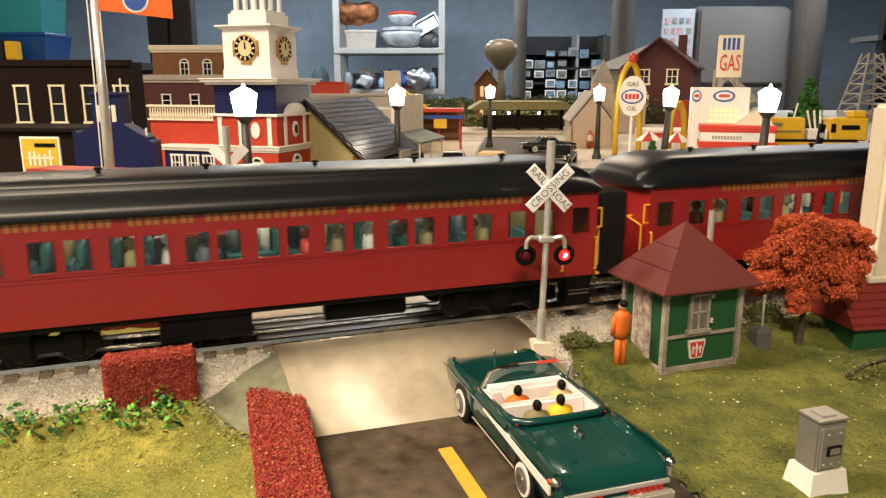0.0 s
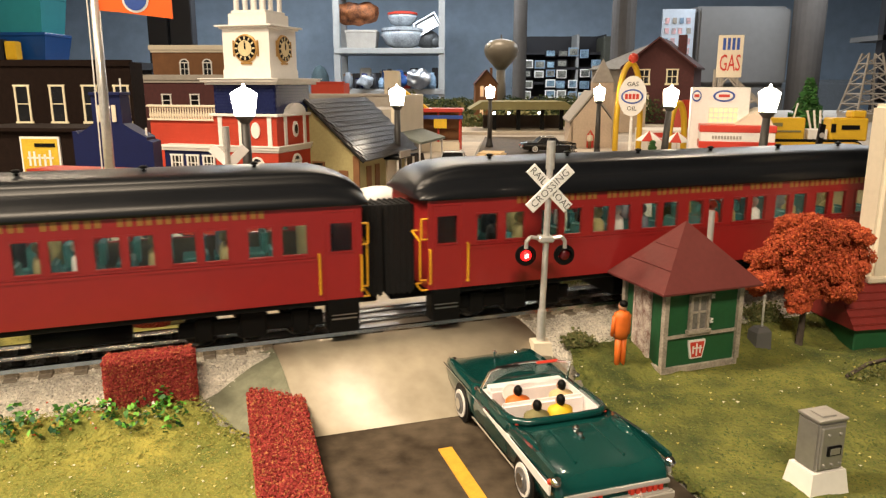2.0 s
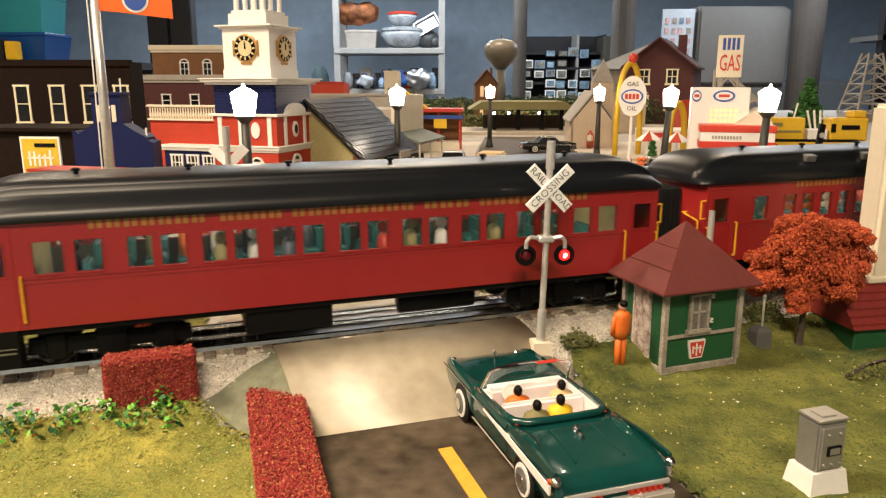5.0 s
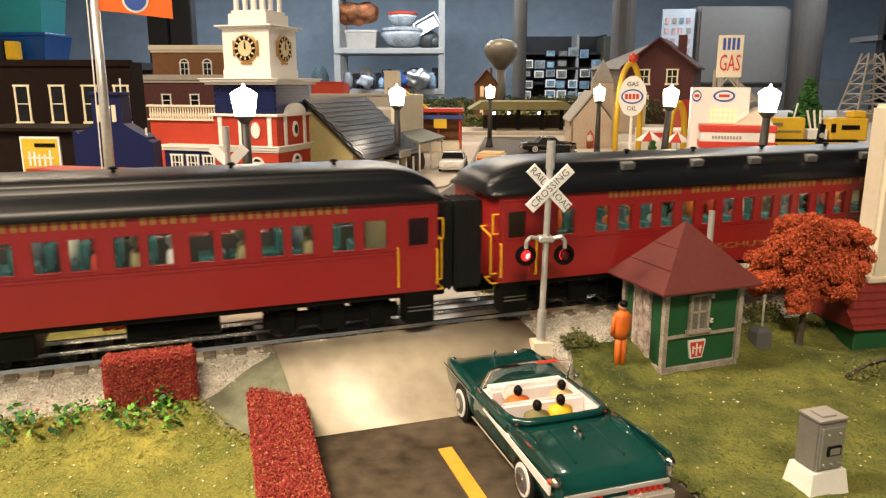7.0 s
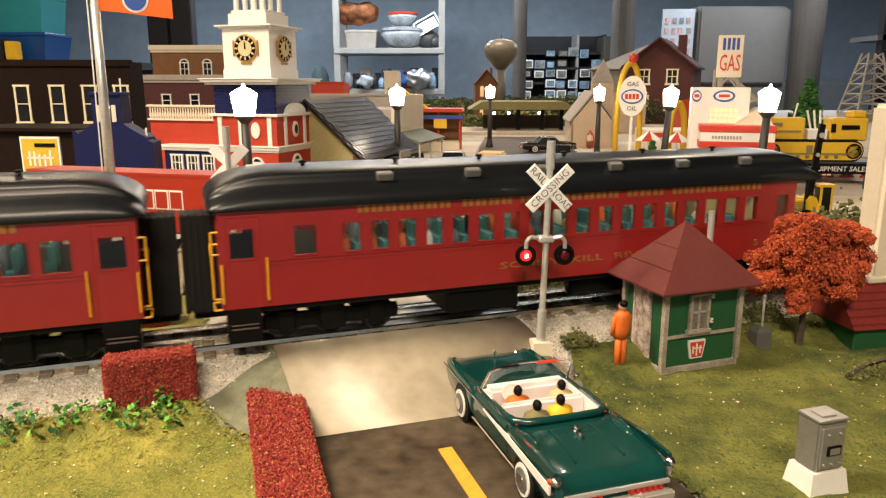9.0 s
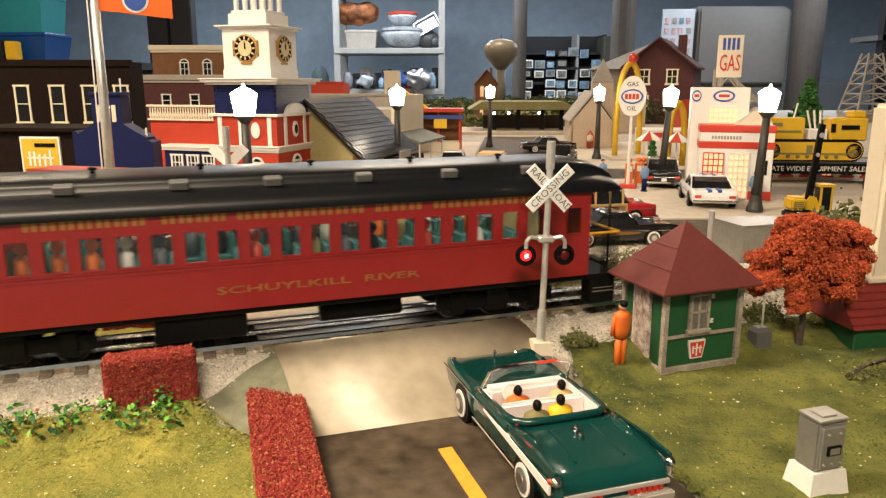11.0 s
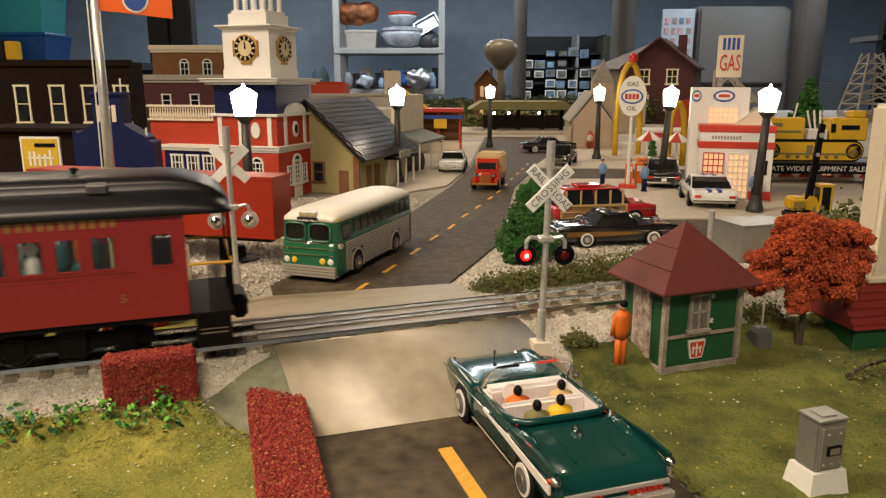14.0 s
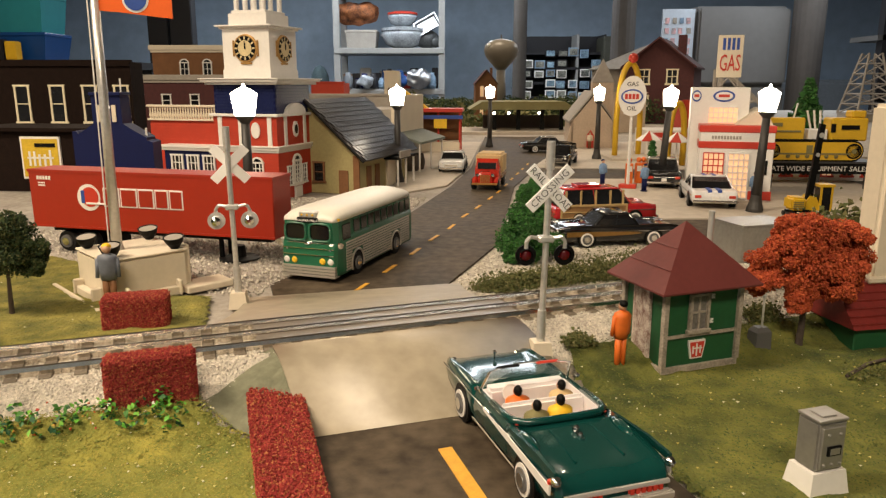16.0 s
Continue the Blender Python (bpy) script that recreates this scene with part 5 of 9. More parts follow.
M_YSHIRT = mat("yellow_shirt", (0.80, 0.50, 0.02), 0.6)
seated(pose(0.0035, 0.0085, 0.0115), M_ORANGE, M_BLACK, "toy driver figurine in an orange shirt")
seated(pose(0.0035, -0.0110, 0.0115), M_TAN, M_BLACK, "toy passenger figurine in a tan coat")
seated(pose(-0.0115, 0.0070, 0.0115), M_OLIVEROOF, M_BLACK, "toy back seat figurine in grey-green")
seated(pose(-0.0115, -0.0030, 0.0125), M_YSHIRT, M_BLACK, "toy back seat figurine in bright yellow")


def model_car(label, m, L, wid, paint, roof_paint, cabin, hood_h=0.0205, roof_h=0.0325, wall=None, stripe=None, kind="car", trunk=1.0):
    """cabin: (rear foot, rear top, front top, front foot) along the length, as shares of it."""
    c = thing("car", label, kind, m, "model cars")
    h, t = hood_h, hood_h * trunk
    w = wid / 2
    body = part("body", loft([car_ring(*r) for r in ((L * 0.5, w * 0.80, 0.007, h * 0.72, h * 0.66), (L * 0.485, w * 0.93, 0.006, h * 0.92, h * 0.84), (L * 0.40, w * 0.98, 0.005, h, h * 0.94), (L * 0.2, w, 0.005, h, h), (0, w, 0.005, h, h), (-L * 0.25, w, 0.005, h, h * 0.98), (-L * 0.43, w * 0.98, 0.0055, t, t * 0.93), (-L * 0.49, w * 0.95, 0.007, t * 0.92, t * 0.82), (-L * 0.5, w * 0.86, 0.008, t * 0.68, t * 0.6))]), paint, c, smooth=True)
    a, b, d, e = [v * L for v in cabin]
    def gring(z, x0, x1, wy):
        k = 0.0025
        return [(x0, -wy + k, z), (x0, wy - k, z), (x0 + k, wy, z), (x1 - k, wy, z), (x1, wy - k, z), (x1, -wy + k, z), (x1 - k, -wy, z), (x0 + k, -wy, z)]
    part("glasshouse", loft([gring(h - 0.001, a, e, w * 0.90), gring((h + roof_h) / 2, (a + b) / 2, (d + e) / 2 - 0.001, w * 0.85), gring(roof_h - 0.0014, b, d, w * 0.76)]), M_DGLASS, c, "dark glossy windows")
    part("roof", loft([gring(roof_h - 0.0018, b - 0.001, d + 0.001, w * 0.79), gring(roof_h - 0.0004, b, d, w * 0.76), gring(roof_h, b + 0.004, d - 0.004, w * 0.6)]), roof_paint, c, smooth=True)
    for s in (-1, 1):
        for q0, q1, qr in ((a, b, 0.0007), (e, d, 0.0005), ((a + e) / 2, (b + d) / 2, 0.0005)):
            part("pillar", tubes(((q0, s * w * 0.90, h - 0.001), (q1, s * w * 0.77, roof_h - 0.001), qr), seg=6), roof_paint, c)
        part("chrome_strip", tubes(((L * 0.47, s * w * 1.0, h * 0.72), (-L * 0.47, s * w * 0.99, h * 0.72), 0.0004), seg=6), M_CHROME, c)
        part("headlight", lathe([(0.0018, 0), (0.0022, 0.0008), (0.001, 0.0014)], 12, pose(L * 0.488, s * w * 0.74, h * 0.70, 0, 90, 0)), M_WHITE, c)
        part("tail_light", B((-L * 0.5 - 0.0006, -L * 0.485, s * w * 0.72 - 0.003, s * w * 0.72 + 0.003, t * 0.60, t * 0.74), bevel=0.0004), M_RED, c)
        for x in (L * 0.27, -L * 0.28):
            part("wheel_arch", tubes(((x, s * w * 0.95, 0.0078), (x, s * w * 1.005, 0.0078), 0.0088), seg=18), M_BLACK, c)
            wheel(c, x, s * w * 0.91, 0.0076, 0.0024, wall, s)
        if stripe:
            for q0, q1, z0, z1 in ((L * 0.30, L * 0.47, h * 0.90, h + 0.0003), (b, d, roof_h - 0.0005, roof_h + 0.0003), (-L * 0.47, a, t * 0.85, t + 0.0003)):
                part("stripe", B((q0, q1, s * 0.0045 - 0.0018, s * 0.0045 + 0.0018, z0, z1)), stripe, c, "dark blue racing stripe")
    for x, z in ((L * 0.505, 0.0085), (-L * 0.505, 0.0085)):
        part("bumper", B((x - 0.001, x + 0.001, -w * 0.95, w * 0.95, z - 0.0014, z + 0.0014), bevel=0.0005), M_CHROME, c)
    part("grille", B((L * 0.492, L * 0.502, -w * 0.5, w * 0.5, h * 0.5, h * 0.68)), M_CHROME, c)
    part("number_plate", B((-L * 0.507, -L * 0.50, -0.003, 0.003, 0.010, 0.0135)), M_WHITE, c)
    return c


M_BLACKCAR = mat("black_car_paint", (0.010, 0.009, 0.009), 0.12, vary=0.05, coat=0.8)
M_GOLDCAR = mat("gold_side_panel", (0.24, 0.13, 0.03), 0.35, 0.3)
M_REDCAR = mat("red_car_paint", (0.45, 0.020, 0.025), 0.2, coat=0.6)
M_WHITECAR = mat("white_car_paint", (0.78, 0.78, 0.78), 0.2, coat=0.6)
M_SILVCAR = mat("pale_silver_car_paint", (0.50, 0.47, 0.42), 0.25, 0.4, coat=0.6)
M_WOOD = mat("wood_panel", (0.30, 0.17, 0.07), 0.5, vary=0.25, scale=120)
M_WOODL = mat("light_wood_frame", (0.52, 0.36, 0.16), 0.5, vary=0.15, scale=120)

c = model_car("black hardtop car with gold side panels and whitewalls", pose(0.158, 0.668, 0.001, 0, 0, 188), 0.115, 0.041, M_BLACKCAR, M_BLACKCAR, (-0.16, -0.09, 0.12, 0.22), 0.0200, 0.0310, M_WHITE)
for s in (-1, 1):
    part("side_panel", loft([[(x, s * 0.0206, z - q), (x, s * 0.0211, z - q), (x, s * 0.0211, z + q), (x, s * 0.0206, z + q)] for x, z, q in ((0.05, 0.0125, 0.0022), (0.02, 0.0125, 0.0022), (-0.01, 0.0125, 0.0012), (-0.02, 0.0125, 0.0003))]), M_GOLDCAR, c, "gold side flash")


def woody():
    c = model_car("red station wagon with wood-panelled sides", pose(0.168, 0.768, 0.001, 0, 0, 10), 0.112, 0.042, M_REDCAR, M_REDCAR, (-0.47, -0.40, 0.12, 0.24), 0.0230, 0.0400, M_WHITE)
    for s in (-1, 1):
        y0, y1 = sorted((s * 0.0208, s * 0.0214))
        part("wood_panel", B((-0.050, 0.020, y0, y1, 0.0095, 0.0222)), M_WOOD, c, "brown wood side panel")
        y0, y1 = sorted((s * 0.0208, s * 0.0220))
        for b in ((-0.051, 0.021, y0, y1, 0.0085, 0.0102), (-0.051, 0.021, y0, y1, 0.0212, 0.0235), (-0.051, 0.021, y0, y1, 0.0150, 0.0162), (-0.0515, -0.0495, y0, y1, 0.0085, 0.0235), (-0.016, -0.014, y0, y1, 0.0085, 0.0235), (0.0195, 0.0215, y0, y1, 0.0085, 0.0235)):
            part("wood_rail", B(b, bevel=0.0003), M_WOODL, c)
        y0, y1 = sorted((s * 0.0178, s * 0.0192))
        for x in (-0.046, -0.030, -0.014, 0.002, 0.016):
            part("window_post", B((x, x + 0.002, y0, y1, 0.0230, 0.0375)), M_WOODL, c)
    part("roof_rack", B((-0.030, -0.004, -0.010, 0.010, 0.0402, 0.0425), bevel=0.0006), M_REDCAR, c)


woody()
model_car("white sports coupe with dark blue stripes", pose(0.331, 0.908, 0.001, 0, 0, 80) @ Matrix.Diagonal((1.15, 1.25, 1.15, 1)), 0.105, 0.043, M_WHITECAR, M_WHITECAR, (-0.30, -0.10, 0.05, 0.18), 0.0200, 0.0310, None, M_BLUE)
model_car("pale and black vintage car at the filling station", pose(0.325, 1.085, 0.001, 0, 0, 78) @ Matrix.Diagonal((1.15, 1.15, 1.15, 1)), 0.112, 0.044, M_BLACKCAR, M_SILVCAR, (-0.28, -0.16, 0.08, 0.18), 0.0215, 0.0350, M_WHITE)
model_car("black limousine with pale roof on the far street", pose(0.232, 1.62, 0.001, 0, 0, 6), 0.120, 0.043, M_BLACKCAR, M_SILVCAR, (-0.25, -0.14, 0.10, 0.20), 0.0215, 0.0340, M_WHITE)
model_car("black sedan driving along the far street", pose(0.222, 1.36, 0.001, 0, 0, 250), 0.105, 0.042, M_BLACKCAR, M_BLACKCAR, (-0.25, -0.14, 0.12, 0.20), 0.0215, 0.0360)
model_car("white and chrome vintage car on the street", pose(0.018, 1.265, 0.001, 0, 0, 265), 0.105, 0.044, M_WHITECAR, M_WHITECAR, (-0.25, -0.14, 0.10, 0.20), 0.0215, 0.0330)


def truck():
    c = thing("delivery_truck", "red delivery truck with tan canvas cover", "truck", pose(0.067, 1.055, 0.001, 0, 0, 258), "model cars")
    m_red = mat("red_truck_paint", (0.50, 0.03, 0.015), 0.25, coat=0.5)
    part("cab", loft([[(x, -w, z0), (x, w, z0), (x, w * 0.97, z1), (x, w * 0.8, z2), (x, -w * 0.8, z2), (x, -w * 0.97, z1)] for x, w, z0, z1, z2 in ((0.006, 0.0185, 0.010, 0.028, 0.041), (0.016, 0.0185, 0.010, 0.028, 0.042), (0.021, 0.0180, 0.010, 0.027, 0.037), (0.024, 0.017, 0.010, 0.026, 0.028))]), m_red, c, smooth=False)
    part("windscreen", moved(B((-0.0005, 0.0008, -0.013, 0.013, -0.0045, 0.0045)), pose(0.0233, 0, 0.0322, 0, -22, 0)), M_DGLASS, c)
    part("hood", loft([[(x, -w, 0.010), (x, w, 0.010), (x, w, z), (x, w * 0.5, z + 0.004), (x, -w * 0.5, z + 0.004), (x, -w, z)] for x, w, z in ((0.022, 0.0135, 0.022), (0.036, 0.0115, 0.021), (0.042, 0.009, 0.018))]), m_red, c, smooth=False)
    part("grille", B(*[(0.0415, 0.0432, -0.006 + i * 0.0028, -0.0045 + i * 0.0028, 0.011, 0.0215) for i in range(5)]), M_GOLD, c)
    part("bumper", B((0.043, 0.0455, -0.018, 0.018, 0.0075, 0.0105), bevel=0.0006), M_GOLD, c)
    for s in (-1, 1):
        part("fender", ball(0.0085, pose(0.033, s * 0.0155, 0.011), 2, (1.15, 0.55, 0.9)), m_red, c, smooth=True)
        part("headlight", ball(0.0028, pose(0.0405, s * 0.0105, 0.0205), 2), M_CHROME, c)
        for x in (0.033, -0.022):
            wheel(c, x, s * 0.0165, 0.0082, 0.003, None, s)
    part("chassis", B((-0.045, 0.03, -0.012, 0.012, 0.007, 0.012)), M_BLACK, c)
    part("flatbed", B((-0.046, 0.004, -0.0195, 0.0195, 0.013, 0.018), bevel=0.0004), M_WOOD, c)
    part("canvas_cover", B((-0.046, 0.004, -0.0195, 0.0195, 0.018, 0.0480), bevel=0.003, seg=3), M_TAN, c, "tan canvas cover")


truck()


def bus():
    # origin at the front middle, x runs forward
    c = thing("bus", "green and silver coach bus with cream roof", "bus", pose(-0.1005, 0.5290, 0.001, 0, 0, 250.5), "model cars")
    L, w = 0.150, 0.0238
    m_flute = mat("fluted_aluminium", (0.66, 0.63, 0.57), 0.36, 0.7, vary=0.08)
    m_roof = mat("cream_roof_paint", (0.80, 0.77, 0.68), 0.45, vary=0.03)
    def ring(x, k, z0, z1):
        n = []
        for i in range(5):
            a = i * math.pi / 8
            n.append((x, w * k - 0.006 * (1 - math.cos(a)) * 1.0, z1 - 0.006 + 0.006 * math.sin(a)))
        half = [(x, w * k * 0.97, z0), (x, w * k, z0 + 0.003)] + n
        return half + [(px, -py, pz) for px, py, pz in half[::-1]]
    # lower body, window band, roof
    part("body", loft([ring(x, k, z0, z1) for x, k, z0, z1 in ((0.0, 0.90, 0.006, 0.0290), (-0.003, 0.97, 0.005, 0.0335), (-0.010, 1.0, 0.0045, 0.0355), (-0.075, 1.0, 0.0045, 0.0355), (-L + 0.004, 1.0, 0.0045, 0.0355), (-L, 0.94, 0.006, 0.033))]), M_GREENBUS, c, smooth=False)
    def box_ring(x, a, z0, z1, b=None):
        b = b or a
        return [(x, -a, z0), (x, a, z0), (x, b, z1), (x, -b, z1)]
    part("window_band", loft([box_ring(x, a, 0.0300, 0.0470, a * 0.96) for x, a in ((-0.0012, 0.0205), (-0.006, 0.0232), (-L + 0.004, 0.0232), (-L + 0.001, 0.0205))]), M_GREENBUS, c)
    rf = []
    for x, k in ((-0.001, 0.35), (-0.004, 0.7), (-0.012, 0.95), (-0.03, 1.0), (-0.075, 1.0), (-L + 0.03, 1.0), (-L + 0.012, 0.93), (-L + 0.003, 0.7), (-L + 0.001, 0.5)):
        rf.append([(x, 0.0236 * (0.8 + 0.2 * k) * math.cos(a), 0.0455 + 0.0098 * k * math.sin(a) ** 0.7) for a in [i * math.pi / 12 for i in range(13)]])
    part("roof", loft(rf), m_roof, c, "rounded cream roof", smooth=True)
    # fluted sides
    for s in (-1, 1):
        bm = bmesh.new()
        for i in range(11):
            z = 0.0065 + i * 0.0021
            y0, y1 = sorted((s * w * 0.99, s * (w + 0.0006)))
            for x0, x1 in ((-L + 0.010, -L + 0.0315), (-L + 0.0505, -0.0440), (-0.0245, -0.0150)) if i < 7 else ((-L + 0.010, -0.0150),):
                add_box(bm, x0, x1, y0, y1, z, z + 0.0013)
        part("fluting", bm, m_flute, c, "silver fluted side panels")
        for i in range(9):
            x = -0.030 - i * 0.0128
            fr = part("window", B((x - 0.0100, x, *sorted((s * 0.0226, s * 0.0236)), 0.0335, 0.0440), bevel=0.0006), M_DGLASS, c)
            part("frame", B((x - 0.0104, x + 0.0004, *sorted((s * 0.0231, s * 0.0238)), 0.0438, 0.0446), (x - 0.0104, x + 0.0004, *sorted((s * 0.0231, s * 0.0240)), 0.0329, 0.0337)), M_GREENBUS, fr)
        part("driver_window", B((-0.0240, -0.0110, *sorted((s * 0.0226, s * 0.0236)), 0.0300, 0.0425), bevel=0.0008), M_DGLASS, c)
        for x in (-0.034, -L + 0.041):
            part("wheel_arch", tubes(((x, s * (w - 0.004), 0.0095), (x, s * (w + 0.0002), 0.0095), 0.0100), seg=20), M_BLACK, c)
            arc = [(x + 0.0104 * math.cos(a), s * (w + 0.0004), 0.0095 + 0.0104 * math.sin(a)) for a in [math.radians(-25 + i * 230 / 12) for i in range(13)]]
            part("arch_trim", path_tube(arc, 0.0009), m_flute, c)
            wheel(c, x, s * (w - 0.0022), 0.0088, 0.0026, None, s)
        part("headlight", lathe([(0.0022, 0), (0.0025, 0.0006), (0.0016, 0.0013)], 14, pose(-0.0004, s * 0.0185, 0.0160, 0, 90, 0)), M_WHITE, c)
        part("fog_lamp", lathe([(0.0022, 0), (0.0025, 0.0006), (0.0016, 0.0013)], 14, pose(-0.0002, s * 0.0118, 0.0160, 0, 90, 0)), M_YSHIRT, c, "yellow fog lamp")
        part("marker_lamp", B((-0.0100, -0.0055, s * 0.0215 - 0.0012, s * 0.0215 + 0.0012, 0.0452, 0.0478), bevel=0.0006), M_YSHIRT, c)
        part("mirror", lathe([(0.0010, 0), (0.0024, 0.0003), (0.0024, 0.0008)], 12, pose(-0.0030, s * 0.0258, 0.0285, 0, 90, 0)), M_CHROME, c)
        # split windscreen panes
        part("windscreen", moved(B((-0.0010, 0.0006, s * 0.0102 - 0.0086, s * 0.0102 + 0.0086, -0.0060, 0.0056), bevel=0.0007), pose(-0.0011, 0, 0.0380)), M_DGLASS, c, "dark split windscreen")
        part("cowl_lamp", ball(0.0014, pose(-0.0008, s * 0.0180, 0.0245), 1), M_CHROME, c)
    for s in (-1, 1):
        loop = [(0.0002, s * 0.0102 + 0.0088 * math.copysign(abs(math.cos(a)) ** 0.5, math.cos(a)), 0.0378 + 0.0066 * math.copysign(abs(math.sin(a)) ** 0.5, math.sin(a))) for a in [i * math.pi / 12 for i in range(25)]]
        part("windscreen_frame", path_tube(loop, 0.0008, 6), M_GREENBUS, c)
    part("destination_box", B((-0.0060, 0.0008, -0.0085, 0.0085, 0.0448, 0.0485), bevel=0.0004), M_BLACK, c)
    letters("destination_letters", "NIAGARA FALLS", 0.0026, M_WHITE, c, pose(0.0011, 0, 0.0466, 90, 0, 90))
    part("roof_lamp_plate", B((-0.0090, -0.0005, -0.0075, 0.0075, 0.0480, 0.0532), bevel=0.0008), M_SILVER, c)
    for y in (-0.0045, 0.0, 0.0045):
        part("roof_lamp", ball(0.0010, pose(0.0000, y, 0.0505), 1), M_YSHIRT, c)
    part("chrome_wing", B((-0.0012, 0.0004, -0.017, 0.017, 0.0292, 0.0300), bevel=0.0003), M_CHROME, c)
    part("emblem", ball(0.0020, pose(0.0004, 0, 0.0290), 2, (0.4, 1.6, 0.5)), M_CHROME, c, smooth=True)
    bm = bmesh.new()
    for i in range(4):
        z = 0.0040 + i * 0.0022
        add_box(bm, -0.006, 0.0016 - i * 0.0003, -0.0225, 0.0225, z, z + 0.0017)
    part("bumper", bm, m_flute, c, "ribbed silver bumper")
    part("trim_line", B((-0.002, 0.0008, -0.0215, 0.0215, 0.0203, 0.0208), (-0.002, 0.0008, -0.0215, 0.0215, 0.0253, 0.0257)), M_CHROME, c)


bus()


def trailer():
    c = thing("semi_trailer", "orange-red parked semi trailer with white outlined lettering", "trailer", pose(-0.3625, 0.6340, 0.001, 0, 0, -14.8))
    L, d, z0, z1 = 0.2350, 0.031, 0.0225, 0.0725
    part("body", B((0, L, 0, d, z0, z1), bevel=0.0008), M_TRAILER, c)
    part("top_rail", B((-0.0004, L + 0.0004, -0.0005, d + 0.0005, z1 - 0.0022, z1 + 0.0002)), M_TRAILER, c)
    part("bottom_rail", B((-0.0004, L + 0.0004, -0.0005, d + 0.0005, z0 - 0.0002, z0 + 0.0016)), M_TRAILER, c)
    # brand lettering as plain white-edged blocks
    part("emblem_disc", tubes(((0.0610, -0.0006, 0.0500), (0.0610, 0.001, 0.0500), 0.0115), seg=24), M_WHITE, c, "white disc emblem")
    part("emblem_centre", tubes(((0.0625, -0.0010, 0.0505), (0.0625, 0, 0.0505), 0.0085), seg=24), M_RED, c)
    part("emblem_wedge", B((0.0535, 0.0575, -0.0013, 0, 0.0450, 0.0560), bevel=0.0005), M_BLUE, c)
    part("emblem_swoosh", B((0.0580, 0.0760, -0.0015, 0, 0.0440, 0.0458), bevel=0.0004), M_WHITE, c)
    x = 0.0755
    for i, w in enumerate((0.0105, 0.0050, 0.0165, 0.0155, 0.0130, 0.0130)):
        blk = part("letter_block", B((x, x + w, -0.0005, 0.001, 0.0425, 0.0590), bevel=0.0003), M_WHITE, c)
        part("letter_face", B((x + 0.0014, x + w - 0.0012, -0.0009, 0, 0.0439, 0.0576)), M_TRAILER, blk)
        x += w + 0.0008
    part("number_bars", B(*[(0.009 + i * 0.0030, 0.0111 + i * 0.0030, -0.0004, 0.0005, 0.0640, 0.0672) for i in range(5)], *[(0.010, 0.017, -0.0004, 0.0005, 0.0606 - i * 0.0022, 0.0618 - i * 0.0022) for i in range(2)]), M_WHITE, c)
    part("under_frame", B((0.01, L - 0.01, 0.012, d - 0.012, 0.017, z0)), M_BLACK, c)
    for x in (0.030, 0.052):
        for s, y in ((-1, 0.008), (1, d - 0.008)):
            wheel(c, x, y, 0.0095, 0.004, None, s)
    part("mud_flap", B((0.086, 0.0868, 0.004, 0.016, 0.004, 0.020)), M_BLACK, c)
    part("landing_leg", tubes(((0.176, 0.016, 0.001), (0.176, 0.016, 0.020), 0.0022), ((0.176, 0.030, 0.001), (0.176, 0.030, 0.020), 0.0022), seg=8), M_BLACK, c)
    part("dolly_disc", lathe([(0.0170, 0), (0.0170, 0.0016), (0.006, 0.0030), (0.005, 0.012)], 24, pose(0.190, 0.020, -0.001)), M_BLACK, c)


trailer()


def monument():
    c = thing("flag_monument", "cream stone flagpole monument with benches and floodlights", "monument", pose(-0.2221, 0.4651, 0.001, 0, 0, 44))
    # local: corner at origin, faces along +x and along +y
    part("pedestal", B((0, 0.055, 0, 0.057, 0, 0.0295), bevel=0.0012, seg=2), M_CREAMW, c)
    part("cap", B((-0.0008, 0.0558, -0.0008, 0.0578, 0.0295, 0.0310), bevel=0.0006), M_CREAMW, c)
    part("buttress", B((0.050, 0.060, 0.004, 0.014, 0, 0.0330), bevel=0.0012), M_CREAMW, c)
    part("step_slab", B((0.050, 0.085, -0.010, 0.012, 0, 0.0050), bevel=0.0008), M_CREAMW, c)
    for m in (Matrix(), pose(0, 0, 0) @ Matrix(((0, 1, 0, 0), (1, 0, 0, 0), (0, 0, 1, 0), (0, 0, 0, 1)))):
        bm = B((0.012, 0.046, -0.0060, -0.0005, 0, 0.0065), (0.010, 0.0125, -0.0075, -0.0005, 0, 0.0110), (0.0455, 0.048, -0.0075, -0.0005, 0, 0.0110), bevel=0.0008)
        part("bench", moved(bm, m), M_CREAMW, c)
    part("kerb", B((-0.012, -0.009, -0.010, 0.080, -0.001, 0.0022), bevel=0.0005), M_CREAMW, c)
    for x, y in ((0.006, 0.050), (0.050, 0.050), (0.050, 0.006), (0.007, 0.008)):
        f = part("floodlight", lathe([(0.0030, 0), (0.0060, 0.0045), (0.0072, 0.0085), (0.0066, 0.0085), (0.0050, 0.0065)], 18, pose(x, y, 0.0315, 8, -8, 0)), M_BLACK, c, "black bowl floodlight", smooth=False)
        part("lens", lathe([(0.0062, 0), (0.0062, 0.0005)], 18, pose(x, y, 0.0315, 8, -8, 0) @ pose(0, 0, 0.0075)), M_GREYB, f)


monument()


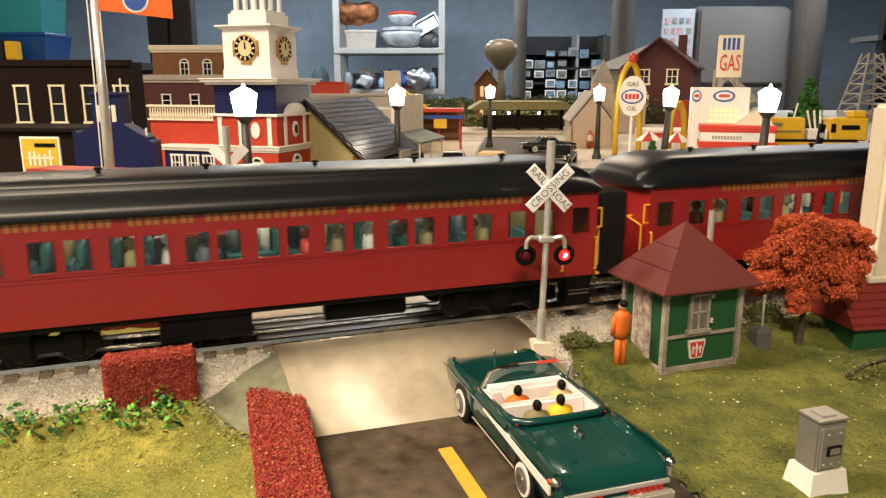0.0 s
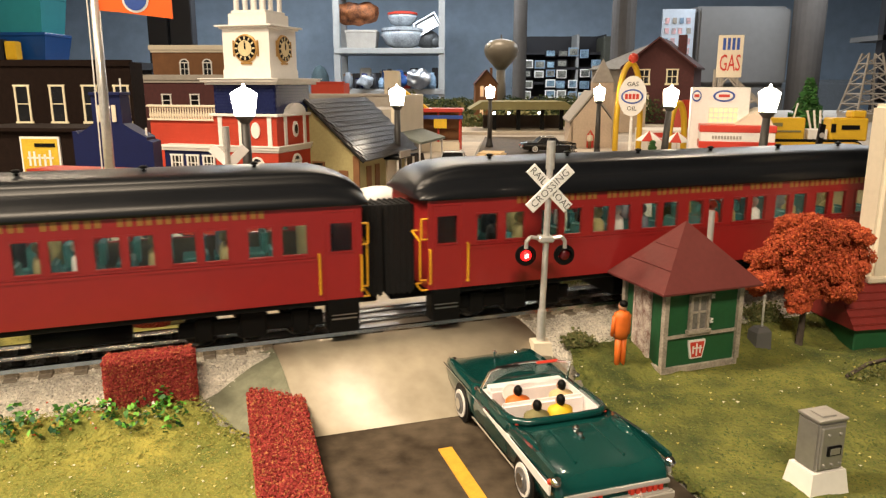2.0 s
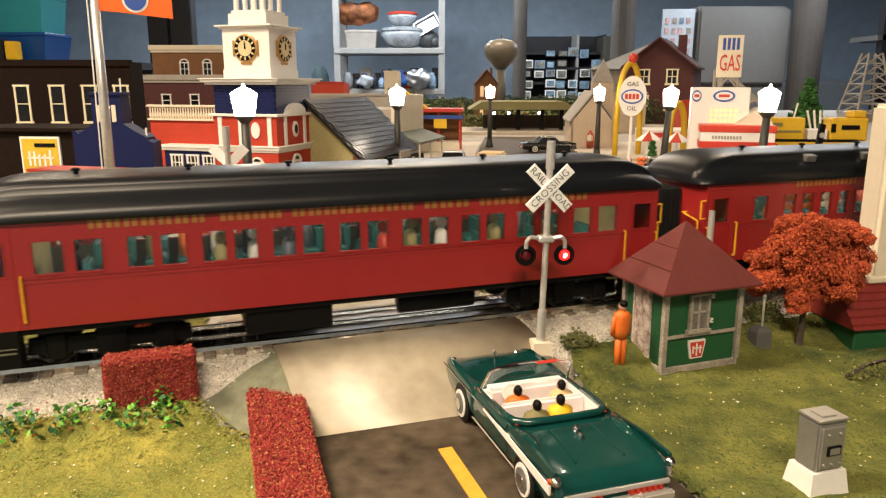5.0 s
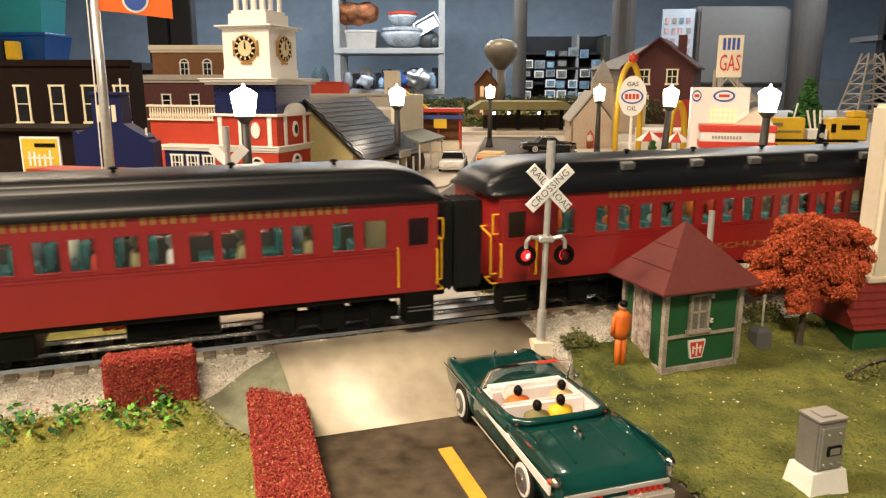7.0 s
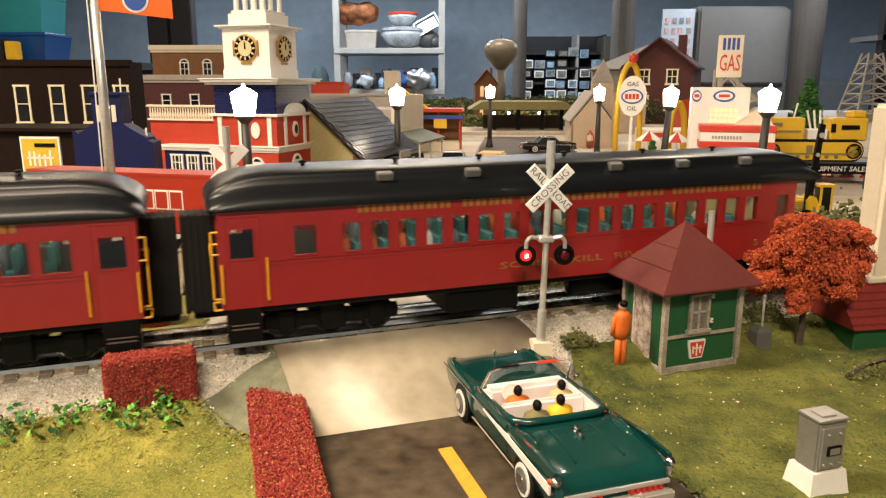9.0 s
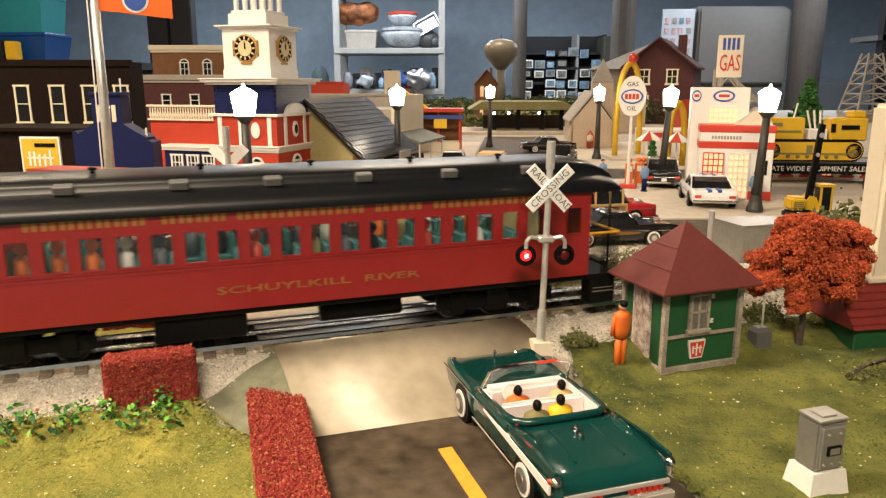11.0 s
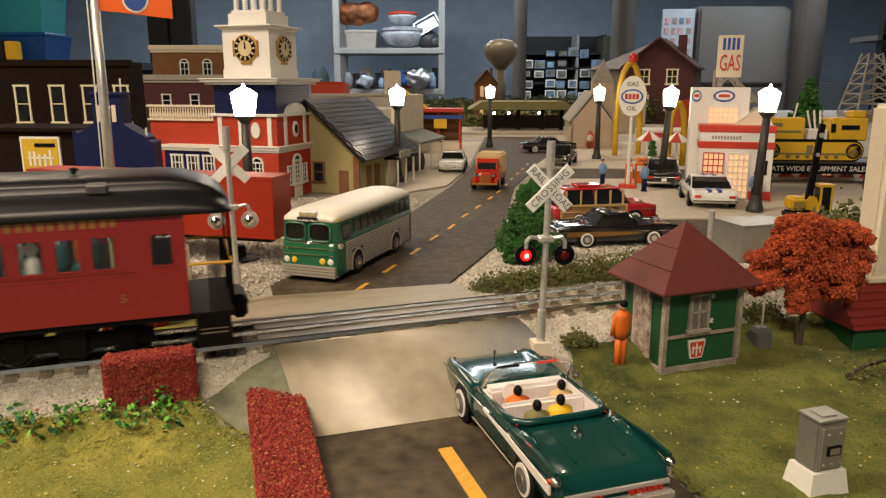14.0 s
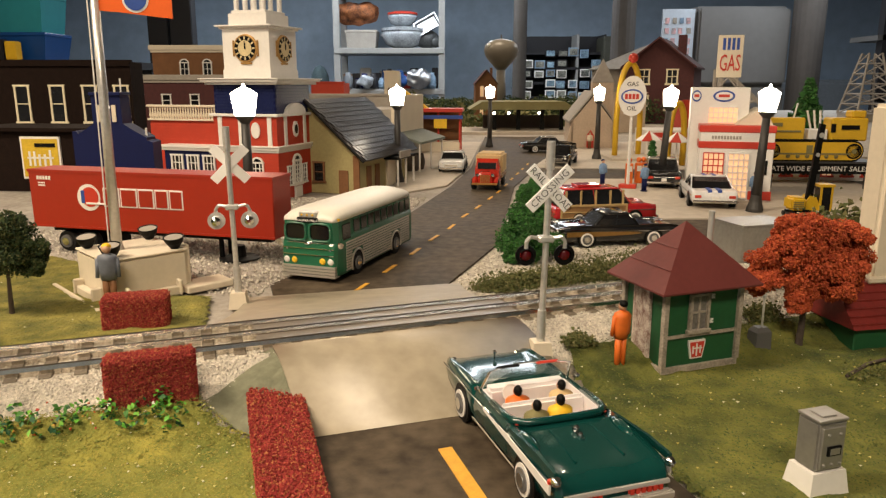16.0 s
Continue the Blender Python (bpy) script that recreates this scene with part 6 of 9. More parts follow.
def flagpole():
    c = thing("flagpole", "silver flagpole flying an orange flag with round emblem", "flagpole", pose(-0.2295, 0.5000, 0.0325))
    part("collar", lathe([(0.0050, -0.001), (0.0042, 0.003)], 16), M_SILVER, c)
    part("pole", tubes(((0, 0, -0.001), (0.0018, 0, 0.190), 0.0037, 0.0027), seg=20), M_SILVER, c, smooth=True)
    part("halyard", tubes(((-0.005, -0.001, 0.002), (-0.003, -0.001, 0.170), 0.0005), seg=5), M_WHITE, c)
    fl = part("flag", loft([[(x, -0.0006, z0), (x, 0.0002, z0), (x, 0.0002, z0 + 0.036), (x, -0.0006, z0 + 0.036)] for x, z0 in ((0.0000, 0.1605), (0.018, 0.1590), (0.036, 0.1568), (0.0520, 0.1550))]), M_FLAG, c, "plain orange flag")
    part("flag_emblem", tubes(((0.0285, -0.0009, 0.1675), (0.0285, 0.0, 0.1675), 0.0088), seg=28), M_WHITE, fl)
    part("emblem_centre", tubes(((0.0285, -0.0012, 0.1675), (0.0285, 0.0, 0.1675), 0.0074), seg=28), M_BLUE, fl)


flagpole()
figure(pose(-0.2180, 0.4590, 0.001, 0, 0, 10) @ Matrix.Diagonal((1.15, 1.15, 1.15, 1)), M_BLUEGREY, M_BROWN, M_SKIN, M_YSHIRT, "blond toy figurine in blue-grey coat raising a hand")
bl = [(-0.010, 0, 0.050, 0.016), (0.004, 0, 0.056, 0.016), (0.012, 0, 0.044, 0.014), (-0.012, 0, 0.038, 0.012), (0.0, -0.004, 0.044, 0.016), (0.018, 0, 0.034, 0.009), (0.022, 0, 0.042, 0.008)]
tree(pose(-0.277, 0.447, 0.001), "small dark green model tree by the monument", bl, 0.028, 0.0018, M_DARKLEAF, 26000, 0.0007, 8)
bl = [(0, 0, 0.016, 0.022), (0.003, 0, 0.028, 0.020), (0.004, 0, 0.040, 0.017), (0.006, 0, 0.050, 0.013), (0.007, 0, 0.060, 0.009), (0.008, 0, 0.068, 0.005), (-0.01, -0.004, 0.014, 0.014), (0.015, -0.004, 0.02, 0.014)]
tree(pose(0.067, 0.590, 0.001), "dense green bushy model evergreen at the roadside", bl, 0.012, 0.0022, M_GREEN_LEAF, 38000, 0.0008, 9)
for i, (sx, sy) in enumerate(((0.040, 0.505), (0.058, 0.515), (0.078, 0.520), (0.098, 0.528), (0.120, 0.535), (0.145, 0.545))):
    c = thing("shrub", "low dark green trackside shrub", "shrub", pose(sx, sy, 0.001), "shrubs")
    part("stalk", tubes(((0, 0, -0.001), (0, 0, 0.004), 0.001), seg=6), M_BARK, c)
    k = 0.7 + 0.12 * i
    scatter("foliage", 2500, lambda r, k=k: (r.gauss(0, 0.008), r.gauss(0, 0.004), abs(r.gauss(0, 0.006 * k))), 0.0008, M_OLIVE_LEAF, c, "", 40 + i)
# ---- the town ----
lot = [(0.10, 0.84), (0.20, 0.79), (0.62, 0.79), (0.62, 1.14), (0.16, 1.14)]
sheet("pavement_station", lot, -0.0006, 0.0016, M_LOT, "pale concrete filling station forecourt")
sheet("pavement_street", [(0.16, 1.30), (0.62, 1.24), (0.75, 1.9), (0.33, 1.9)], -0.0006, 0.0020, M_LOT, "pale concrete pavement beside the far street")
sheet("pavement_west", [(-0.06, 0.98), (0.006, 1.06), (0.045, 1.30), (0.10, 1.9), (-0.06, 1.9), (-0.10, 1.3)], -0.0006, 0.0018, M_LOT, "pale concrete pavement before the shops")
sheet("road_side", [(0.10, 0.70), (0.62, 0.66), (0.62, 0.785), (0.20, 0.785), (0.10, 0.835)], -0.0007, 0.0012, M_ASPHALT, "dark side road before the filling station")
sheet("road_cross", [(0.14, 1.145), (0.62, 1.145), (0.62, 1.235), (0.16, 1.295)], -0.0007, 0.0011, M_ASPHALT, "dark cross street behind the filling station")


def street_lamp(x, y, h=0.1455, lean=0.0):
    c = thing("street_lamp", "dark street lamp post with glowing white lantern", "street lamp", pose(x, y, 0.001, 0, lean, 0), "street lamps")
    part("foot", lathe([(0.0095, 0), (0.0095, 0.004), (0.0070, 0.012), (0.0058, 0.020)], 16), M_DARKMETAL, c)
    part("post", tubes(((0, 0, 0.018), (0, 0, h - 0.036), 0.0056, 0.0042), seg=14), M_DARKMETAL, c, smooth=True)
    part("holder", lathe([(0.0042, h - 0.038), (0.0085, h - 0.033), (0.0090, h - 0.031)], 12), M_DARKMETAL, c)
    part("lantern", lathe([(0.0095, h - 0.031), (0.0128, h - 0.0095), (0.0070, h - 0.0055), (0.0022, h - 0.0035), (0.0010, h)], 6, pose(0, 0, 0, 0, 0, 15)), M_GLOBE, c, "glowing six-sided lantern")


for x, y, ln in ((-0.193, 0.72, 0), (-0.068, 1.10, 0), (0.111, 1.75, 0), (0.305, 1.45, 0), (0.318, 1.06, 3), (0.3620, 0.8350, 2)):
    street_lamp(x, y, lean=ln)


def wall_window(parent, m, w, h, trim=M_TRIM, pane=M_DGLASS, bars=(1, 1), sill=0.002, arch=False):
    """A framed window standing on the wall plane local y = 0, facing -y; origin at bottom middle."""
    t = w * 0.13
    bm = B((-w / 2, -w / 2 + t, -0.0022, 0.0006, 0, h), (w / 2 - t, w / 2, -0.0022, 0.0006, 0, h), (-w / 2 - t * 0.6, w / 2 + t * 0.6, -0.0030, 0.0006, -t, t * 0.3), (-w / 2 - t * 0.3, w / 2 + t * 0.3, -0.0026, 0.0006, h - t * 0.4, h + t * 0.5))
    if arch:
        pts = [(w / 2 * math.cos(a), h + w * 0.42 * math.sin(a)) for a in [i * math.pi / 8 for i in range(9)]]
        inn = [(w / 2 * 0.70 * math.cos(a), h + w * 0.42 * 0.70 * math.sin(a)) for a in [i * math.pi / 8 for i in range(9)]]
        for (a, b), (c, d) in zip(zip(pts, pts[1:]), zip(inn, inn[1:])):
            vs = [bm.verts.new((p[0], y, p[1])) for y in (-0.0024, 0.0006) for p in (a, b, d, c)]
            for f in ((0, 1, 2, 3), (7, 6, 5, 4), (0, 4, 5, 1), (1, 5, 6, 2), (2, 6, 7, 3), (3, 7, 4, 0)):
                bm.faces.new([vs[i] for i in f])
    win = part("window", moved(bm, m), trim, parent)
    bx = []
    for i in range(bars[0]):
        x = -w / 2 + w * (i + 1) / (bars[0] + 1)
        bx.append((x - t * 0.25, x + t * 0.25, -0.0016, 0.0004, 0, h))
    for i in range(bars[1]):
        z = h * (i + 1) / (bars[1] + 1)
        bx.append((-w / 2, w / 2, -0.0016, 0.0004, z - t * 0.25, z + t * 0.25))
    if bx:
        part("muntin", moved(B(*bx), m), trim, win)
    top = prism([(-w / 2 + t, 0), (w / 2 - t, 0), (w / 2 - t, h)] + ([(w * 0.35 * math.cos(a), h + w * 0.30 * math.sin(a)) for a in [i * math.pi / 6 for i in range(1, 6)]] if arch else []) + [(-w / 2 + t, h)], -0.0008, 0.0004)
    part("pane", moved(top, m), pane, win)
    return win


def brick_courses(parent, m, w, z0, z1, material, pitch=0.0042):
    """Thin raised courses along a wall."""
    bm = bmesh.new()
    z = z0
    while z < z1 - pitch * 0.5:
        add_box(bm, 0, w, -0.0004, 0.0004, z, z + pitch * 0.78)
        z += pitch
    tagged(part("brickwork", moved(bm, m), material, parent), kind="stuff")


def courthouse():
    c = thing("courthouse", "orange brick courthouse with navy band and white clock tower", "building", pose(-0.2080, 0.922, 0, 0, 0, -18))
    W2 = 0.092
    part("tower_base", B((-W2, 0, 0, W2, 0, 0.107)), M_BRICKRED, c, "orange-red brick tower base")
    brick_courses(c, pose(-W2, 0, 0), W2, 0.002, 0.063, M_BRICKRED)
    brick_courses(c, pose(0, 0, 0, 0, 0, 90), W2, 0.002, 0.063, M_BRICKRED)
    brick_courses(c, pose(-W2, 0, 0), W2, 0.072, 0.104, M_BRICKRED)
    o = 0.004
    part("cornice", B((-W2 - o, o, -o, W2 + o, 0.0640, 0.0675), (-W2 - o * 0.5, o * 0.5, -o * 0.5, W2 + o * 0.5, 0.0610, 0.0640), (-W2 - o * 1.4, o * 1.4, -o * 1.4, W2 + o * 1.4, 0.0675, 0.0695), bevel=0.0004), M_WHITE, c, "white moulded cornice")
    part("upper_cornice", B((-W2 - o, o, -o, W2 + o, 0.1060, 0.1095), bevel=0.0006), M_WHITE, c)
    for x in (-W2 + 0.010, -0.052, -0.010):
        part("pilaster", B((x - 0.003, x + 0.003, -0.0018, 0.001, 0.0695, 0.106), bevel=0.0003), M_WHITE, c)
    for y in (0.020, 0.070):
        part("pilaster", B((-0.001, 0.0018, y - 0.003, y + 0.003, 0.0695, 0.106), bevel=0.0003), M_WHITE, c)
    side = pose(0, 0, 0, 0, 0, 90)
    part("pediment", moved(prism([(0.024, 0.1095)] + [(0.045 + 0.024 * math.cos(a), 0.1095 + 0.013 * math.sin(a)) for a in [math.pi - i * math.pi / 10 for i in range(11)]] + [(0.066, 0.1095)], -0.004, 0.002), side), M_WHITE, c, "rounded white pediment")
    part("oval_window", moved(tubes(((0, -0.002, 0), (0, 0.001, 0), 0.0075), seg=20), side @ pose(0.045, 0, 0.089) @ Matrix.Diagonal((0.85, 1, 1.35, 1))), M_WHITE, c, "white oval window frame")
    part("oval_pane", moved(tubes(((0, -0.0024, 0), (0, 0.001, 0), 0.0045), seg=16), side @ pose(0.045, 0, 0.089) @ Matrix.Diagonal((0.85, 1, 1.35, 1))), M_DGLASS, c)
    part("oval_window", moved(tubes(((0, -0.002, 0), (0, 0.001, 0), 0.0075), seg=20), pose(-0.030, 0, 0.089) @ Matrix.Diagonal((0.85, 1, 1.35, 1))), M_WHITE, c, "white oval window frame")
    wall_window(c, side @ pose(0.045, 0, 0.018), 0.022, 0.030, M_WHITE, M_DGLASS, (3, 4), arch=True)
    for y in (0.026, 0.064):
        wall_window(c, side @ pose(y, 0, 0.018), 0.013, 0.024, M_WHITE, M_DGLASS, (1, 3))
    part("door_surround", moved(B((0.036, 0.054, -0.003, 0.001, 0, 0.014)), side), M_WHITE, c)
    for x in (-0.070, -0.030):
        wall_window(c, pose(x, 0, 0.018), 0.018, 0.030, M_WHITE, M_DGLASS, (2, 3), arch=True)
    # navy band
    part("navy_band", B((-W2 + 0.002, -0.002, 0.002, W2 - 0.002, 0.1095, 0.1455)), M_NAVY, c, "dark navy shingled band")
    bm = bmesh.new()
    for r in range(9):
        for k in range(19):
            a = -W2 + 0.003 + (k + 0.5 * (r % 2)) * 0.0046
            if a < -0.006:
                add_box(bm, a, a + 0.0040, 0.0012, 0.0022, 0.1105 + r * 0.0038, 0.1138 + r * 0.0038)
            b = 0.003 + (k + 0.5 * (r % 2)) * 0.0046
            if b < W2 - 0.006:
                add_box(bm, -0.0022, -0.0012, b, b + 0.0040, 0.1105 + r * 0.0038, 0.1138 + r * 0.0038)
    tagged(part("shingles", bm, mat("navy_shingle", (0.007, 0.014, 0.080), 0.4, vary=0.1, scale=60), c), kind="stuff")
    part("ledge", B((-W2 - 0.010, 0.010, -0.010, W2 + 0.010, 0.1490, 0.1520), (-W2 - 0.006, 0.006, -0.006, W2 + 0.006, 0.1455, 0.1490), (-W2 - 0.012, 0.012, -0.012, W2 + 0.012, 0.1520, 0.1535), bevel=0.0004), M_WHITE, c, "white moulded ledge")
    # clock cube
    x0, x1, y0, y1 = -0.0795, -0.0125, 0.0125, 0.0795
    part("clock_storey", B((x0, x1, y0, y1, 0.1535, 0.2150)), M_WHITE, c, "white clock storey")
    part("clock_plinth", B((x0 - 0.001, x1 + 0.001, y0 - 0.001, y1 + 0.001, 0.1535, 0.1640)), M_WHITE, c)
    part("clock_cornice", B((x0 - 0.007, x1 + 0.007, y0 - 0.007, y1 + 0.007, 0.2165, 0.2185), (x0 - 0.003, x1 + 0.003, y0 - 0.003, y1 + 0.003, 0.2140, 0.2165), bevel=0.0003), M_WHITE, c)
    part("belfry_base", B((x0 + 0.006, x1 - 0.006, y0 + 0.006, y1 - 0.006, 0.2185, 0.2330), (x0 + 0.009, x1 - 0.009, y0 + 0.009, y1 - 0.009, 0.2330, 0.2370), bevel=0.0005), M_WHITE, c)
    for x in (x0 + 0.014, x0 + 0.027, x1 - 0.027, x1 - 0.014):
        for y in (y0 + 0.014, y1 - 0.014):
            part("belfry_column", tubes(((x, y, 0.237), (x, y, 0.300), 0.0032), seg=12), M_WHITE, c)
    part("belfry_roof", B((x0 + 0.006, x1 - 0.006, y0 + 0.006, y1 - 0.006, 0.300, 0.306)), M_WHITE, c)
    m_gold = mat("gold_clock_rim", (0.45, 0.26, 0.08), 0.4, 0.3)
    m_face = mat("cream_clock_dial", (0.66, 0.54, 0.30), 0.5)
    for m in (pose((x0 + x1) / 2, y0, 0.1900), pose(x1, (y0 + y1) / 2, 0.1900, 0, 0, 90)):
        k = part("clock", moved(lathe([(0.0175, 0), (0.0170, 0.002), (0.0160, 0.0025)], 32, pose(0, 0, 0, 90, 0, 0)), m), m_gold, c, "round clock with gold rim")
        part("ornament", moved(B((-0.0185, -0.0165, -0.002, 0, -0.010, 0.010), (0.0165, 0.0185, -0.002, 0, -0.010, 0.010), (-0.008, 0.008, -0.002, 0, -0.0195, -0.0170), bevel=0.0006), m), m_gold, k)
        part("chapter_ring", moved(tubes(((0, -0.0020, 0), (0, -0.0028, 0), 0.0150), seg=32), m), M_BLACK, k)
        part("dial", moved(tubes(((0, -0.0026, 0), (0, -0.0031, 0), 0.0098), seg=28), m), m_face, k)
        for i in range(12):
            part("hour_mark", moved(B((-0.0010, 0.0010, -0.0032, -0.0026, 0.0106, 0.0144)), m @ pose(0, 0, 0, 0, i * 30, 0)), m_face, k)
        part("clock_pointers", moved(B((-0.0005, 0.0005, -0.0036, -0.0030, -0.001, 0.0085), (0.0001, 0.0014, -0.0038, -0.0031, -0.001, 0.0060)), m), M_BLACK, k)
    # wing with balustrade and low navy front
    a0, a1 = -0.215, -W2
    part("wing", B((a0, a1, 0.030, 0.110, 0, 0.098)), M_BRICKRED, c, "orange-red brick wing")
    brick_courses(c, pose(a0, 0.030, 0), a1 - a0, 0.066, 0.097, M_BRICKRED)
    part("balustrade_rail", B((a0 - 0.002, a1, 0.026, 0.032, 0.1160, 0.1190), (a0 - 0.002, a1, 0.026, 0.032, 0.0980, 0.1005), bevel=0.0005), M_CREAMW, c)
    me = None
    for i in range(30):
        x = a0 + 0.002 + i * 0.0041
        if me is None:
            ob = part("baluster", lathe([(0.0010, 0.1000), (0.0018, 0.1050), (0.0009, 0.1110), (0.0014, 0.1165)], 8), M_CREAMW, c)
            me = ob.data
            ob.matrix_basis = pose(x, 0.029, 0)
        else:
            share("baluster", me, c, pose(x, 0.029, 0))
    b0 = -0.178
    part("porch", B((b0, a1, 0.008, 0.034, 0, 0.0600)), M_NAVY, c, "dark navy porch wall")
    part("porch_cornice", B((b0 - 0.006, a1, 0.002, 0.034, 0.0640, 0.0672), (b0 - 0.003, a1, 0.005, 0.034, 0.0600, 0.0640), bevel=0.0004), M_WHITE, c)
    me = None
    for i in range(28):
        x = b0 + i * 0.0031
        if me is None:
            ob = part("dentil", B((0, 0.0016, 0.0030, 0.0052, 0.0605, 0.0638)), M_WHITE, c)
            me = ob.data
            ob.matrix_basis = pose(x, 0, 0)
        else:
            share("dentil", me, c, pose(x, 0, 0))
    for x in (-0.158, -0.133, -0.108):
        wall_window(c, pose(x, 0.008, 0.034), 0.019, 0.020, M_WHITE, M_DGLASS, (2, 1))
    return c


courthouse()


def gabled_front():
    c = thing("gabled_facade", "dark navy gabled building with slotted chimney block", "building", pose(-0.3600, 0.800, 0, 0, 0, 4))
    p = [(-0.042, 0), (0.042, 0), (0.042, 0.084), (0.036, 0.086), (0.036, 0.089), (0.024, 0.096), (0.012, 0.104), (0.011, 0.136), (-0.0190, 0.136), (-0.0190, 0.104), (-0.028, 0.098), (-0.036, 0.093), (-0.038, 0.096), (-0.042, 0.096)]
    part("wall", prism(p, 0, 0.030), M_NAVY, c, "plain navy gable wall")
    part("coping", B((-0.0205, 0.0125, -0.002, 0.032, 0.134, 0.1375), bevel=0.0005), M_NAVY, c)
    for x in (-0.012, 0.004):
        part("slot", B((x - 0.0022, x + 0.0022, -0.0012, 0.001, 0.1060, 0.1240)), M_CREAMW, c)
    part("finial", tubes(((0.0330, 0.01, 0.089), (0.0330, 0.01, 0.099), 0.0012), seg=8), M_WHITE, c)
    part("finial", tubes(((0.008, 0.015, 0.137), (0.008, 0.015, 0.152), 0.0009), seg=8), M_WHITE, c)


gabled_front()


def brick_block(name, label, x0, x1, y, depth, h, material, windows, trim, rot=0, cornice=None, arch=False, win=(0.022, 0.045)):
    c = thing(name, label, "building", pose(x0, y, 0, 0, 0, rot), "town buildings")
    w = x1 - x0
    part("wall", B((0, w, 0, depth, 0, h)), material, c)
    if cornice:
        part("cornice", B((-0.006, w + 0.006, -0.007, depth, h - 0.012, h), (-0.003, w + 0.003, -0.004, depth, h - 0.018, h - 0.012), bevel=0.0006), cornice, c)
    else:
        part("parapet", B((-0.003, w + 0.003, -0.003, 0.004, h, h + 0.004)), material, c)
    for x, z in windows:
        wall_window(c, pose(x - x0, 0, z), win[0], win[1], trim, M_DGLASS, (0 if not arch else 1, 1), arch=arch)
    return c


c = brick_block("brick_building", "dark brown brick block with cream sash windows", -0.80, -0.522, 1.25, 0.05, 0.182, M_BRICKDK, [(-0.707, 0.084), (-0.648, 0.084), (-0.593, 0.084), (-0.540, 0.084)], M_TRIM, 0, win=(0.026, 0.060))
part("side_wall_cap", B((0, 0.278, -0.004, 0, 0.176, 0.182)), M_BRICKDK, c)
c = thing("storefront", "dark brown low shop with yellow painted wall sign", "building", pose(-0.66, 1.02, 0, 0, 0, -6), "town buildings")
part("wall", B((0, 0.175, 0, 0.10, 0, 0.083)), M_BRICKDK, c)
part("roof_slab", B((-0.01, 0.185, -0.008, 0.11, 0.083, 0.088), bevel=0.0006), M_BRICKDK, c)
sg = part("wall_sign", B((0.078, 0.136, -0.003, 0.001, 0.018, 0.076), bevel=0.0003), M_WHITE, c, "yellow sign with white script bars")
part("sign_field", B((0.081, 0.133, -0.0038, 0, 0.021, 0.073)), mat("mustard_sign_paint", (0.62, 0.42, 0.03), 0.5), sg)
part("script_bars", B((0.090, 0.093, -0.0046, -0.003, 0.036, 0.056), (0.097, 0.100, -0.0046, -0.003, 0.036, 0.056), (0.104, 0.107, -0.0046, -0.003, 0.036, 0.052), (0.112, 0.115, -0.0046, -0.003, 0.030, 0.052), (0.120, 0.123, -0.0046, -0.003, 0.036, 0.058), (0.088, 0.126, -0.0046, -0.003, 0.046, 0.0485)), M_WHITE, sg)
part("small_bars", B((0.100, 0.130, -0.0046, -0.003, 0.062, 0.067)), M_BLACK, sg)
brick_block("brown_building", "tan brown building with arched white windows and cream cornice", -0.735, -0.46, 1.9, 0.25, 0.243, M_BROWN, [(-0.655, 0.170), (-0.597, 0.170), (-0.538, 0.170), (-0.480, 0.170)], M_WHITE, 0, M_CREAMW, True, (0.024, 0.030))
brick_block("maroon_building", "dark maroon building with grey cornice and white windows", -0.720, -0.44, 1.7, 0.18, 0.168, M_MAROONB, [(-0.694, 0.098), (-0.6325, 0.098), (-0.568, 0.098), (-0.505, 0.098)], M_WHITE, 0, M_GREYB, False, (0.022, 0.026))


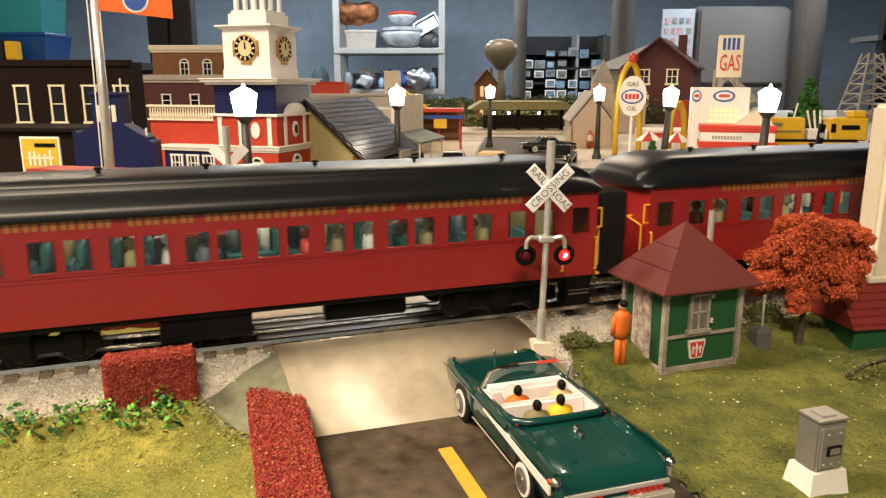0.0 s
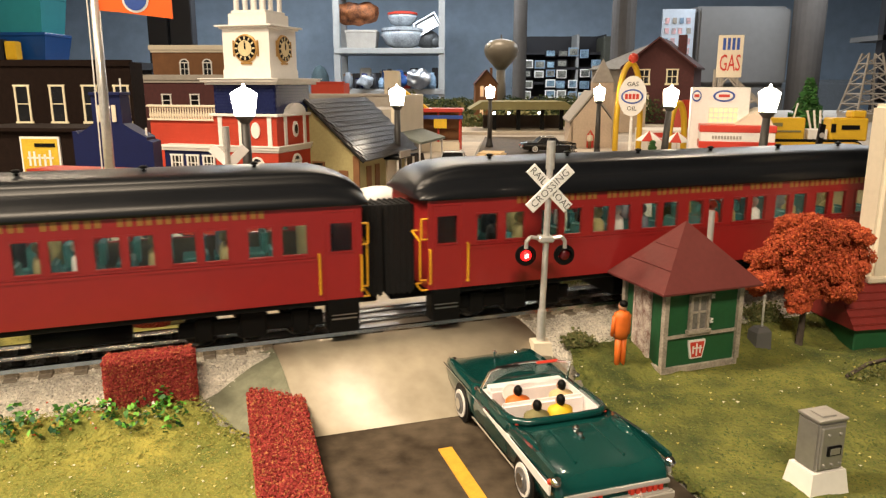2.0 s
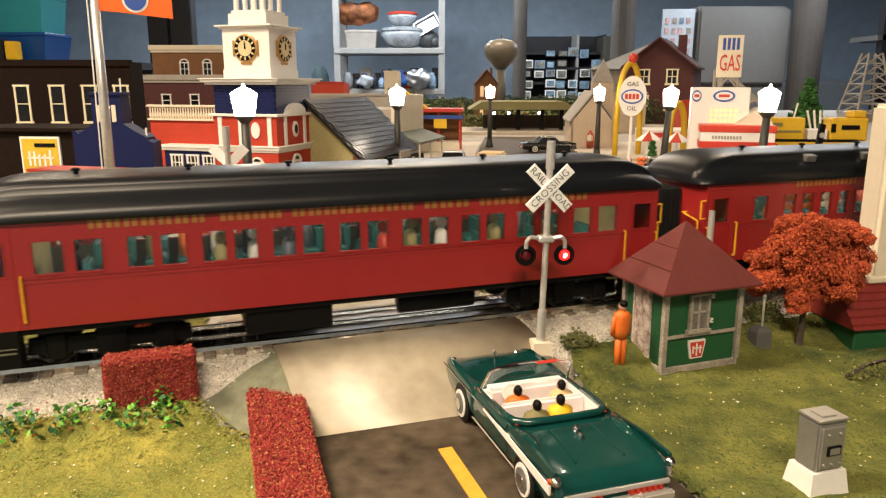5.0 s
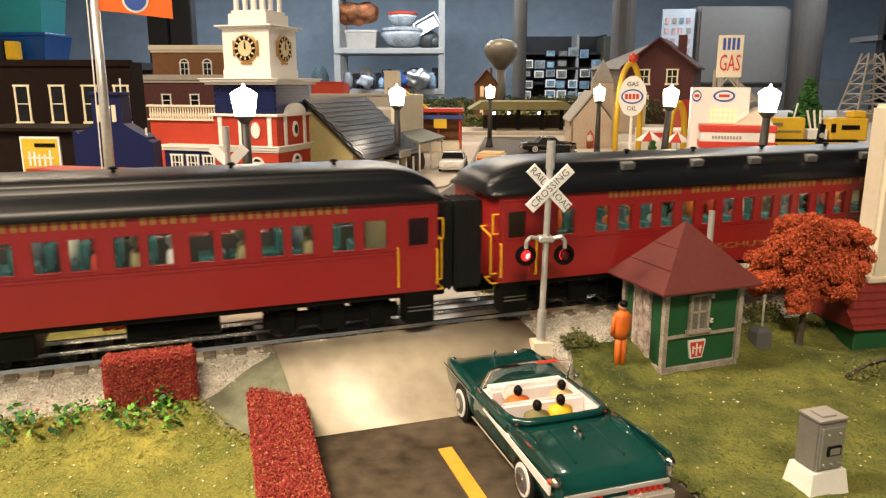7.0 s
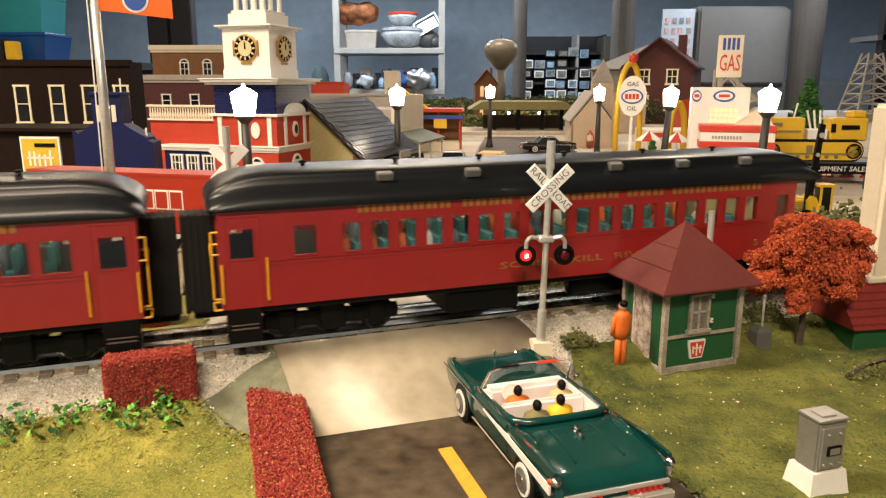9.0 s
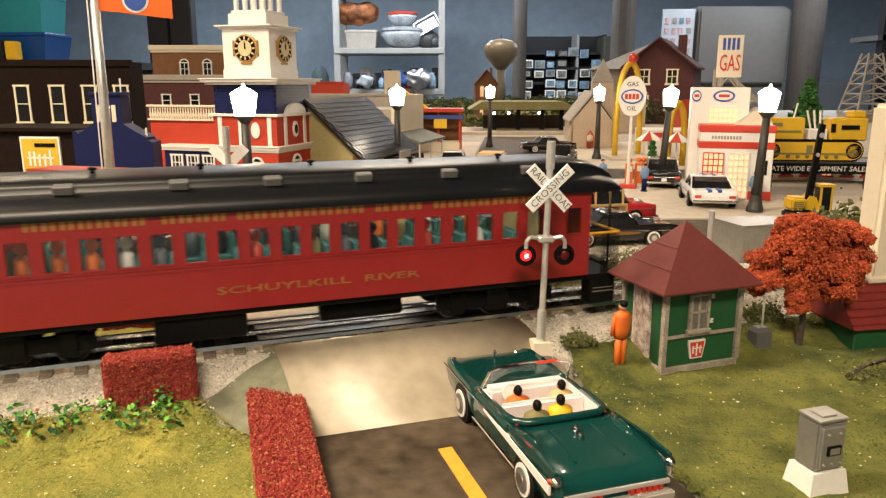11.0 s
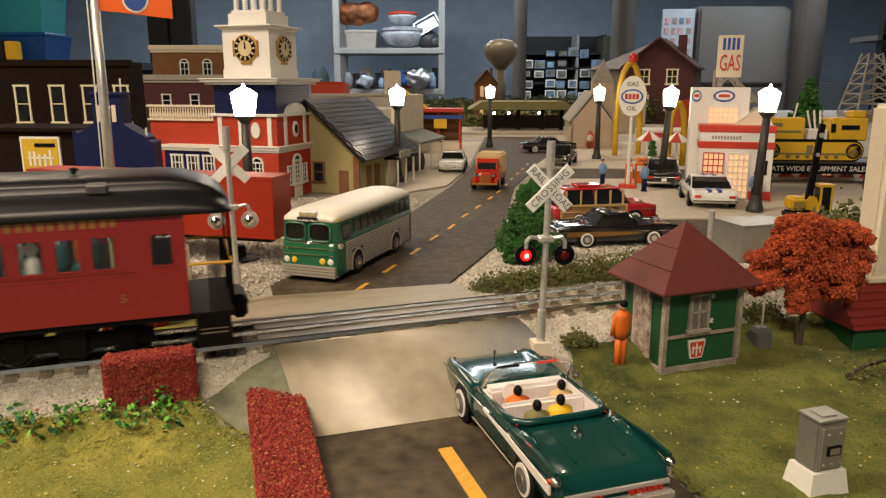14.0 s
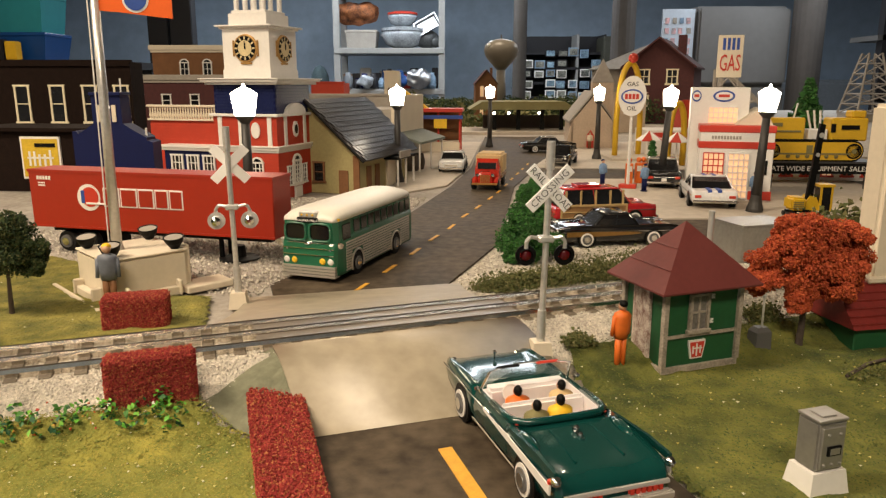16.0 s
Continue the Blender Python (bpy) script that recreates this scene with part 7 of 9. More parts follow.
def depot():
    c = thing("depot_building", "olive stucco depot with grey tiled gable roof", "building", pose(-0.1130, 0.978, 0, 0, 0, -19))
    w, L, he, hr = 0.150, 0.175, 0.0560, 0.1240
    part("wall", prism([(-w, 0), (0, 0), (0, he), (-w / 2, hr - 0.004), (-w, he)], 0, L), M_STUCCO, c, "olive stucco wall")
    def slab(x0, z0, x1, z1):
        n = Vector((z1 - z0, 0, x0 - x1)).normalized() * 0.0022
        return [(x0, z0), (x1, z1), (x1 + n.x, z1 + n.z), (x0 + n.x, z0 + n.z)]
    xr = -w / 2
    k = (hr - he) / (0 - xr)
    r = part("roof", prism(slab(0.012, he - 0.012 * k, xr, hr), -0.010, L + 0.01), M_TILE, c, "dark grey tiled roof slope")
    part("roof_back", prism([(xr, hr), (-w - 0.01, he - 0.008), (-w - 0.01, he - 0.005), (xr, hr + 0.003)], -0.010, L + 0.01), M_TILE, c)
    ex, ez, rx, rz = 0.012, he - 0.012 * k, xr, hr
    tl = math.hypot(rx - ex, rz - ez)
    ang = math.degrees(math.atan2(rz - ez, ex - rx))
    me = None
    nrow, ncol = 13, 20
    for i in range(nrow):
        for j in range(ncol):
            t = (i + 0.5) / nrow
            y = -0.009 + (j + 0.5 * (i % 2)) * (L + 0.018) / ncol
            m = pose(ex + (rx - ex) * t + 0.0022, y, ez + (rz - ez) * t + 0.0022, 0, ang - 4, 0)
            if me is None:
                ob = part("tile", B((-tl / nrow * 0.56, tl / nrow * 0.56, 0.0004, (L + 0.018) / ncol * 0.93, -0.0005, 0.0007)), mat("slate_tile", (0.020, 0.017, 0.015), 0.30, vary=0.2, scale=60, obj=True), r)
                me = ob.data
                ob.matrix_basis = m
            else:
                share("tile", me, r, m)
    part("barge_board", path_tube([(ex, -0.010, ez), (xr, -0.010, hr + 0.001), (-w - 0.01, -0.010, he - 0.006)], 0.0018), M_BLACK, c)
    part("corner_board", B((-0.008, 0.001, -0.0016, 0.001, 0, he - 0.004)), M_BROWN, c)
    wall_window(c, pose(-0.060, 0, 0.016), 0.018, 0.026, M_BROWN, M_DGLASS, (0, 1))
    part("door", B((-0.030, -0.016, -0.0016, 0.001, 0, 0.032), bevel=0.0003), M_BROWN, c)
    side = pose(0, 0, 0, 0, 0, 90)
    for y in (0.030, 0.058):
        part("door", moved(B((y - 0.007, y + 0.007, -0.0016, 0.001, 0, 0.036)), side), M_BROWN, c)
    part("porch_roof", B((0.001, 0.024, 0.080, 0.150, 0.040, 0.044), bevel=0.0006), M_BLACK, c)
    part("porch_sign", B((0.024, 0.0255, 0.085, 0.125, 0.042, 0.052)), M_GREYB, c)
    for y in (0.084, 0.115, 0.146):
        part("porch_post", B((0.020, 0.0225, y, y + 0.0022, 0, 0.040)), M_WHITE, c)
    part("porch_wall", moved(B((0.090, 0.145, -0.003, 0.001, 0, 0.038)), side), M_CREAMW, c)
    scatter("ivy", 700, lambda r2: (-w + r2.gauss(0, 0.004), -0.003 + r2.gauss(0, 0.002), r2.uniform(0, 0.075)), 0.0022, M_GREEN_LEAF, c, "green ivy on the corner", 5)


depot()
brick_block("grey_shop_building", "long pale grey shop building behind the depot", -0.290, -0.085, 1.52, 0.35, 0.124, M_GREYB, [], M_WHITE, -6)
c = thing("shop_front", "weathered wooden shop front with grey awning", "building", pose(-0.085, 1.235, 0, 0, 0, -16), "town buildings")
part("wall", B((-0.08, 0, 0, 0.16, 0, 0.105)), M_GREYB, c)
part("false_front", B((-0.001, 0.004, -0.002, 0.16, 0.060, 0.128)), M_CREAMW, c)
part("awning", prism([(0.002, 0.062), (0.050, 0.048), (0.050, 0.052), (0.002, 0.067)], 0.0, 0.15), mat("awning_grey_green", (0.16, 0.18, 0.15), 0.7), c)
for y in (0.006, 0.07, 0.14):
    part("post", tubes(((0.046, y, 0), (0.046, y, 0.048), 0.0016), seg=8), M_WHITE, c)
part("poster", B((0.002, 0.006, 0.010, 0.030, 0.020, 0.050)), M_YSHIRT, c)
part("door", B((0.002, 0.006, 0.036, 0.056, 0.0, 0.045)), M_RED, c)
for k, (x, y) in enumerate(((0.028, 0.020), (0.030, 0.048))):
    b = tagged(part("barrel", lathe([(0.009, 0), (0.0115, 0.010), (0.0115, 0.016), (0.009, 0.028)], 14), M_BARK), "dark brown wooden barrel on the shop porch", "barrel", "barrels")
    b.matrix_basis = pose(-0.085, 1.235, 0.001, 0, 0, -16) @ pose(x, y, 0)


def kiosk():
    c = thing("amusement_stand", "red and yellow roadside stand with striped frame", "kiosk", pose(-0.055, 1.62, 0.001, 0, 0, -4))
    for x in (0, 0.045, 0.092):
        for y in (0, 0.06):
            part("post", B((x - 0.002, x + 0.002, y - 0.002, y + 0.002, 0, 0.086)), M_RED, c)
    part("roof", B((-0.006, 0.098, -0.008, 0.068, 0.086, 0.094), bevel=0.001), M_RED, c, "red flat roof")
    part("fascia", B((-0.007, 0.099, -0.010, -0.008, 0.072, 0.080)), M_BLUE, c)
    part("sign", B((0.036, 0.064, -0.012, -0.008, 0.052, 0.072)), M_YSHIRT, c, "yellow sign")
    part("counter", B((0.0, 0.092, -0.004, 0.060, 0, 0.022), bevel=0.001), M_CREAMW, c)
    part("slide", prism([(-0.035, 0.135), (0.02, 0.094), (0.02, 0.090), (-0.035, 0.125)], 0.02, 0.05), M_YSHIRT, c)
    part("back_panel", B((0.0, 0.092, 0.056, 0.060, 0.022, 0.086)), M_BROWN, c)


kiosk()


def filling_station():
    c = thing("filling_station", "white filling station with red bands and tall tower", "building", pose(0.3300, 0.985, 0.001, 0, 0, -17))
    part("tower", B((0, 0.072, 0, 0.09, 0, 0.141), bevel=0.0008), M_WHITE, c, "tall white tower")
    part("tower_window", B((0.022, 0.058, -0.0012, 0.001, 0.082, 0.115)), M_LITPANE, c, "warm lit glass block window")
    part("tower_muntin", B(*[(0.022 + i * 0.006, 0.0228 + i * 0.006, -0.0020, 0, 0.082, 0.115) for i in range(7)], *[(0.022, 0.058, -0.0020, 0, 0.082 + i * 0.0066, 0.0827 + i * 0.0066) for i in range(6)]), M_WHITE, c)
    for x, rx, rz in ((0.040, 0.0135, 0.0075), (0.006, 0.006, 0.0075)):
        e = part("oval_emblem", moved(tubes(((0, -0.0008, 0), (0, 0.001, 0), 1), seg=24), pose(x, 0, 0.130) @ Matrix.Diagonal((rx, 1, rz, 1))), M_BLUE, c, "blue oval emblem with red bar")
        part("emblem_field", moved(tubes(((0, -0.0012, 0), (0, 0.001, 0), 1), seg=24), pose(x, 0, 0.130) @ Matrix.Diagonal((rx * 0.8, 1, rz * 0.72, 1))), M_WHITE, e)
        part("emblem_bar", B((x - rx * 0.5, x + rx * 0.5, -0.0018, 0, 0.1285, 0.1320)), M_RED, e)
    # low hall in front, turned corner
    x0, x1, y0, y1, h = 0.012, 0.100, -0.050, 0.050, 0.093
    part("hall", B((x0, x1, y0, y1, 0, h), bevel=0.0008), M_WHITE, c, "white enamel hall")
    for z in (0.066, 0.086):
        part("red_band", B((x0 - 0.0012, x1 + 0.0012, y0 - 0.0012, y1, z, z + 0.0085), bevel=0.0005), M_RED, c, "red enamel band")
    part("red_base_band", B((x0 + 0.062, x1 + 0.0012, y0 - 0.0012, y1, 0.002, 0.013)), M_RED, c)
    part("lettering_bars", B(*[(x0 + 0.014 + i * 0.0036, x0 + 0.0166 + i * 0.0036, y0 - 0.0008, y0 + 0.001, 0.0775, 0.0815) for i in range(10)]), M_GREYB, c)
    for k, x in enumerate((x0 + 0.006, x0 + 0.036)):
        d = part("garage_window", B((x, x + 0.024, y0 - 0.0010, y0 + 0.001, 0.004, 0.060)), M_LITPANE, c, "lit garage door with white grid")
        part("grid", B(*[(x + i * 0.006 - 0.0006, x + i * 0.006 + 0.0006, y0 - 0.0024, y0, 0.004, 0.060) for i in range(5)], *[(x, x + 0.024, y0 - 0.0024, y0, 0.004 + i * 0.008 - 0.0006, 0.004 + i * 0.008 + 0.0006) for i in range(8)]), M_RED if k == 0 else M_WHITE, d)
    part("side_window", B((x1 - 0.018, x1 - 0.006, y0 - 0.001, y0 + 0.001, 0.034, 0.052)), M_DGLASS, c)
    part("roof_ridge", prism([(x0 + 0.04, h), (x1, h), (x1 - 0.012, h + 0.022), (x0 + 0.070, h + 0.022)], y0 + 0.02, y1), M_CREAMW, c)
    t = tagged(part("tyre_stack", lathe([(0.008, -0.003), (0.012, -0.003), (0.013, 0), (0.012, 0.003), (0.008, 0.003)], 20), M_RUBBER), "black rubber tyre leaning on the wall", "tyre")
    t.matrix_basis = pose(0.3300, 0.985, 0.001, 0, 0, -17) @ pose(0.086, y0 - 0.006, 0.0138, 90, 0, 90) @ pose(0, 0, 0, 0, 0, 0)
    # roof sign on lattice
    s = thing("gas_sign", "white roof sign reading gas in red letters", "sign", pose(0.3890, 1.065, 0.1415, 0, 0, -10))
    part("board", B((0.000, 0.034, 0, 0.004, 0.014, 0.072), bevel=0.0005), M_CREAMW, s)
    letters("sign_letters", "GAS", 0.0185, M_RED, s, pose(0.017, -0.0004, 0.0330, 90, 0, 0) @ Matrix.Diagonal((0.84, 1.75, 1, 1)), 0.0006)
    part("blue_bars", moved(B(*[(0.006 + i * 0.0062, 0.0098 + i * 0.0062, -0.0008, 0.001, 0.052, 0.068) for i in range(4)]), Matrix.Shear("XY", 4, (0, 0))), M_BLUE, s)
    part("lattice", tubes(((0.004, 0.002, -0.001), (0.017, 0.002, 0.014), 0.0011), ((0.030, 0.002, -0.001), (0.017, 0.002, 0.014), 0.0011), ((0.004, 0.002, -0.001), (0.004, 0.002, 0.014), 0.0011), ((0.030, 0.002, -0.001), (0.030, 0.002, 0.014), 0.0011), seg=6), M_GREYB, s)
    # round pole sign
    p = thing("pole_sign", "white oval pole sign with blue ring emblem", "sign", pose(0.2640, 1.035, 0.001, 0, 0, -20))
    part("foot", B((-0.012, 0.012, -0.008, 0.008, 0, 0.006), bevel=0.0008), M_RED, p)
    part("pole", tubes(((0, 0, 0.004), (0, 0, 0.105), 0.0024, 0.0020), seg=12), M_WHITE, p)
    o = [(0.0185 * math.cos(a), 0.1290 + 0.0275 * math.sin(a)) for a in [i * math.pi / 16 for i in range(32)]]
    part("panel", prism(o, -0.0045, 0.0045), M_WHITE, p)
    letters("sign_letters", "GAS", 0.0085, M_BLACK, p, pose(0, -0.0048, 0.1450, 90, 0, 0))
    letters("sign_letters", "OIL", 0.0085, M_BLACK, p, pose(0, -0.0048, 0.1120, 90, 0, 0))
    part("emblem_ring", moved(tubes(((0, -0.0054, 0), (0, 0, 0), 1), seg=28), pose(0, 0, 0.1285) @ Matrix.Diagonal((0.0150, 1, 0.0100, 1))), M_BLUE, p)
    part("emblem_field", moved(tubes(((0, -0.0058, 0), (0, 0, 0), 1), seg=28), pose(0, 0, 0.1285) @ Matrix.Diagonal((0.0128, 1, 0.0080, 1))), M_WHITE, p)
    for i in range(4):
        part("emblem_bar", B((-0.0095 + i * 0.0050, -0.0057 + i * 0.0050, -0.0063, 0, 0.1250, 0.1320)), M_RED, p)
    # pumps
    for x in (0.276, 0.292, 0.300):
        g2 = thing("fuel_pump", "orange-red model fuel pump with round globe", "fuel pump", pose(x, 1.075 + (x - 0.27) * 0.5, 0.002), "fuel pumps")
        part("body", B((-0.005, 0.005, -0.004, 0.004, 0, 0.030), bevel=0.0008), M_ORANGE, g2)
        part("dial", B((-0.0035, 0.0035, -0.0045, -0.003, 0.018, 0.026)), M_WHITE, g2)
        part("globe", ball(0.0040, pose(0, 0, 0.0345), 2), M_ORANGE, g2, smooth=True)


filling_station()
for x, y, r in ((0.232, 1.055, 20), (0.2780, 1.000, 200), (0.3900, 0.905, 150)):
    figure(pose(x, y, 0.0018, 0, 0, r), mat("light_blue_shirt", (0.18, 0.30, 0.50), 0.6), M_NAVY, M_SKIN, M_NAVY, "toy attendant figurine in light blue shirt")


def arch_stand():
    c = thing("arched_stand", "white roadside stand with tall yellow arches", "building", pose(0.345, 1.47, 0.001, 0, 0, 0))
    for dx, dy, w, h in ((0, 0, 0.055, 0.186), (0.055, -0.17, 0.036, 0.112)):
        pts = [(dx + w / 2 - w / 2 * math.cos(a), dy + 0.03 * i / 24, h * math.sin(a) ** 0.6) for i, a in enumerate([j * math.pi / 24 for j in range(25)])]
        part("arch", sweep(pts, 0.0058, 10), M_DOZER, c, "bright yellow arch", smooth=True)
    part("sign_ball", ball(0.010, pose(0.030, 0.01, 0.196), 2), M_RED, c, smooth=True)
    part("sign_board", B((0.034, 0.052, 0.0, 0.006, 0.096, 0.130), bevel=0.001), M_DOZER, c)
    part("hall", B((0.07, 0.17, 0.02, 0.12, 0, 0.055), bevel=0.001), M_WHITE, c)
    part("hall_band", B((0.069, 0.171, 0.019, 0.021, 0.040, 0.050)), M_RED, c)
    part("slab", B((-0.02, 0.14, -0.06, 0.10, -0.001, 0.006), bevel=0.001), M_LOT, c)
    for x, y in ((0.020, -0.17), (0.060, -0.20)):
        u = thing("parasol", "red and white striped model parasol", "parasol", pose(0.345 + x, 1.47 + y, 0.003), "parasols")
        part("pole", tubes(((0, 0, 0), (0, 0, 0.058), 0.0012), seg=6), M_WHITE, u)
        for i in range(8):
            a0, a1 = i * math.pi / 4, (i + 1) * math.pi / 4
            bm = loft([[(0.024 * math.cos(a), 0.024 * math.sin(a), z) for a in (a0, a1)] + [(0, 0, z + 0.016)] for z in (0.046, 0.0475)])
            part("panel", bm, M_RED if i % 2 else M_WHITE, u)
    bl = [(0, 0, 0.012, 0.011), (0, 0, 0.024, 0.009), (0, 0, 0.036, 0.007), (0, 0, 0.046, 0.005), (0, 0, 0.055, 0.003)]
    tree(pose(0.333, 1.165, 0.001), "small dark model fir tree", bl, 0.008, 0.0012, M_GREEN_LEAF, 1200, 0.0020, 3)


arch_stand()


def church():
    c = thing("church", "sandstone model church with pointed spire and red door", "church", pose(0.300, 1.72, 0.001, 0, 0, -6))
    part("nave", prism([(0, 0), (0.095, 0), (0.095, 0.060), (0.048, 0.120), (0, 0.060)], 0, 0.26), M_SAND, c)
    part("buttress", prism([(-0.014, 0), (0.004, 0), (0.004, 0.075)], 0.0, 0.03), M_SAND, c)
    part("buttress", prism([(0.109, 0), (0.091, 0), (0.091, 0.075)], 0.0, 0.03), M_SAND, c)
    part("roof", prism([(-0.006, 0.056), (0.048, 0.125), (0.101, 0.056), (0.101, 0.061), (0.048, 0.131), (-0.006, 0.061)], -0.002, 0.262), M_GREYB, c)
    part("tower", B((0.050, 0.100, 0.06, 0.11, 0, 0.150), bevel=0.001), M_SAND, c)
    part("spire", lathe([(0.036, 0.150), (0.034, 0.154), (0.001, 0.205)], 4, pose(0.075, 0.085, 0, 0, 0, 45)), M_GREYB, c)
    part("door", prism([(0.036, 0), (0.052, 0), (0.052, 0.030), (0.044, 0.042), (0.036, 0.030)], -0.003, 0.001), M_RED, c, "red pointed door")
    part("window", prism([(0.108, 0.025), (0.110, 0.025), (0.110, 0.05), (0.108, 0.05)], 0.04, 0.06), M_RED, c)


church()
figure(pose(0.338, 1.690, 0.001, 0, 0, 0), M_CREAMW, M_BROWN, M_SKIN, M_BROWN, "pale toy figurine standing before the church door")


def equipment_sign():
    c = thing("equipment_billboard", "yellow bulldozer on a black lettered sign frame", "billboard", pose(0.4450, 1.035, 0.001, 0, 0, -5))
    for x in (0.02, 0.085, 0.15):
        part("post", B((x, x + 0.004, 0, 0.004, 0, 0.030)), M_DARKMETAL, c)
    part("name_board", B((-0.004, 0.165, -0.002, 0.004, 0.0215, 0.0365), bevel=0.0005), M_BLACK, c)
    letters("sign_letters", "STATE WIDE EQUIPMENT SALES", 0.0098, M_WHITE, c, pose(0.081, -0.0024, 0.0285, 90, 0, 0) @ Matrix.Diagonal((1.02, 1, 1, 1)))
    part("shelf", B((-0.004, 0.165, -0.004, 0.05, 0.0365, 0.039)), M_DARKMETAL, c)
    d = thing("model_bulldozer", "yellow tracked model bulldozer with black details", "bulldozer", pose(0.4450, 1.035, 0.040, 0, 0, -5))
    tr = [(0.018 + 0.014 * math.cos(a), 0.0145 + 0.0145 * math.sin(a)) for a in [math.pi / 2 + i * math.pi / 8 for i in range(9)]] + [(0.130 + 0.014 * math.cos(a), 0.0145 + 0.0145 * math.sin(a)) for a in [-math.pi / 2 + i * math.pi / 8 for i in range(9)]]
    for y in (0.0, 0.034):
        t = part("track", prism(tr, y, y + 0.011), M_BLACK, d, "dark crawler track")
        inn = [(0.074 + (a - 0.074) * 0.972, 0.0145 + (b - 0.0145) * 0.86) for a, b in tr]
        part("track_frame", prism(inn, y - 0.001, y + 0.012), M_DOZER, t)
        for x in (0.020, 0.130):
            part("sprocket", tubes(((x, y - 0.002, 0.0145), (x, y + 0.013, 0.0145), 0.0085), seg=18), M_DOZER, t)
            part("hub", tubes(((x, y - 0.003, 0.0145), (x, y + 0.014, 0.0145), 0.0035), seg=12), M_OLIVEROOF, t)
            part("wheel_ring", lathe([(0.0100, 0), (0.0108, 0.0006), (0.0100, 0.0012)], 20, pose(x, y - 0.0008, 0.0145, 90, 0, 0)), M_BLACK, t)
        part("rollers", tubes(*[((0.042 + i * 0.013, y - 0.0018, 0.008), (0.042 + i * 0.013, y, 0.0062), 0.0028) for i in range(6)], seg=10), M_OLIVEROOF, t)
        part("track_rail", B((0.022, 0.126, y - 0.0022, y, 0.0095, 0.0118), (0.066, 0.074, y - 0.0022, y, 0.0118, 0.0225)), M_OLIVEROOF, t)
        gm = None
        for i in range(22):
            if gm is None:
                ob = part("grouser", B((0, 0.003, y, y + 0.011, 0.0285, 0.0305)), M_BLACK, t)
                gm = ob.data
                ob.matrix_basis = pose(0.016, 0, 0)
            else:
                share("grouser", gm, t, pose(0.016 + i * 0.0055, 0, 0))
    part("hood", B((-0.016, 0.066, 0.010, 0.036, 0.022, 0.060), bevel=0.002), M_DOZER, d, "yellow engine hood")
    part("hood_rib", B((-0.014, 0.060, 0.0085, 0.010, 0.040, 0.0425), (0.010, 0.034, 0.0085, 0.010, 0.048, 0.053)), M_OLIVEROOF, d)
    part("rear_body", B((0.100, 0.150, 0.008, 0.038, 0.028, 0.060), (0.128, 0.148, 0.012, 0.034, 0.060, 0.070), bevel=0.002), M_DOZER, d)
    part("rear_mark", B((0.114, 0.138, 0.0066, 0.008, 0.044, 0.050), (0.100, 0.106, 0.0066, 0.008, 0.040, 0.052)), M_BLACK, d)
    part("lever", tubes(((0.078, 0.02, 0.040), (0.070, 0.02, 0.070), 0.0015), ((0.084, 0.02, 0.040), (0.079, 0.02, 0.070), 0.0015), ((0.090, 0.02, 0.040), (0.088, 0.02, 0.070), 0.0015), ((0.052, 0.02, 0.058), (0.056, 0.02, 0.080), 0.0012), seg=6), M_WHITE, d)
    part("seat", B((0.072, 0.098, 0.012, 0.034, 0.028, 0.044), bevel=0.001), M_WHITE, d)
    part("blade_arm", B((-0.028, -0.016, 0.002, 0.044, 0.002, 0.044), bevel=0.001), M_DOZER, d)


equipment_sign()
c = thing("office_building", "low white building with red windows behind the machines", "building", pose(0.445, 1.13, 0.001, 0, 0, -5), "town buildings")
part("wall", B((0, 0.26, 0, 0.10, 0, 0.034)), M_WHITE, c)
part("roof", B((-0.004, 0.264, -0.006, 0.104, 0.034, 0.038)), M_GREYB, c)
for i in range(7):
    wall_window(c, pose(0.025 + i * 0.030, 0, 0.008), 0.018, 0.018, M_RED, M_LITPANE if i == 4 else M_DGLASS, (1, 0))


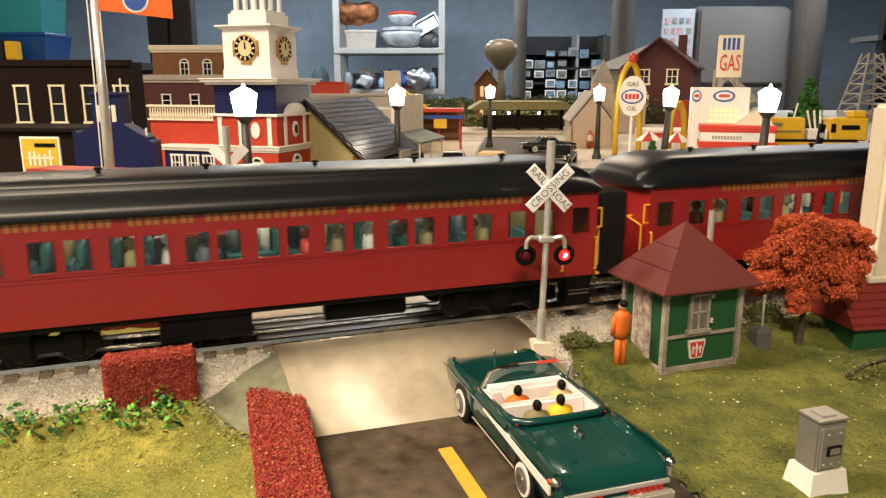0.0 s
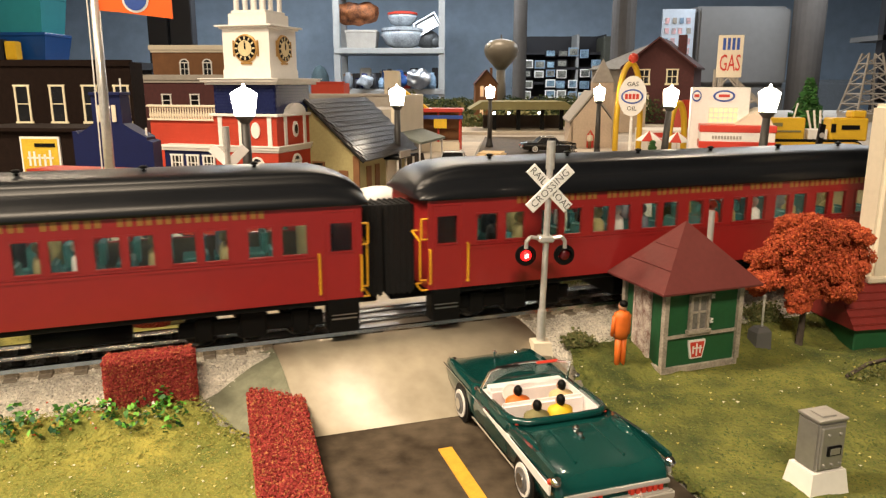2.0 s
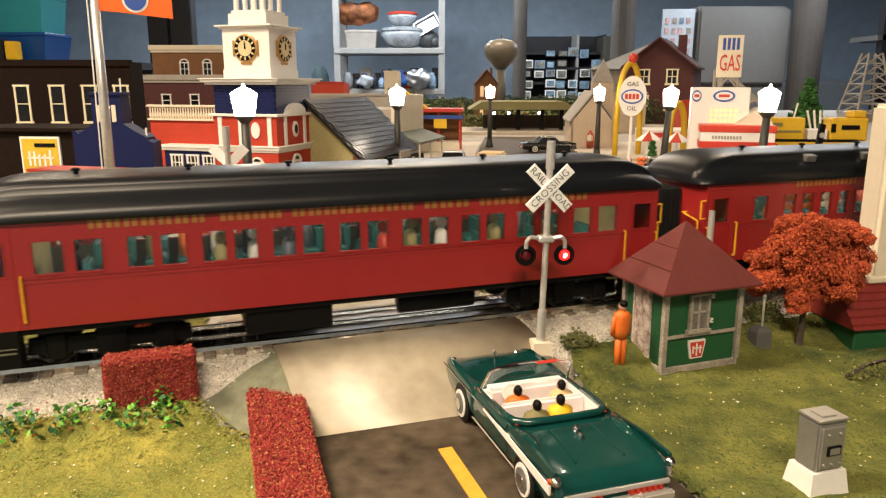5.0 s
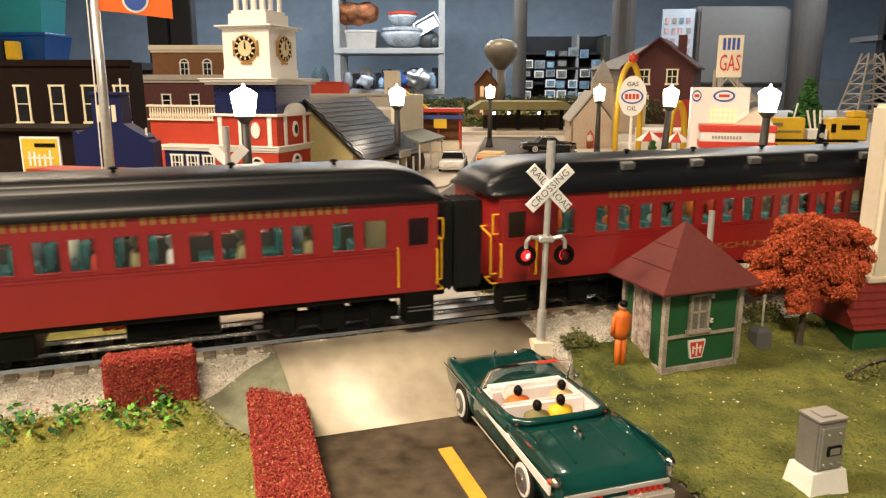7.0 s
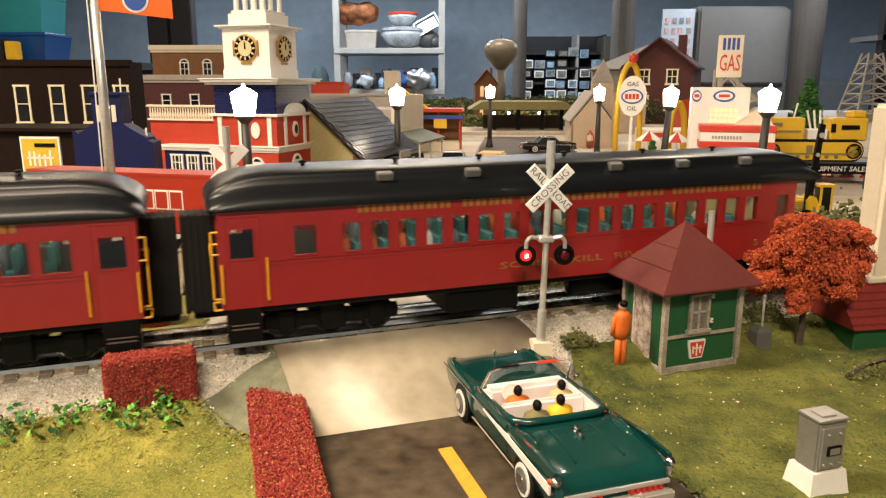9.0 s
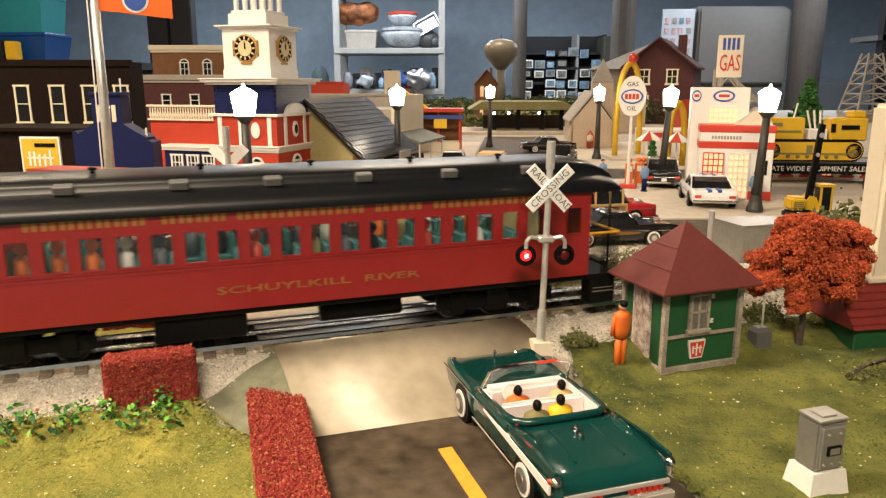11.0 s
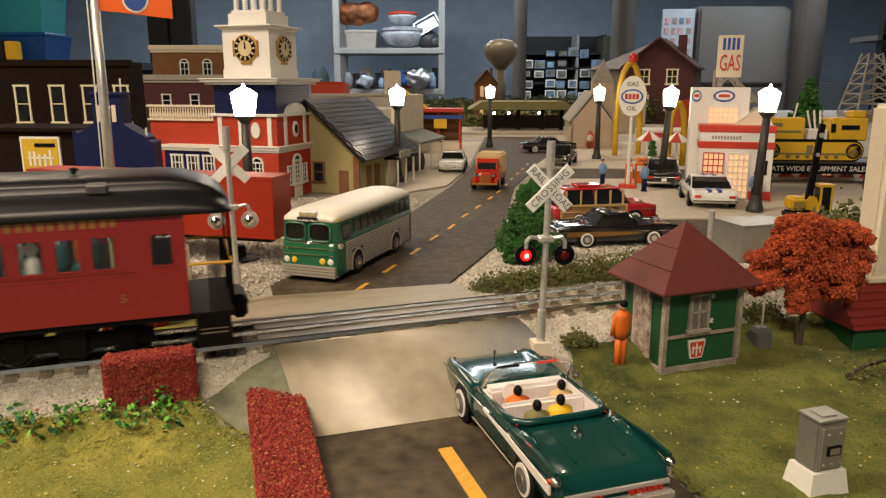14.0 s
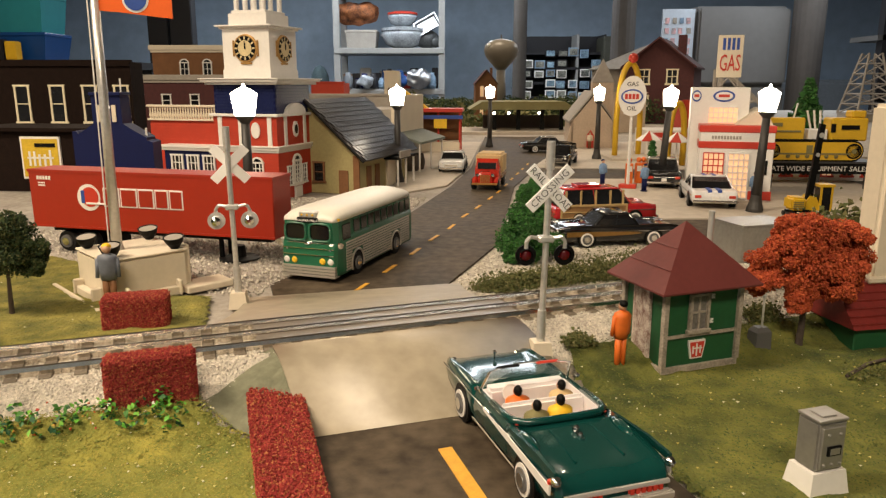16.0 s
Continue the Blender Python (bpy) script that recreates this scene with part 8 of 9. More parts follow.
def excavator():
    c = thing("model_excavator", "yellow model excavator with raised black boom", "excavator", pose(0.397, 0.800, 0.001, 0, 0, 0) @ Matrix.Diagonal((0.70, 0.70, 0.70, 1)))
    for x in (-0.014, 0.016):
        part("track", B((x - 0.006, x + 0.006, -0.018, 0.018, 0, 0.011), bevel=0.003, seg=2), M_BLACK, c)
    for x in (-0.014, 0.016):
        for y in (-0.013, 0.0, 0.013):
            part("track_wheel", tubes(((x - 0.0068, y, 0.0055), (x + 0.0068, y, 0.0055), 0.0038), seg=12), M_DARKMETAL, c)
    part("slew_ring", tubes(((0.004, 0, 0.010), (0.004, 0, 0.014), 0.013), seg=20), M_BLACK, c)
    part("turret", B((-0.020, 0.002, -0.016, 0.016, 0.013, 0.034), bevel=0.0035, seg=3), M_DOZER, c, "rounded yellow engine cover")
    part("arm_bracket", prism([(0.004, 0.013), (0.024, 0.013), (0.024, 0.024), (0.019, 0.034), (0.010, 0.036), (0.004, 0.028)], -0.011, 0.012), M_DOZER, c)
    part("grille", B(*[(-0.018, -0.002, -0.0168, -0.0150, 0.017 + i * 0.0030, 0.0184 + i * 0.0030) for i in range(4)]), M_OLIVEROOF, c)
    part("cab", B((0.026, 0.042, -0.012, 0.010, 0.012, 0.050), bevel=0.001), M_DGLASS, c)
    part("cab_roof", B((0.022, 0.046, -0.014, 0.012, 0.050, 0.054), (0.024, 0.027, -0.013, -0.011, 0.012, 0.050), (0.041, 0.044, -0.013, -0.011, 0.012, 0.050)), M_DOZER, c)
    part("boom", prism([(0.004, 0.020), (0.014, 0.022), (0.023, 0.146), (0.015, 0.148), (0.010, 0.090)], -0.008, -0.002), M_BLACK, c, "black upright boom")
    part("ram", tubes(((0.014, -0.006, 0.022), (0.015, -0.006, 0.060), 0.002), seg=8), M_CHROME, c)
    part("boom_pin", tubes(((0.018, -0.010, 0.130), (0.018, 0.0, 0.130), 0.0040), ((0.015, -0.010, 0.100), (0.015, 0.0, 0.100), 0.003), seg=10), M_SILVER, c)


excavator()


def utility_box():
    c = thing("utility_cabinet", "plain grey metal box beside the track", "cabinet", pose(0.2460, 0.5850, 0.001, 0, 0, 15))
    part("case", B((0, 0.052, 0, 0.040, 0, 0.0300), bevel=0.0004), M_CASE, c)
    part("lid", B((-0.0006, 0.0526, -0.0006, 0.0406, 0.0300, 0.0315), bevel=0.0003), M_CASE, c)


utility_box()
ob = scatter("shrubs_east", 2200, lambda r: (r.uniform(0.36, 0.60), r.uniform(0.66, 0.74), abs(r.gauss(0, 0.012))), 0.0028, M_OLIVE_LEAF, seed=15)
tagged(ob, "olive green hedge growth behind the track", "shrubs", kind="stuff")
# ---- far layout and the room beyond ----


def water_tower():
    c = thing("water_tower", "grey-beige model water tower with round tank", "water tower", pose(0.232, 3.0, 0))
    m = mat("tank_paint", (0.17, 0.155, 0.125), 0.35, vary=0.06, scale=10)
    part("column", tubes(((0, 0, 0), (0, 0, 0.23), 0.024, 0.017), seg=18), m, c, smooth=True)
    part("tank", lathe([(0.018, 0.205), (0.040, 0.228), (0.062, 0.255), (0.069, 0.280), (0.064, 0.300), (0.045, 0.316), (0.015, 0.324), (0.003, 0.325)], 28), m, c, smooth=True)
    part("finial", tubes(((0, 0, 0.322), (0, 0, 0.340), 0.003), seg=6), m, c)
    part("rim_lamp", ball(0.007, pose(-0.050, -0.040, 0.298), 1), M_WHITE, c)


water_tower()
ob = scatter("far_woods", 22000, lambda r: (lambda x, y: (x, y, r.uniform(0, 1) * (0.085 + 0.060 * noise.noise(Vector((x * 9, y * 4, 3))))))(r.uniform(-0.30, 0.95), r.uniform(2.80, 3.2)), 0.0042, M_DARKLEAF, seed=61)
tagged(ob, "dark green model trees along the far table edge", "trees", kind="stuff")


def pavilion():
    c = thing("platform_shelter", "open platform shelter with olive roof and two lamps", "shelter", pose(0.10, 2.25, 0))
    part("roof", prism([(-0.02, 0.072), (0.31, 0.072), (0.27, 0.096), (0.02, 0.096)], 0, 0.20), M_OLIVEROOF, c)
    for x in (0.055, 0.13, 0.205, 0.265):
        part("post", B((x, x + 0.012, 0.06, 0.072, 0, 0.074)), M_BLACK, c)
    part("bench_wall", B((0.03, 0.28, 0.15, 0.16, 0, 0.05)), M_BARK, c)
    for x in (0.10, 0.192, 0.055):
        b = part("shelter_lamp", ball(0.0042, pose(x, -0.004, 0.062), 2), M_GLOBE, c, "small glowing lamp")
    part("platform", B((-0.05, 0.36, -0.05, 0.22, -0.001, 0.008)), M_LOT, c)
    scatter("greenery", 900, lambda r: (r.uniform(-0.3, 0.45), r.uniform(0.24, 0.40), abs(r.gauss(0, 0.03))), 0.008, M_OLIVE_LEAF, c, "dull green growth", 5)


pavilion()


def house(x, y, w, d, h, hr, wall, roof, label, rot=0, lit=False):
    c = thing("model_house", label, "house", pose(x, y, 0, 0, 0, rot), "town buildings")
    part("wall", prism([(0, 0), (w, 0), (w, h), (w / 2, hr), (0, h)], 0, d), wall, c)
    part("roof", prism([(-0.04 * w, h - 0.04 * w), (w / 2, hr), (w * 1.04, h - 0.04 * w), (w * 1.04, h - 0.01 * w), (w / 2, hr + 0.03 * w), (-0.04 * w, h - 0.01 * w)], -0.02, d + 0.02), roof, c)
    part("chimney", B((w * 0.7, w * 0.82, d * 0.4, d * 0.4 + w * 0.1, h, hr + 0.2 * (hr - h))), wall, c)
    for zz in (h * 0.25, h * 0.70):
        for xx in (0.3, 0.7):
            wall_window(c, pose(w * xx, 0, zz), w * 0.17, h * 0.24, M_TRIM, M_LITPANE if lit else M_DGLASS, (1, 1))
    return c


house(0.70, 2.9, 0.26, 0.30, 0.215, 0.315, M_MAROONB, M_MAROONB, "dark red barn-like model house with cream windows", -24)
c = thing("model_house", "white gabled model house with pale grey roof", "house", pose(0.60, 3.0, 0, 0, 0, -10), "town buildings")
part("wall", B((0, 0.20, 0, 0.2, 0, 0.22)), M_GREYB, c)
part("roof", prism([(-0.02, 0.205), (0.21, 0.30), (0.23, 0.30), (0.23, 0.21)], -0.02, 0.22), mat("pale_blue_roof", (0.42, 0.46, 0.52), 0.5), c)
house(0.118, 2.72, 0.080, 0.14, 0.150, 0.198, M_BROWN, M_MAROONB, "brown model cottage with lit window", 0, True)
for x, w, h, y, mt in ((-0.36, 0.11, 0.10, 2.2, M_SAND), (0.45, 0.18, 0.12, 2.3, M_SAND), (-0.345, 0.085, 0.150, 1.95, M_BRICKRED), (0.52, 0.14, 0.11, 1.60, M_BRICKRED), (-0.205, 0.052, 0.190, 2.6, M_CREAMW)):
    brick_block("far_building", "plain small building among the far town", x, x + w, y, 0.12, h, mt, [(x + w * 0.3, h * 0.5), (x + w * 0.7, h * 0.5)], M_WHITE, 0, win=(w * 0.14, h * 0.22))


def lattice_tower(x, y, w, z0, z1, label):
    c = thing("lattice_tower", label, "tower", pose(x, y, 0))
    n = 6
    bm = bmesh.new()
    def corner(k, z):
        t = (z - z0) / (z1 - z0)
        r = w / 2 * (1 - 0.65 * t)
        return (r * (1 if k in (0, 3) else -1), r * (1 if k < 2 else -1), z)
    for k in range(4):
        add_tube(bm, corner(k, z0), corner(k, z1), w * 0.03, seg=6)
        for i in range(n):
            za, zb = z0 + (z1 - z0) * i / n, z0 + (z1 - z0) * (i + 1) / n
            add_tube(bm, corner(k, za), corner((k + 1) % 4, zb), w * 0.02, seg=5)
            add_tube(bm, corner(k, za), corner((k + 1) % 4, za), w * 0.02, seg=5)
    part("frame", bm, M_GREYB, c)
    part("footing", B((-w / 2, w / 2, -w / 2, w / 2, 0, z0)), M_GREYB, c)


lattice_tower(1.74, 3.05, 0.15, 0.03, 0.27, "grey steel lattice tower on the far layout")
c = thing("steel_ramp", "grey steel truss ramp behind the filling station", "truss", pose(0.455, 1.22, 0.001))
part("chord", tubes(((0.0, 0, 0.17), (0.09, 0, 0.095), 0.0038), ((0.0, 0.03, 0.0), (0.0, 0.03, 0.17), 0.0035), ((0.075, 0, 0.0), (0.075, 0, 0.115), 0.0038), ((0, 0, 0.10), (0.09, 0, 0.095), 0.0030), ((0.0, 0, 0.10), (0.06, 0, 0.12), 0.0028), ((0.0, 0, 0.05), (0.075, 0, 0.09), 0.0030), ((0.0, 0, 0.0), (0.075, 0, 0.05), 0.0030), ((0.0, 0, 0.0), (0.0, 0, 0.17), 0.0035), seg=6), M_GREYB, c)
bl = [(0, 0, 0.05, 0.050), (0, 0, 0.09, 0.038), (0, 0, 0.125, 0.026), (0, 0, 0.155, 0.014), (0, 0, 0.172, 0.007)]
tree(pose(1.23, 2.5, -0.02), "dark green model conifer on the far layout", bl, 0.03, 0.006, M_GREEN_LEAF, 2500, 0.009, 5)


def lumps(name, label, category, boxes, seed, group=""):
    """Loose stored things: small boxes, each its own thing."""
    rng = random.Random(seed)
    for b, mt in boxes:
        x0, x1, y0, y1, z0, z1 = b
        ob = part(name, B((x0, x1, y0, y1, z0, z1), bevel=min(x1 - x0, z1 - z0) * 0.08, seg=2), mt)
        tagged(ob, label, category, group)


M_TEAL = mat("teal_plastic_bin", (0.022, 0.22, 0.27), 0.4, vary=0.06, scale=4)
M_BLUEBIN = mat("blue_plastic_bin", (0.006, 0.055, 0.22), 0.4, vary=0.06, scale=4)
M_CLEAR = mat("clear_plastic_tub", (0.15, 0.165, 0.18), 0.25, vary=0.2, scale=8)
M_SHELFW = mat("white_wire_shelf", (0.31, 0.31, 0.30), 0.4, vary=0.1, scale=5)
M_PIPE = mat("brown_grey_pipe", (0.085, 0.075, 0.068), 0.6, vary=0.1, scale=4)
M_DARKST = mat("dark_post", (0.012, 0.012, 0.016), 0.6)


def storage_bin(x, y, z, w, d, h, mt, label):
    c = thing("storage_bin", label, "storage bin", pose(x, y, z), "storage bins")
    part("tub", loft([[(-w / 2 * k, -d / 2 * k, q), (w / 2 * k, -d / 2 * k, q), (w / 2 * k, d / 2 * k, q), (-w / 2 * k, d / 2 * k, q)] for k, q in ((0.86, 0), (0.98, h * 0.85))]), mt, c)
    part("lid", B((-w / 2, w / 2, -d / 2, d / 2, h * 0.85, h), bevel=h * 0.03), mt, c)


# left table with stacked bins
c = thing("side_table", "dark side table carrying plastic bins", "table", pose(-2.15, 4.1, RZ))
part("tabletop", B((-0.6, 0.45, -0.3, 0.4, 1.18, 1.22)), M_DARKST, c)
for x in (-0.55, 0.40):
    for y in (-0.25, 0.35):
        part("leg", B((x - 0.03, x + 0.03, y - 0.03, y + 0.03, 0, 1.18)), M_DARKST, c)
storage_bin(-2.21, 4.02, RZ + 1.22, 0.34, 0.28, 0.14, M_BLUEBIN, "blue plastic storage bin on the table")
storage_bin(-2.21, 4.02, RZ + 1.36, 0.33, 0.27, 0.20, M_TEAL, "teal plastic storage bin on a blue one")
lumps("toy_box", "small yellow toy in front of the bins", "toy", [((-2.20, -2.145, 3.78, 3.84, 0.27, 0.36), M_DOZER), ((-2.27, -2.21, 3.78, 3.84, 0.27, 0.37), M_DARKST)], 1, "stored toys")


def wire_shelf():
    c = thing("shelf_rack", "white storage rack packed with boxes", "shelf", pose(-0.85, 6.05, RZ))
    w, d = 0.84, 0.45
    for x in (0, w):
        for y in (0, d):
            part("post", B((x - 0.025, x + 0.025, y - 0.02, y + 0.02, 0, 2.2)), M_SHELFW, c)
    for z in (0.55, 1.02, 1.34, 1.80):
        part("shelf_board", B((-0.02, w + 0.02, -0.03, d + 0.02, z, z + 0.045), bevel=0.004), M_SHELFW, c)


wire_shelf()
rng = random.Random(77)
M_DKGREY = mat("dark_grey_goods", (0.07, 0.075, 0.08), 0.5, vary=0.4, scale=12)
M_PALEB = mat("pale_blue_goods", (0.20, 0.30, 0.42), 0.5, vary=0.4, scale=14)
cols = [M_CLEAR, M_BLUEBIN, M_WHITE, M_PALEB, M_DARKST, M_DARKST, M_DKGREY, M_DKGREY, M_PALEB, M_GREYB, M_BROWN, M_NAVY, M_RED]


def stock(x0, x1, y, z, hmax, wmax, seed):
    r = random.Random(seed)
    for row in (0.10, 0.0):
        x = x0
        boxes = []
        while x < x1 - 0.02:
            w = r.uniform(0.3, 1.0) * wmax
            h = r.uniform(0.3, 1.0) * hmax
            yy = y + row + r.uniform(0, 0.03)
            boxes.append(((x, min(x + w, x1), yy, yy + 0.07, z, z + h), r.choice(cols)))
            x += w + r.uniform(0.002, 0.03)
        lumps("stored_box", "assorted stored box on the rack", "box", boxes, seed, "stored boxes")


def jars(x0, x1, y, z, n, seed):
    r = random.Random(seed)
    for i in range(n):
        x = x0 + (x1 - x0) * (i + 0.5) / n
        k = r.uniform(0.7, 1.3)
        ob = part("stored_jar", lathe([(0.025 * k, 0), (0.032 * k, 0.02 * k), (0.030 * k, 0.07 * k), (0.018 * k, 0.085 * k), (0.020 * k, 0.10 * k)], 12), r.choice(cols), smooth=True)
        ob.matrix_basis = pose(x, y, z, 0, 0, 0)
        tagged(ob, "rounded jar among the stored things", "jar", "stored jars")


stock(-0.82, -0.04, 6.12, RZ + 1.067, 0.17, 0.10, 3)
stock(-0.82, -0.04, 6.05, RZ + 0.597, 0.36, 0.14, 4)
jars(-0.80, -0.06, 6.04, RZ + 1.067, 11, 2)
storage_bin(-0.66, 6.2, RZ + 1.387, 0.26, 0.26, 0.14, M_GREYB, "pale plastic basket on the rack")
M_CLEARP = mat("hazy_clear_plastic", (0.34, 0.37, 0.40), 0.12, vary=0.4, scale=14, bump=0.6, bump_scale=18)
M_FOIL = mat("shiny_foil", (0.50, 0.51, 0.53), 0.35, 0.9, vary=0.2, scale=14, bump=0.8, bump_scale=22)


def rack_bowl(x, z, k, label, lid):
    c = thing("plastic_bowl", label, "bowl", pose(x, 6.2, z), "stored bowls")
    part("bowl", lathe([(0.06 * k, 0), (0.13 * k, 0.03 * k), (0.17 * k, 0.10 * k), (0.16 * k, 0.13 * k)], 24), M_CLEARP, c, smooth=True)
    part("lid", lathe([(0.17 * k, 0.13 * k), (0.17 * k, 0.15 * k), (0.10 * k, 0.165 * k)], 24), lid, c)


rack_bowl(-0.33, RZ + 1.387, 1.05, "hazy clear plastic bowl with a red lid", M_CLEARP)
rack_bowl(-0.33, RZ + 1.387 + 0.172, 0.72, "small clear bowl with a red lid on another bowl", M_RED)
ob = part("foil_tray", moved(loft([[(-a, -b, z), (a, -b, z), (a, b, z), (-a, b, z)] for a, b, z in ((0.085, 0.05, 0), (0.10, 0.06, 0.035), (0.092, 0.052, 0.035), (0.078, 0.044, 0.008))]), pose(-0.125, 6.16, RZ + 1.565, 70, -28, 0)), M_FOIL)
tagged(ob, "shiny ribbed foil tray leaning on the rack", "tray")
ob = part("tool_bag", merge(ball(0.10, pose(-0.13, 6.2, RZ + 1.46), 3, (1.0, 0.8, 0.75)), ball(0.06, pose(-0.06, 6.18, RZ + 1.44), 2, (1, 1, 0.8))), M_DKGREY, smooth=True)
tagged(ob, "dark grey bundled bag on the rack", "bag", "stored bags")
for bx, bz, bk, bm_, lab in ((-0.20, 1.145, 0.085, M_FOIL, "crumpled shiny silver bag on the rack"), (-0.62, 1.12, 0.055, M_CLEARP, "crumpled clear plastic bag on the rack"), (-0.36, 1.14, 0.07, M_BLUEBIN, "blue bundled bag on the rack")):
    bag = ball(bk, pose(bx, 6.0, RZ + bz), 4, (1.2, 0.7, 0.9))
    for v in bag.verts:
        v.co += (v.co - Vector((bx, 6.0, RZ + bz))) * 0.35 * noise.noise(v.co * 22)
    tagged(part("plastic_bag", bag, bm_, smooth=True), lab, "bag", "stored bags")
bask = ball(0.16, pose(-0.70, 6.2, RZ + 1.66), 4, (1.15, 0.8, 0.55))
for v in bask.verts:
    v.co += (v.co - Vector((-0.70, 6.2, RZ + 1.66))) * 0.3 * noise.noise(v.co * 14)
ob = part("patterned_cushion", bask, mat("brown_patterned_cloth", (0.14, 0.045, 0.025), 0.8, vary=0.5, scale=16, colour2=(0.34, 0.12, 0.04)), smooth=True)
tagged(ob, "red-brown patterned bundle on a basket", "cushion")
# second rack of boxes and pictures
c = thing("display_rack", "dark rack hung with small framed pictures", "shelf", pose(0.68, 6.2, RZ))
part("back_panel", B((-0.03, 0.66, 0.26, 0.28, 0, 1.50)), M_DARKST, c)
for z in (0.80, 0.98, 1.10, 1.22, 1.34):
    part("shelf_board", B((-0.03, 0.66, 0, 0.26, z, z + 0.02)), M_DARKST, c)
for x in (-0.03, 0.42, 0.64):
    part("side", B((x, x + 0.02, 0, 0.26, 0, 1.50)), M_SHELFW if x == 0.42 else M_DARKST, c)
pr = random.Random(31)
M_PICB = mat("blue_printed_picture", (0.05, 0.16, 0.40), 0.4, vary=0.7, scale=18, colour2=(0.20, 0.30, 0.36), obj=True)
M_PICD = mat("dark_printed_picture", (0.03, 0.035, 0.04), 0.4, vary=0.7, scale=18, colour2=(0.20, 0.20, 0.17), obj=True)
for row in range(7):
    for col in range(7):
        if pr.random() < 0.16 or (row == 6 and col < 2):
            continue
        x, z = -0.02 + col * 0.094 + pr.uniform(-0.006, 0.006), 0.82 + row * 0.083 + pr.uniform(-0.008, 0.008)
        w, h = pr.uniform(0.070, 0.086), pr.uniform(0.056, 0.070)
        f = part("picture_frame", B((x, x + w, -0.012, -0.002, z, z + h), bevel=0.002), pr.choice((M_WHITE, M_WHITE, M_PALEB, M_DARKST)), c)
        part("picture", B((x + 0.009, x + w - 0.009, -0.0145, -0.010, z + 0.009, z + h - 0.009)), pr.choice((M_PICB, M_PICB, M_PICD, M_PICD, M_PICD)), f)
c = thing("dark_cabinet", "dark green-brown cabinet by the rack", "cabinet", pose(1.30, 6.1, RZ))
part("body", B((0, 0.16, 0, 0.3, 0, 1.48), bevel=0.01), mat("dark_olive_paint", (0.05, 0.05, 0.035), 0.6), c)
part("door", B((0.01, 0.15, -0.012, 0, 0.05, 1.44)), mat("dark_olive_door", (0.055, 0.055, 0.04), 0.6), c)
for x, y, r in ((0.56, 5.5, 0.050), (1.19, 5.0, 0.078), (2.36, 4.9, 0.10)):
    ob = part("support_column", tubes(((x, y, RZ), (x, y, 1.5), r), seg=20), M_PIPE, smooth=False)
    tagged(ob, "brown-grey steel support column of the room", "column", "support columns")
c = thing("refrigerator", "grey refrigerator with photos along its side", "refrigerator", pose(1.66, 5.0, RZ))
M_FRIDGE = mat("grey_enamel", (0.18, 0.176, 0.172), 0.45, vary=0.06, scale=3)
part("body", B((0, 0.62, 0, 0.7, 0, 1.60), bevel=0.02, seg=2), M_FRIDGE, c)
part("upper_door", B((0.01, 0.61, -0.05, -0.004, 1.10, 1.58), bevel=0.012, seg=2), M_FRIDGE, c)
part("lower_door", B((0.01, 0.61, -0.05, -0.004, 0.06, 1.08), bevel=0.012, seg=2), M_FRIDGE, c)
M_PHOTO = mat("photo_paper", (0.55, 0.60, 0.66), 0.5, vary=0.5, scale=20, colour2=(0.6, 0.3, 0.3), obj=True)
rr = random.Random(5)
# pinned photos on a side board facing the layout
c2 = thing("photo_board", "pale board covered with small photographs", "notice board", pose(1.44, 4.98, RZ, 0, 0, 0))
part("board", B((0, 0.21, 0.0, 0.02, 0.3, 1.58)), mat("pale_board", (0.60, 0.68, 0.78), 0.6, vary=0.08, scale=5), c2)
for i in range(52):
    x, z = 0.012 + (i % 4) * 0.049 + rr.uniform(-0.006, 0.006), 0.72 + (i // 4) * 0.064
    part("photo", moved(B((0, 0.026, -0.004, 0, 0, 0.036)), pose(x, 0, z, 0, rr.uniform(-8, 8), 0)), rr.choice((M_PHOTO, M_PHOTO, M_PALEB, M_GREYB, M_DARKST, M_WHITE, M_RED)), c2)
# dark posts, wall pipes and objects along the back left
for x, w in ((-1.95, 0.13), (-1.805, 0.15)):
    ob = part("dark_curtain_post", B((x, x + w, 5.0, 5.1, RZ, 1.5), bevel=0.006), M_DARKST)
    tagged(ob, "dark upright post before the wall", "post", "dark posts")
c = thing("tool_rack", "grey metal rack with hung tools at the back wall", "rack", pose(2.56, 4.4, RZ))
part("upright", B((0, 0.06, 0, 0.06, 0, 2.1), (0.42, 0.48, 0, 0.06, 0, 2.1)), M_DARKST, c)
for z in (1.0, 1.35, 1.62):
    part("shelf_board", B((-0.03, 0.5, 0, 0.3, z, z + 0.03)), M_GREYFR, c)
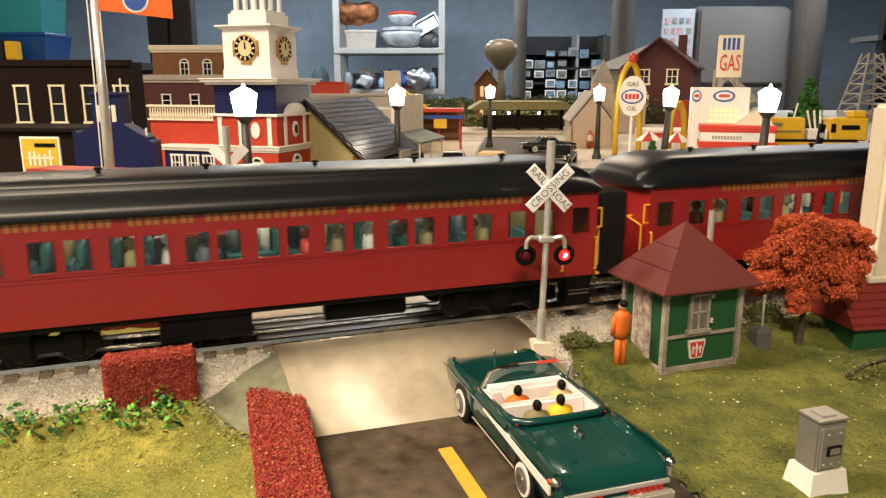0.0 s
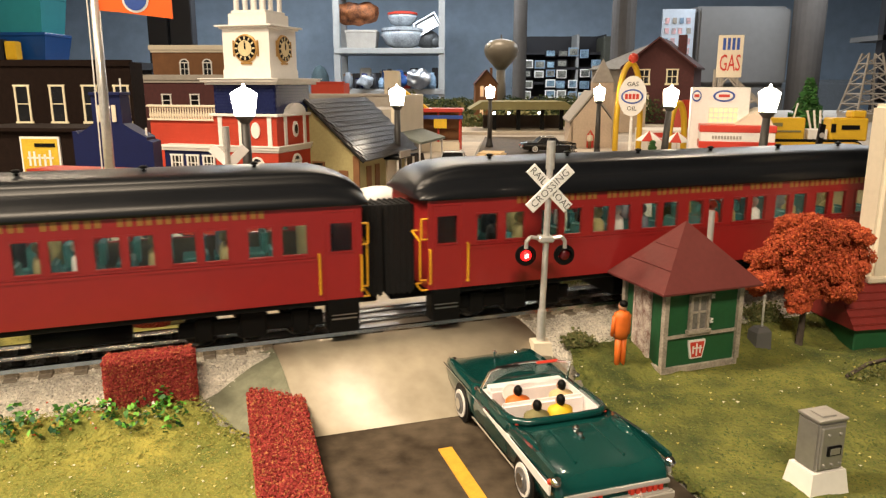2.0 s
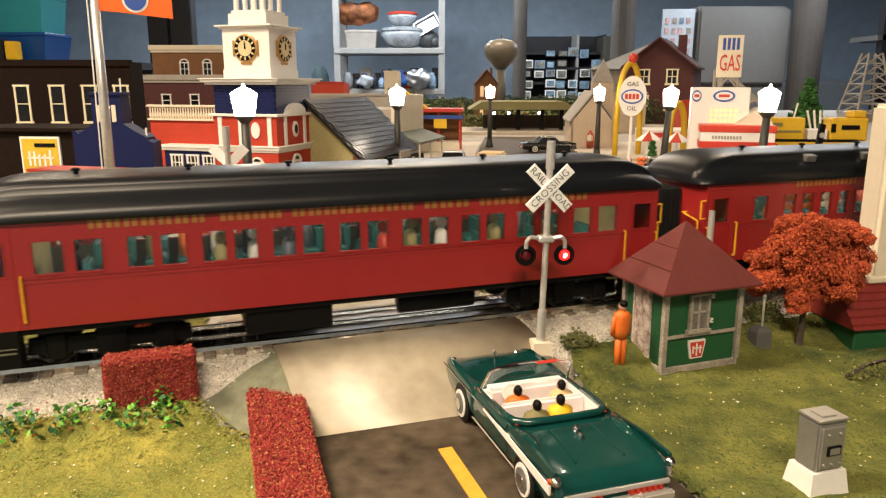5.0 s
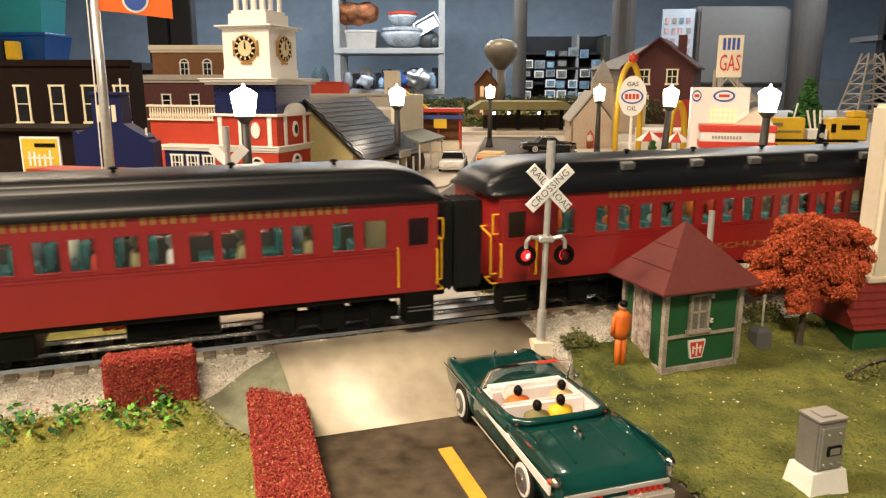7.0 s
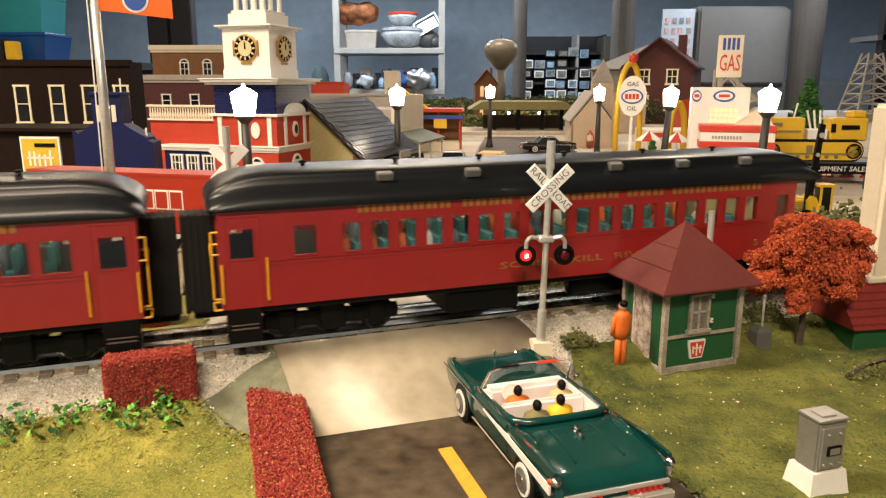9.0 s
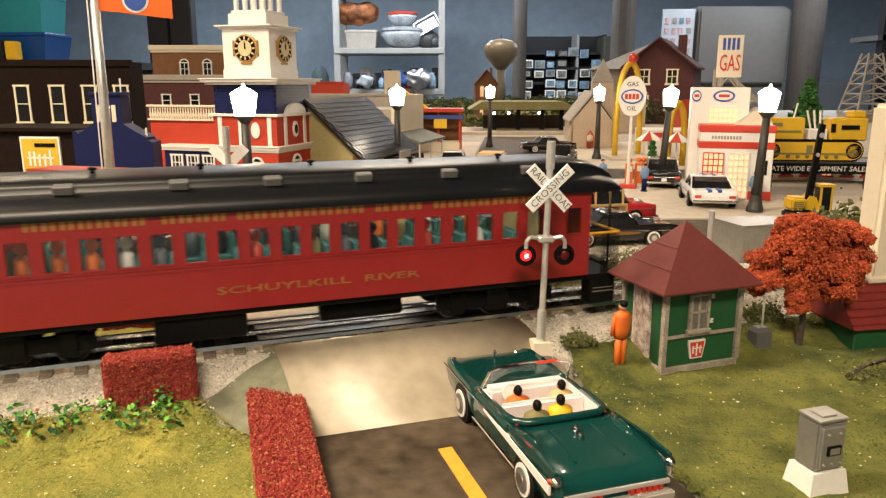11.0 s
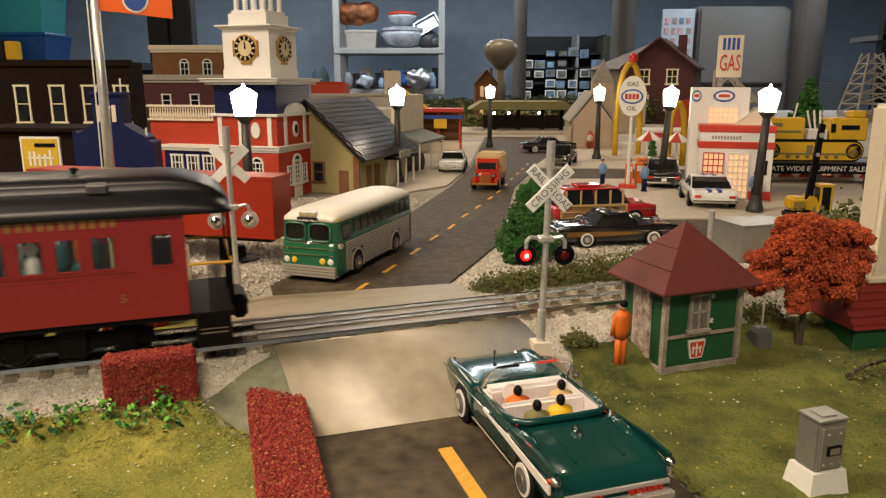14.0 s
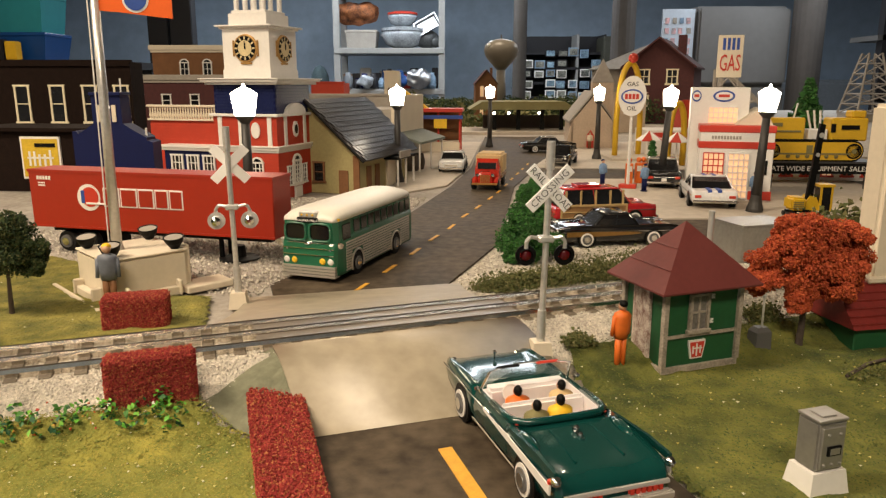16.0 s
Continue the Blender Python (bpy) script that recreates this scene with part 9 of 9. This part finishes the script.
c = thing("grey_sofa_back", "grey covered furniture by the back wall", "furniture", pose(1.95, 6.3, RZ))
part("cover", B((0, 1.6, 0, 0.5, 0, 1.14), bevel=0.04, seg=3), mat("grey_cover", (0.20, 0.22, 0.24), 0.8), c)
c = thing("dark_clutter", "dark bundled things beside the rack", "clutter", pose(-1.02, 6.2, RZ))
part("cloth_cover", merge(ball(0.10, pose(0, 0, 1.10), 2, (0.8, 0.8, 1.6)), B((-0.09, 0.09, -0.1, 0.1, 0, 1.0))), mat("dark_teal_cloth", (0.05, 0.08, 0.09), 0.8, vary=0.4, scale=20), c)


def motions():
    for c, sets, shift in CARS:
        walk(c, [(t, TRACK @ pose(s + shift, 0, RAIL)) for t, s in RUN])
        ts = [i * 0.16 for i in range(101)]
        for w, x in sets:
            rows = []
            for t in ts:
                a = math.degrees((run_at(t) - RUN[0][1]) / 0.0086)
                rows.append((min(t, 16.0), pose(x, 0, 0.0086, 0, a, 0)))
            walk(w, rows)
    # the two warning lights turn their lit and dark faces to the road by turns
    right_on = [(0.0, 1), (0.17, 0), (0.98, 1), (1.88, 0), (2.66, 1), (3.62, 0), (4.42, 1), (5.22, 0), (6.02, 1), (6.78, 0), (7.68, 1), (8.60, 0), (9.45, 1), (10.28, 0), (11.08, 1), (11.86, 0), (12.73, 1), (13.53, 0), (14.32, 1), (15.02, 0)]
    left_on = [(t, 1 - v) for t, v in right_on[:-1]] + [(15.02, 0)]
    for lens, seq in ((LENS_R, right_on), (LENS_L, left_on)):
        home = lens.matrix_basis.copy()
        a = 0.0 if seq[0][1] else 180.0
        rows = [(0.0, home @ pose(0, 0, 0, 0, 0, a))]
        for t, v in seq[1:]:
            goal = 0.0 if v else 180.0
            if abs(a % 360 - goal) < 1:
                continue
            for k in range(4):
                rows.append((t + 0.02 + k / 60, home @ pose(0, 0, 0, 0, 0, a + 60 * k)))
            a = (a + 180) % 360
        rows.append((16.0, home @ pose(0, 0, 0, 0, 0, a)))
        walk(lens, rows)


motions()
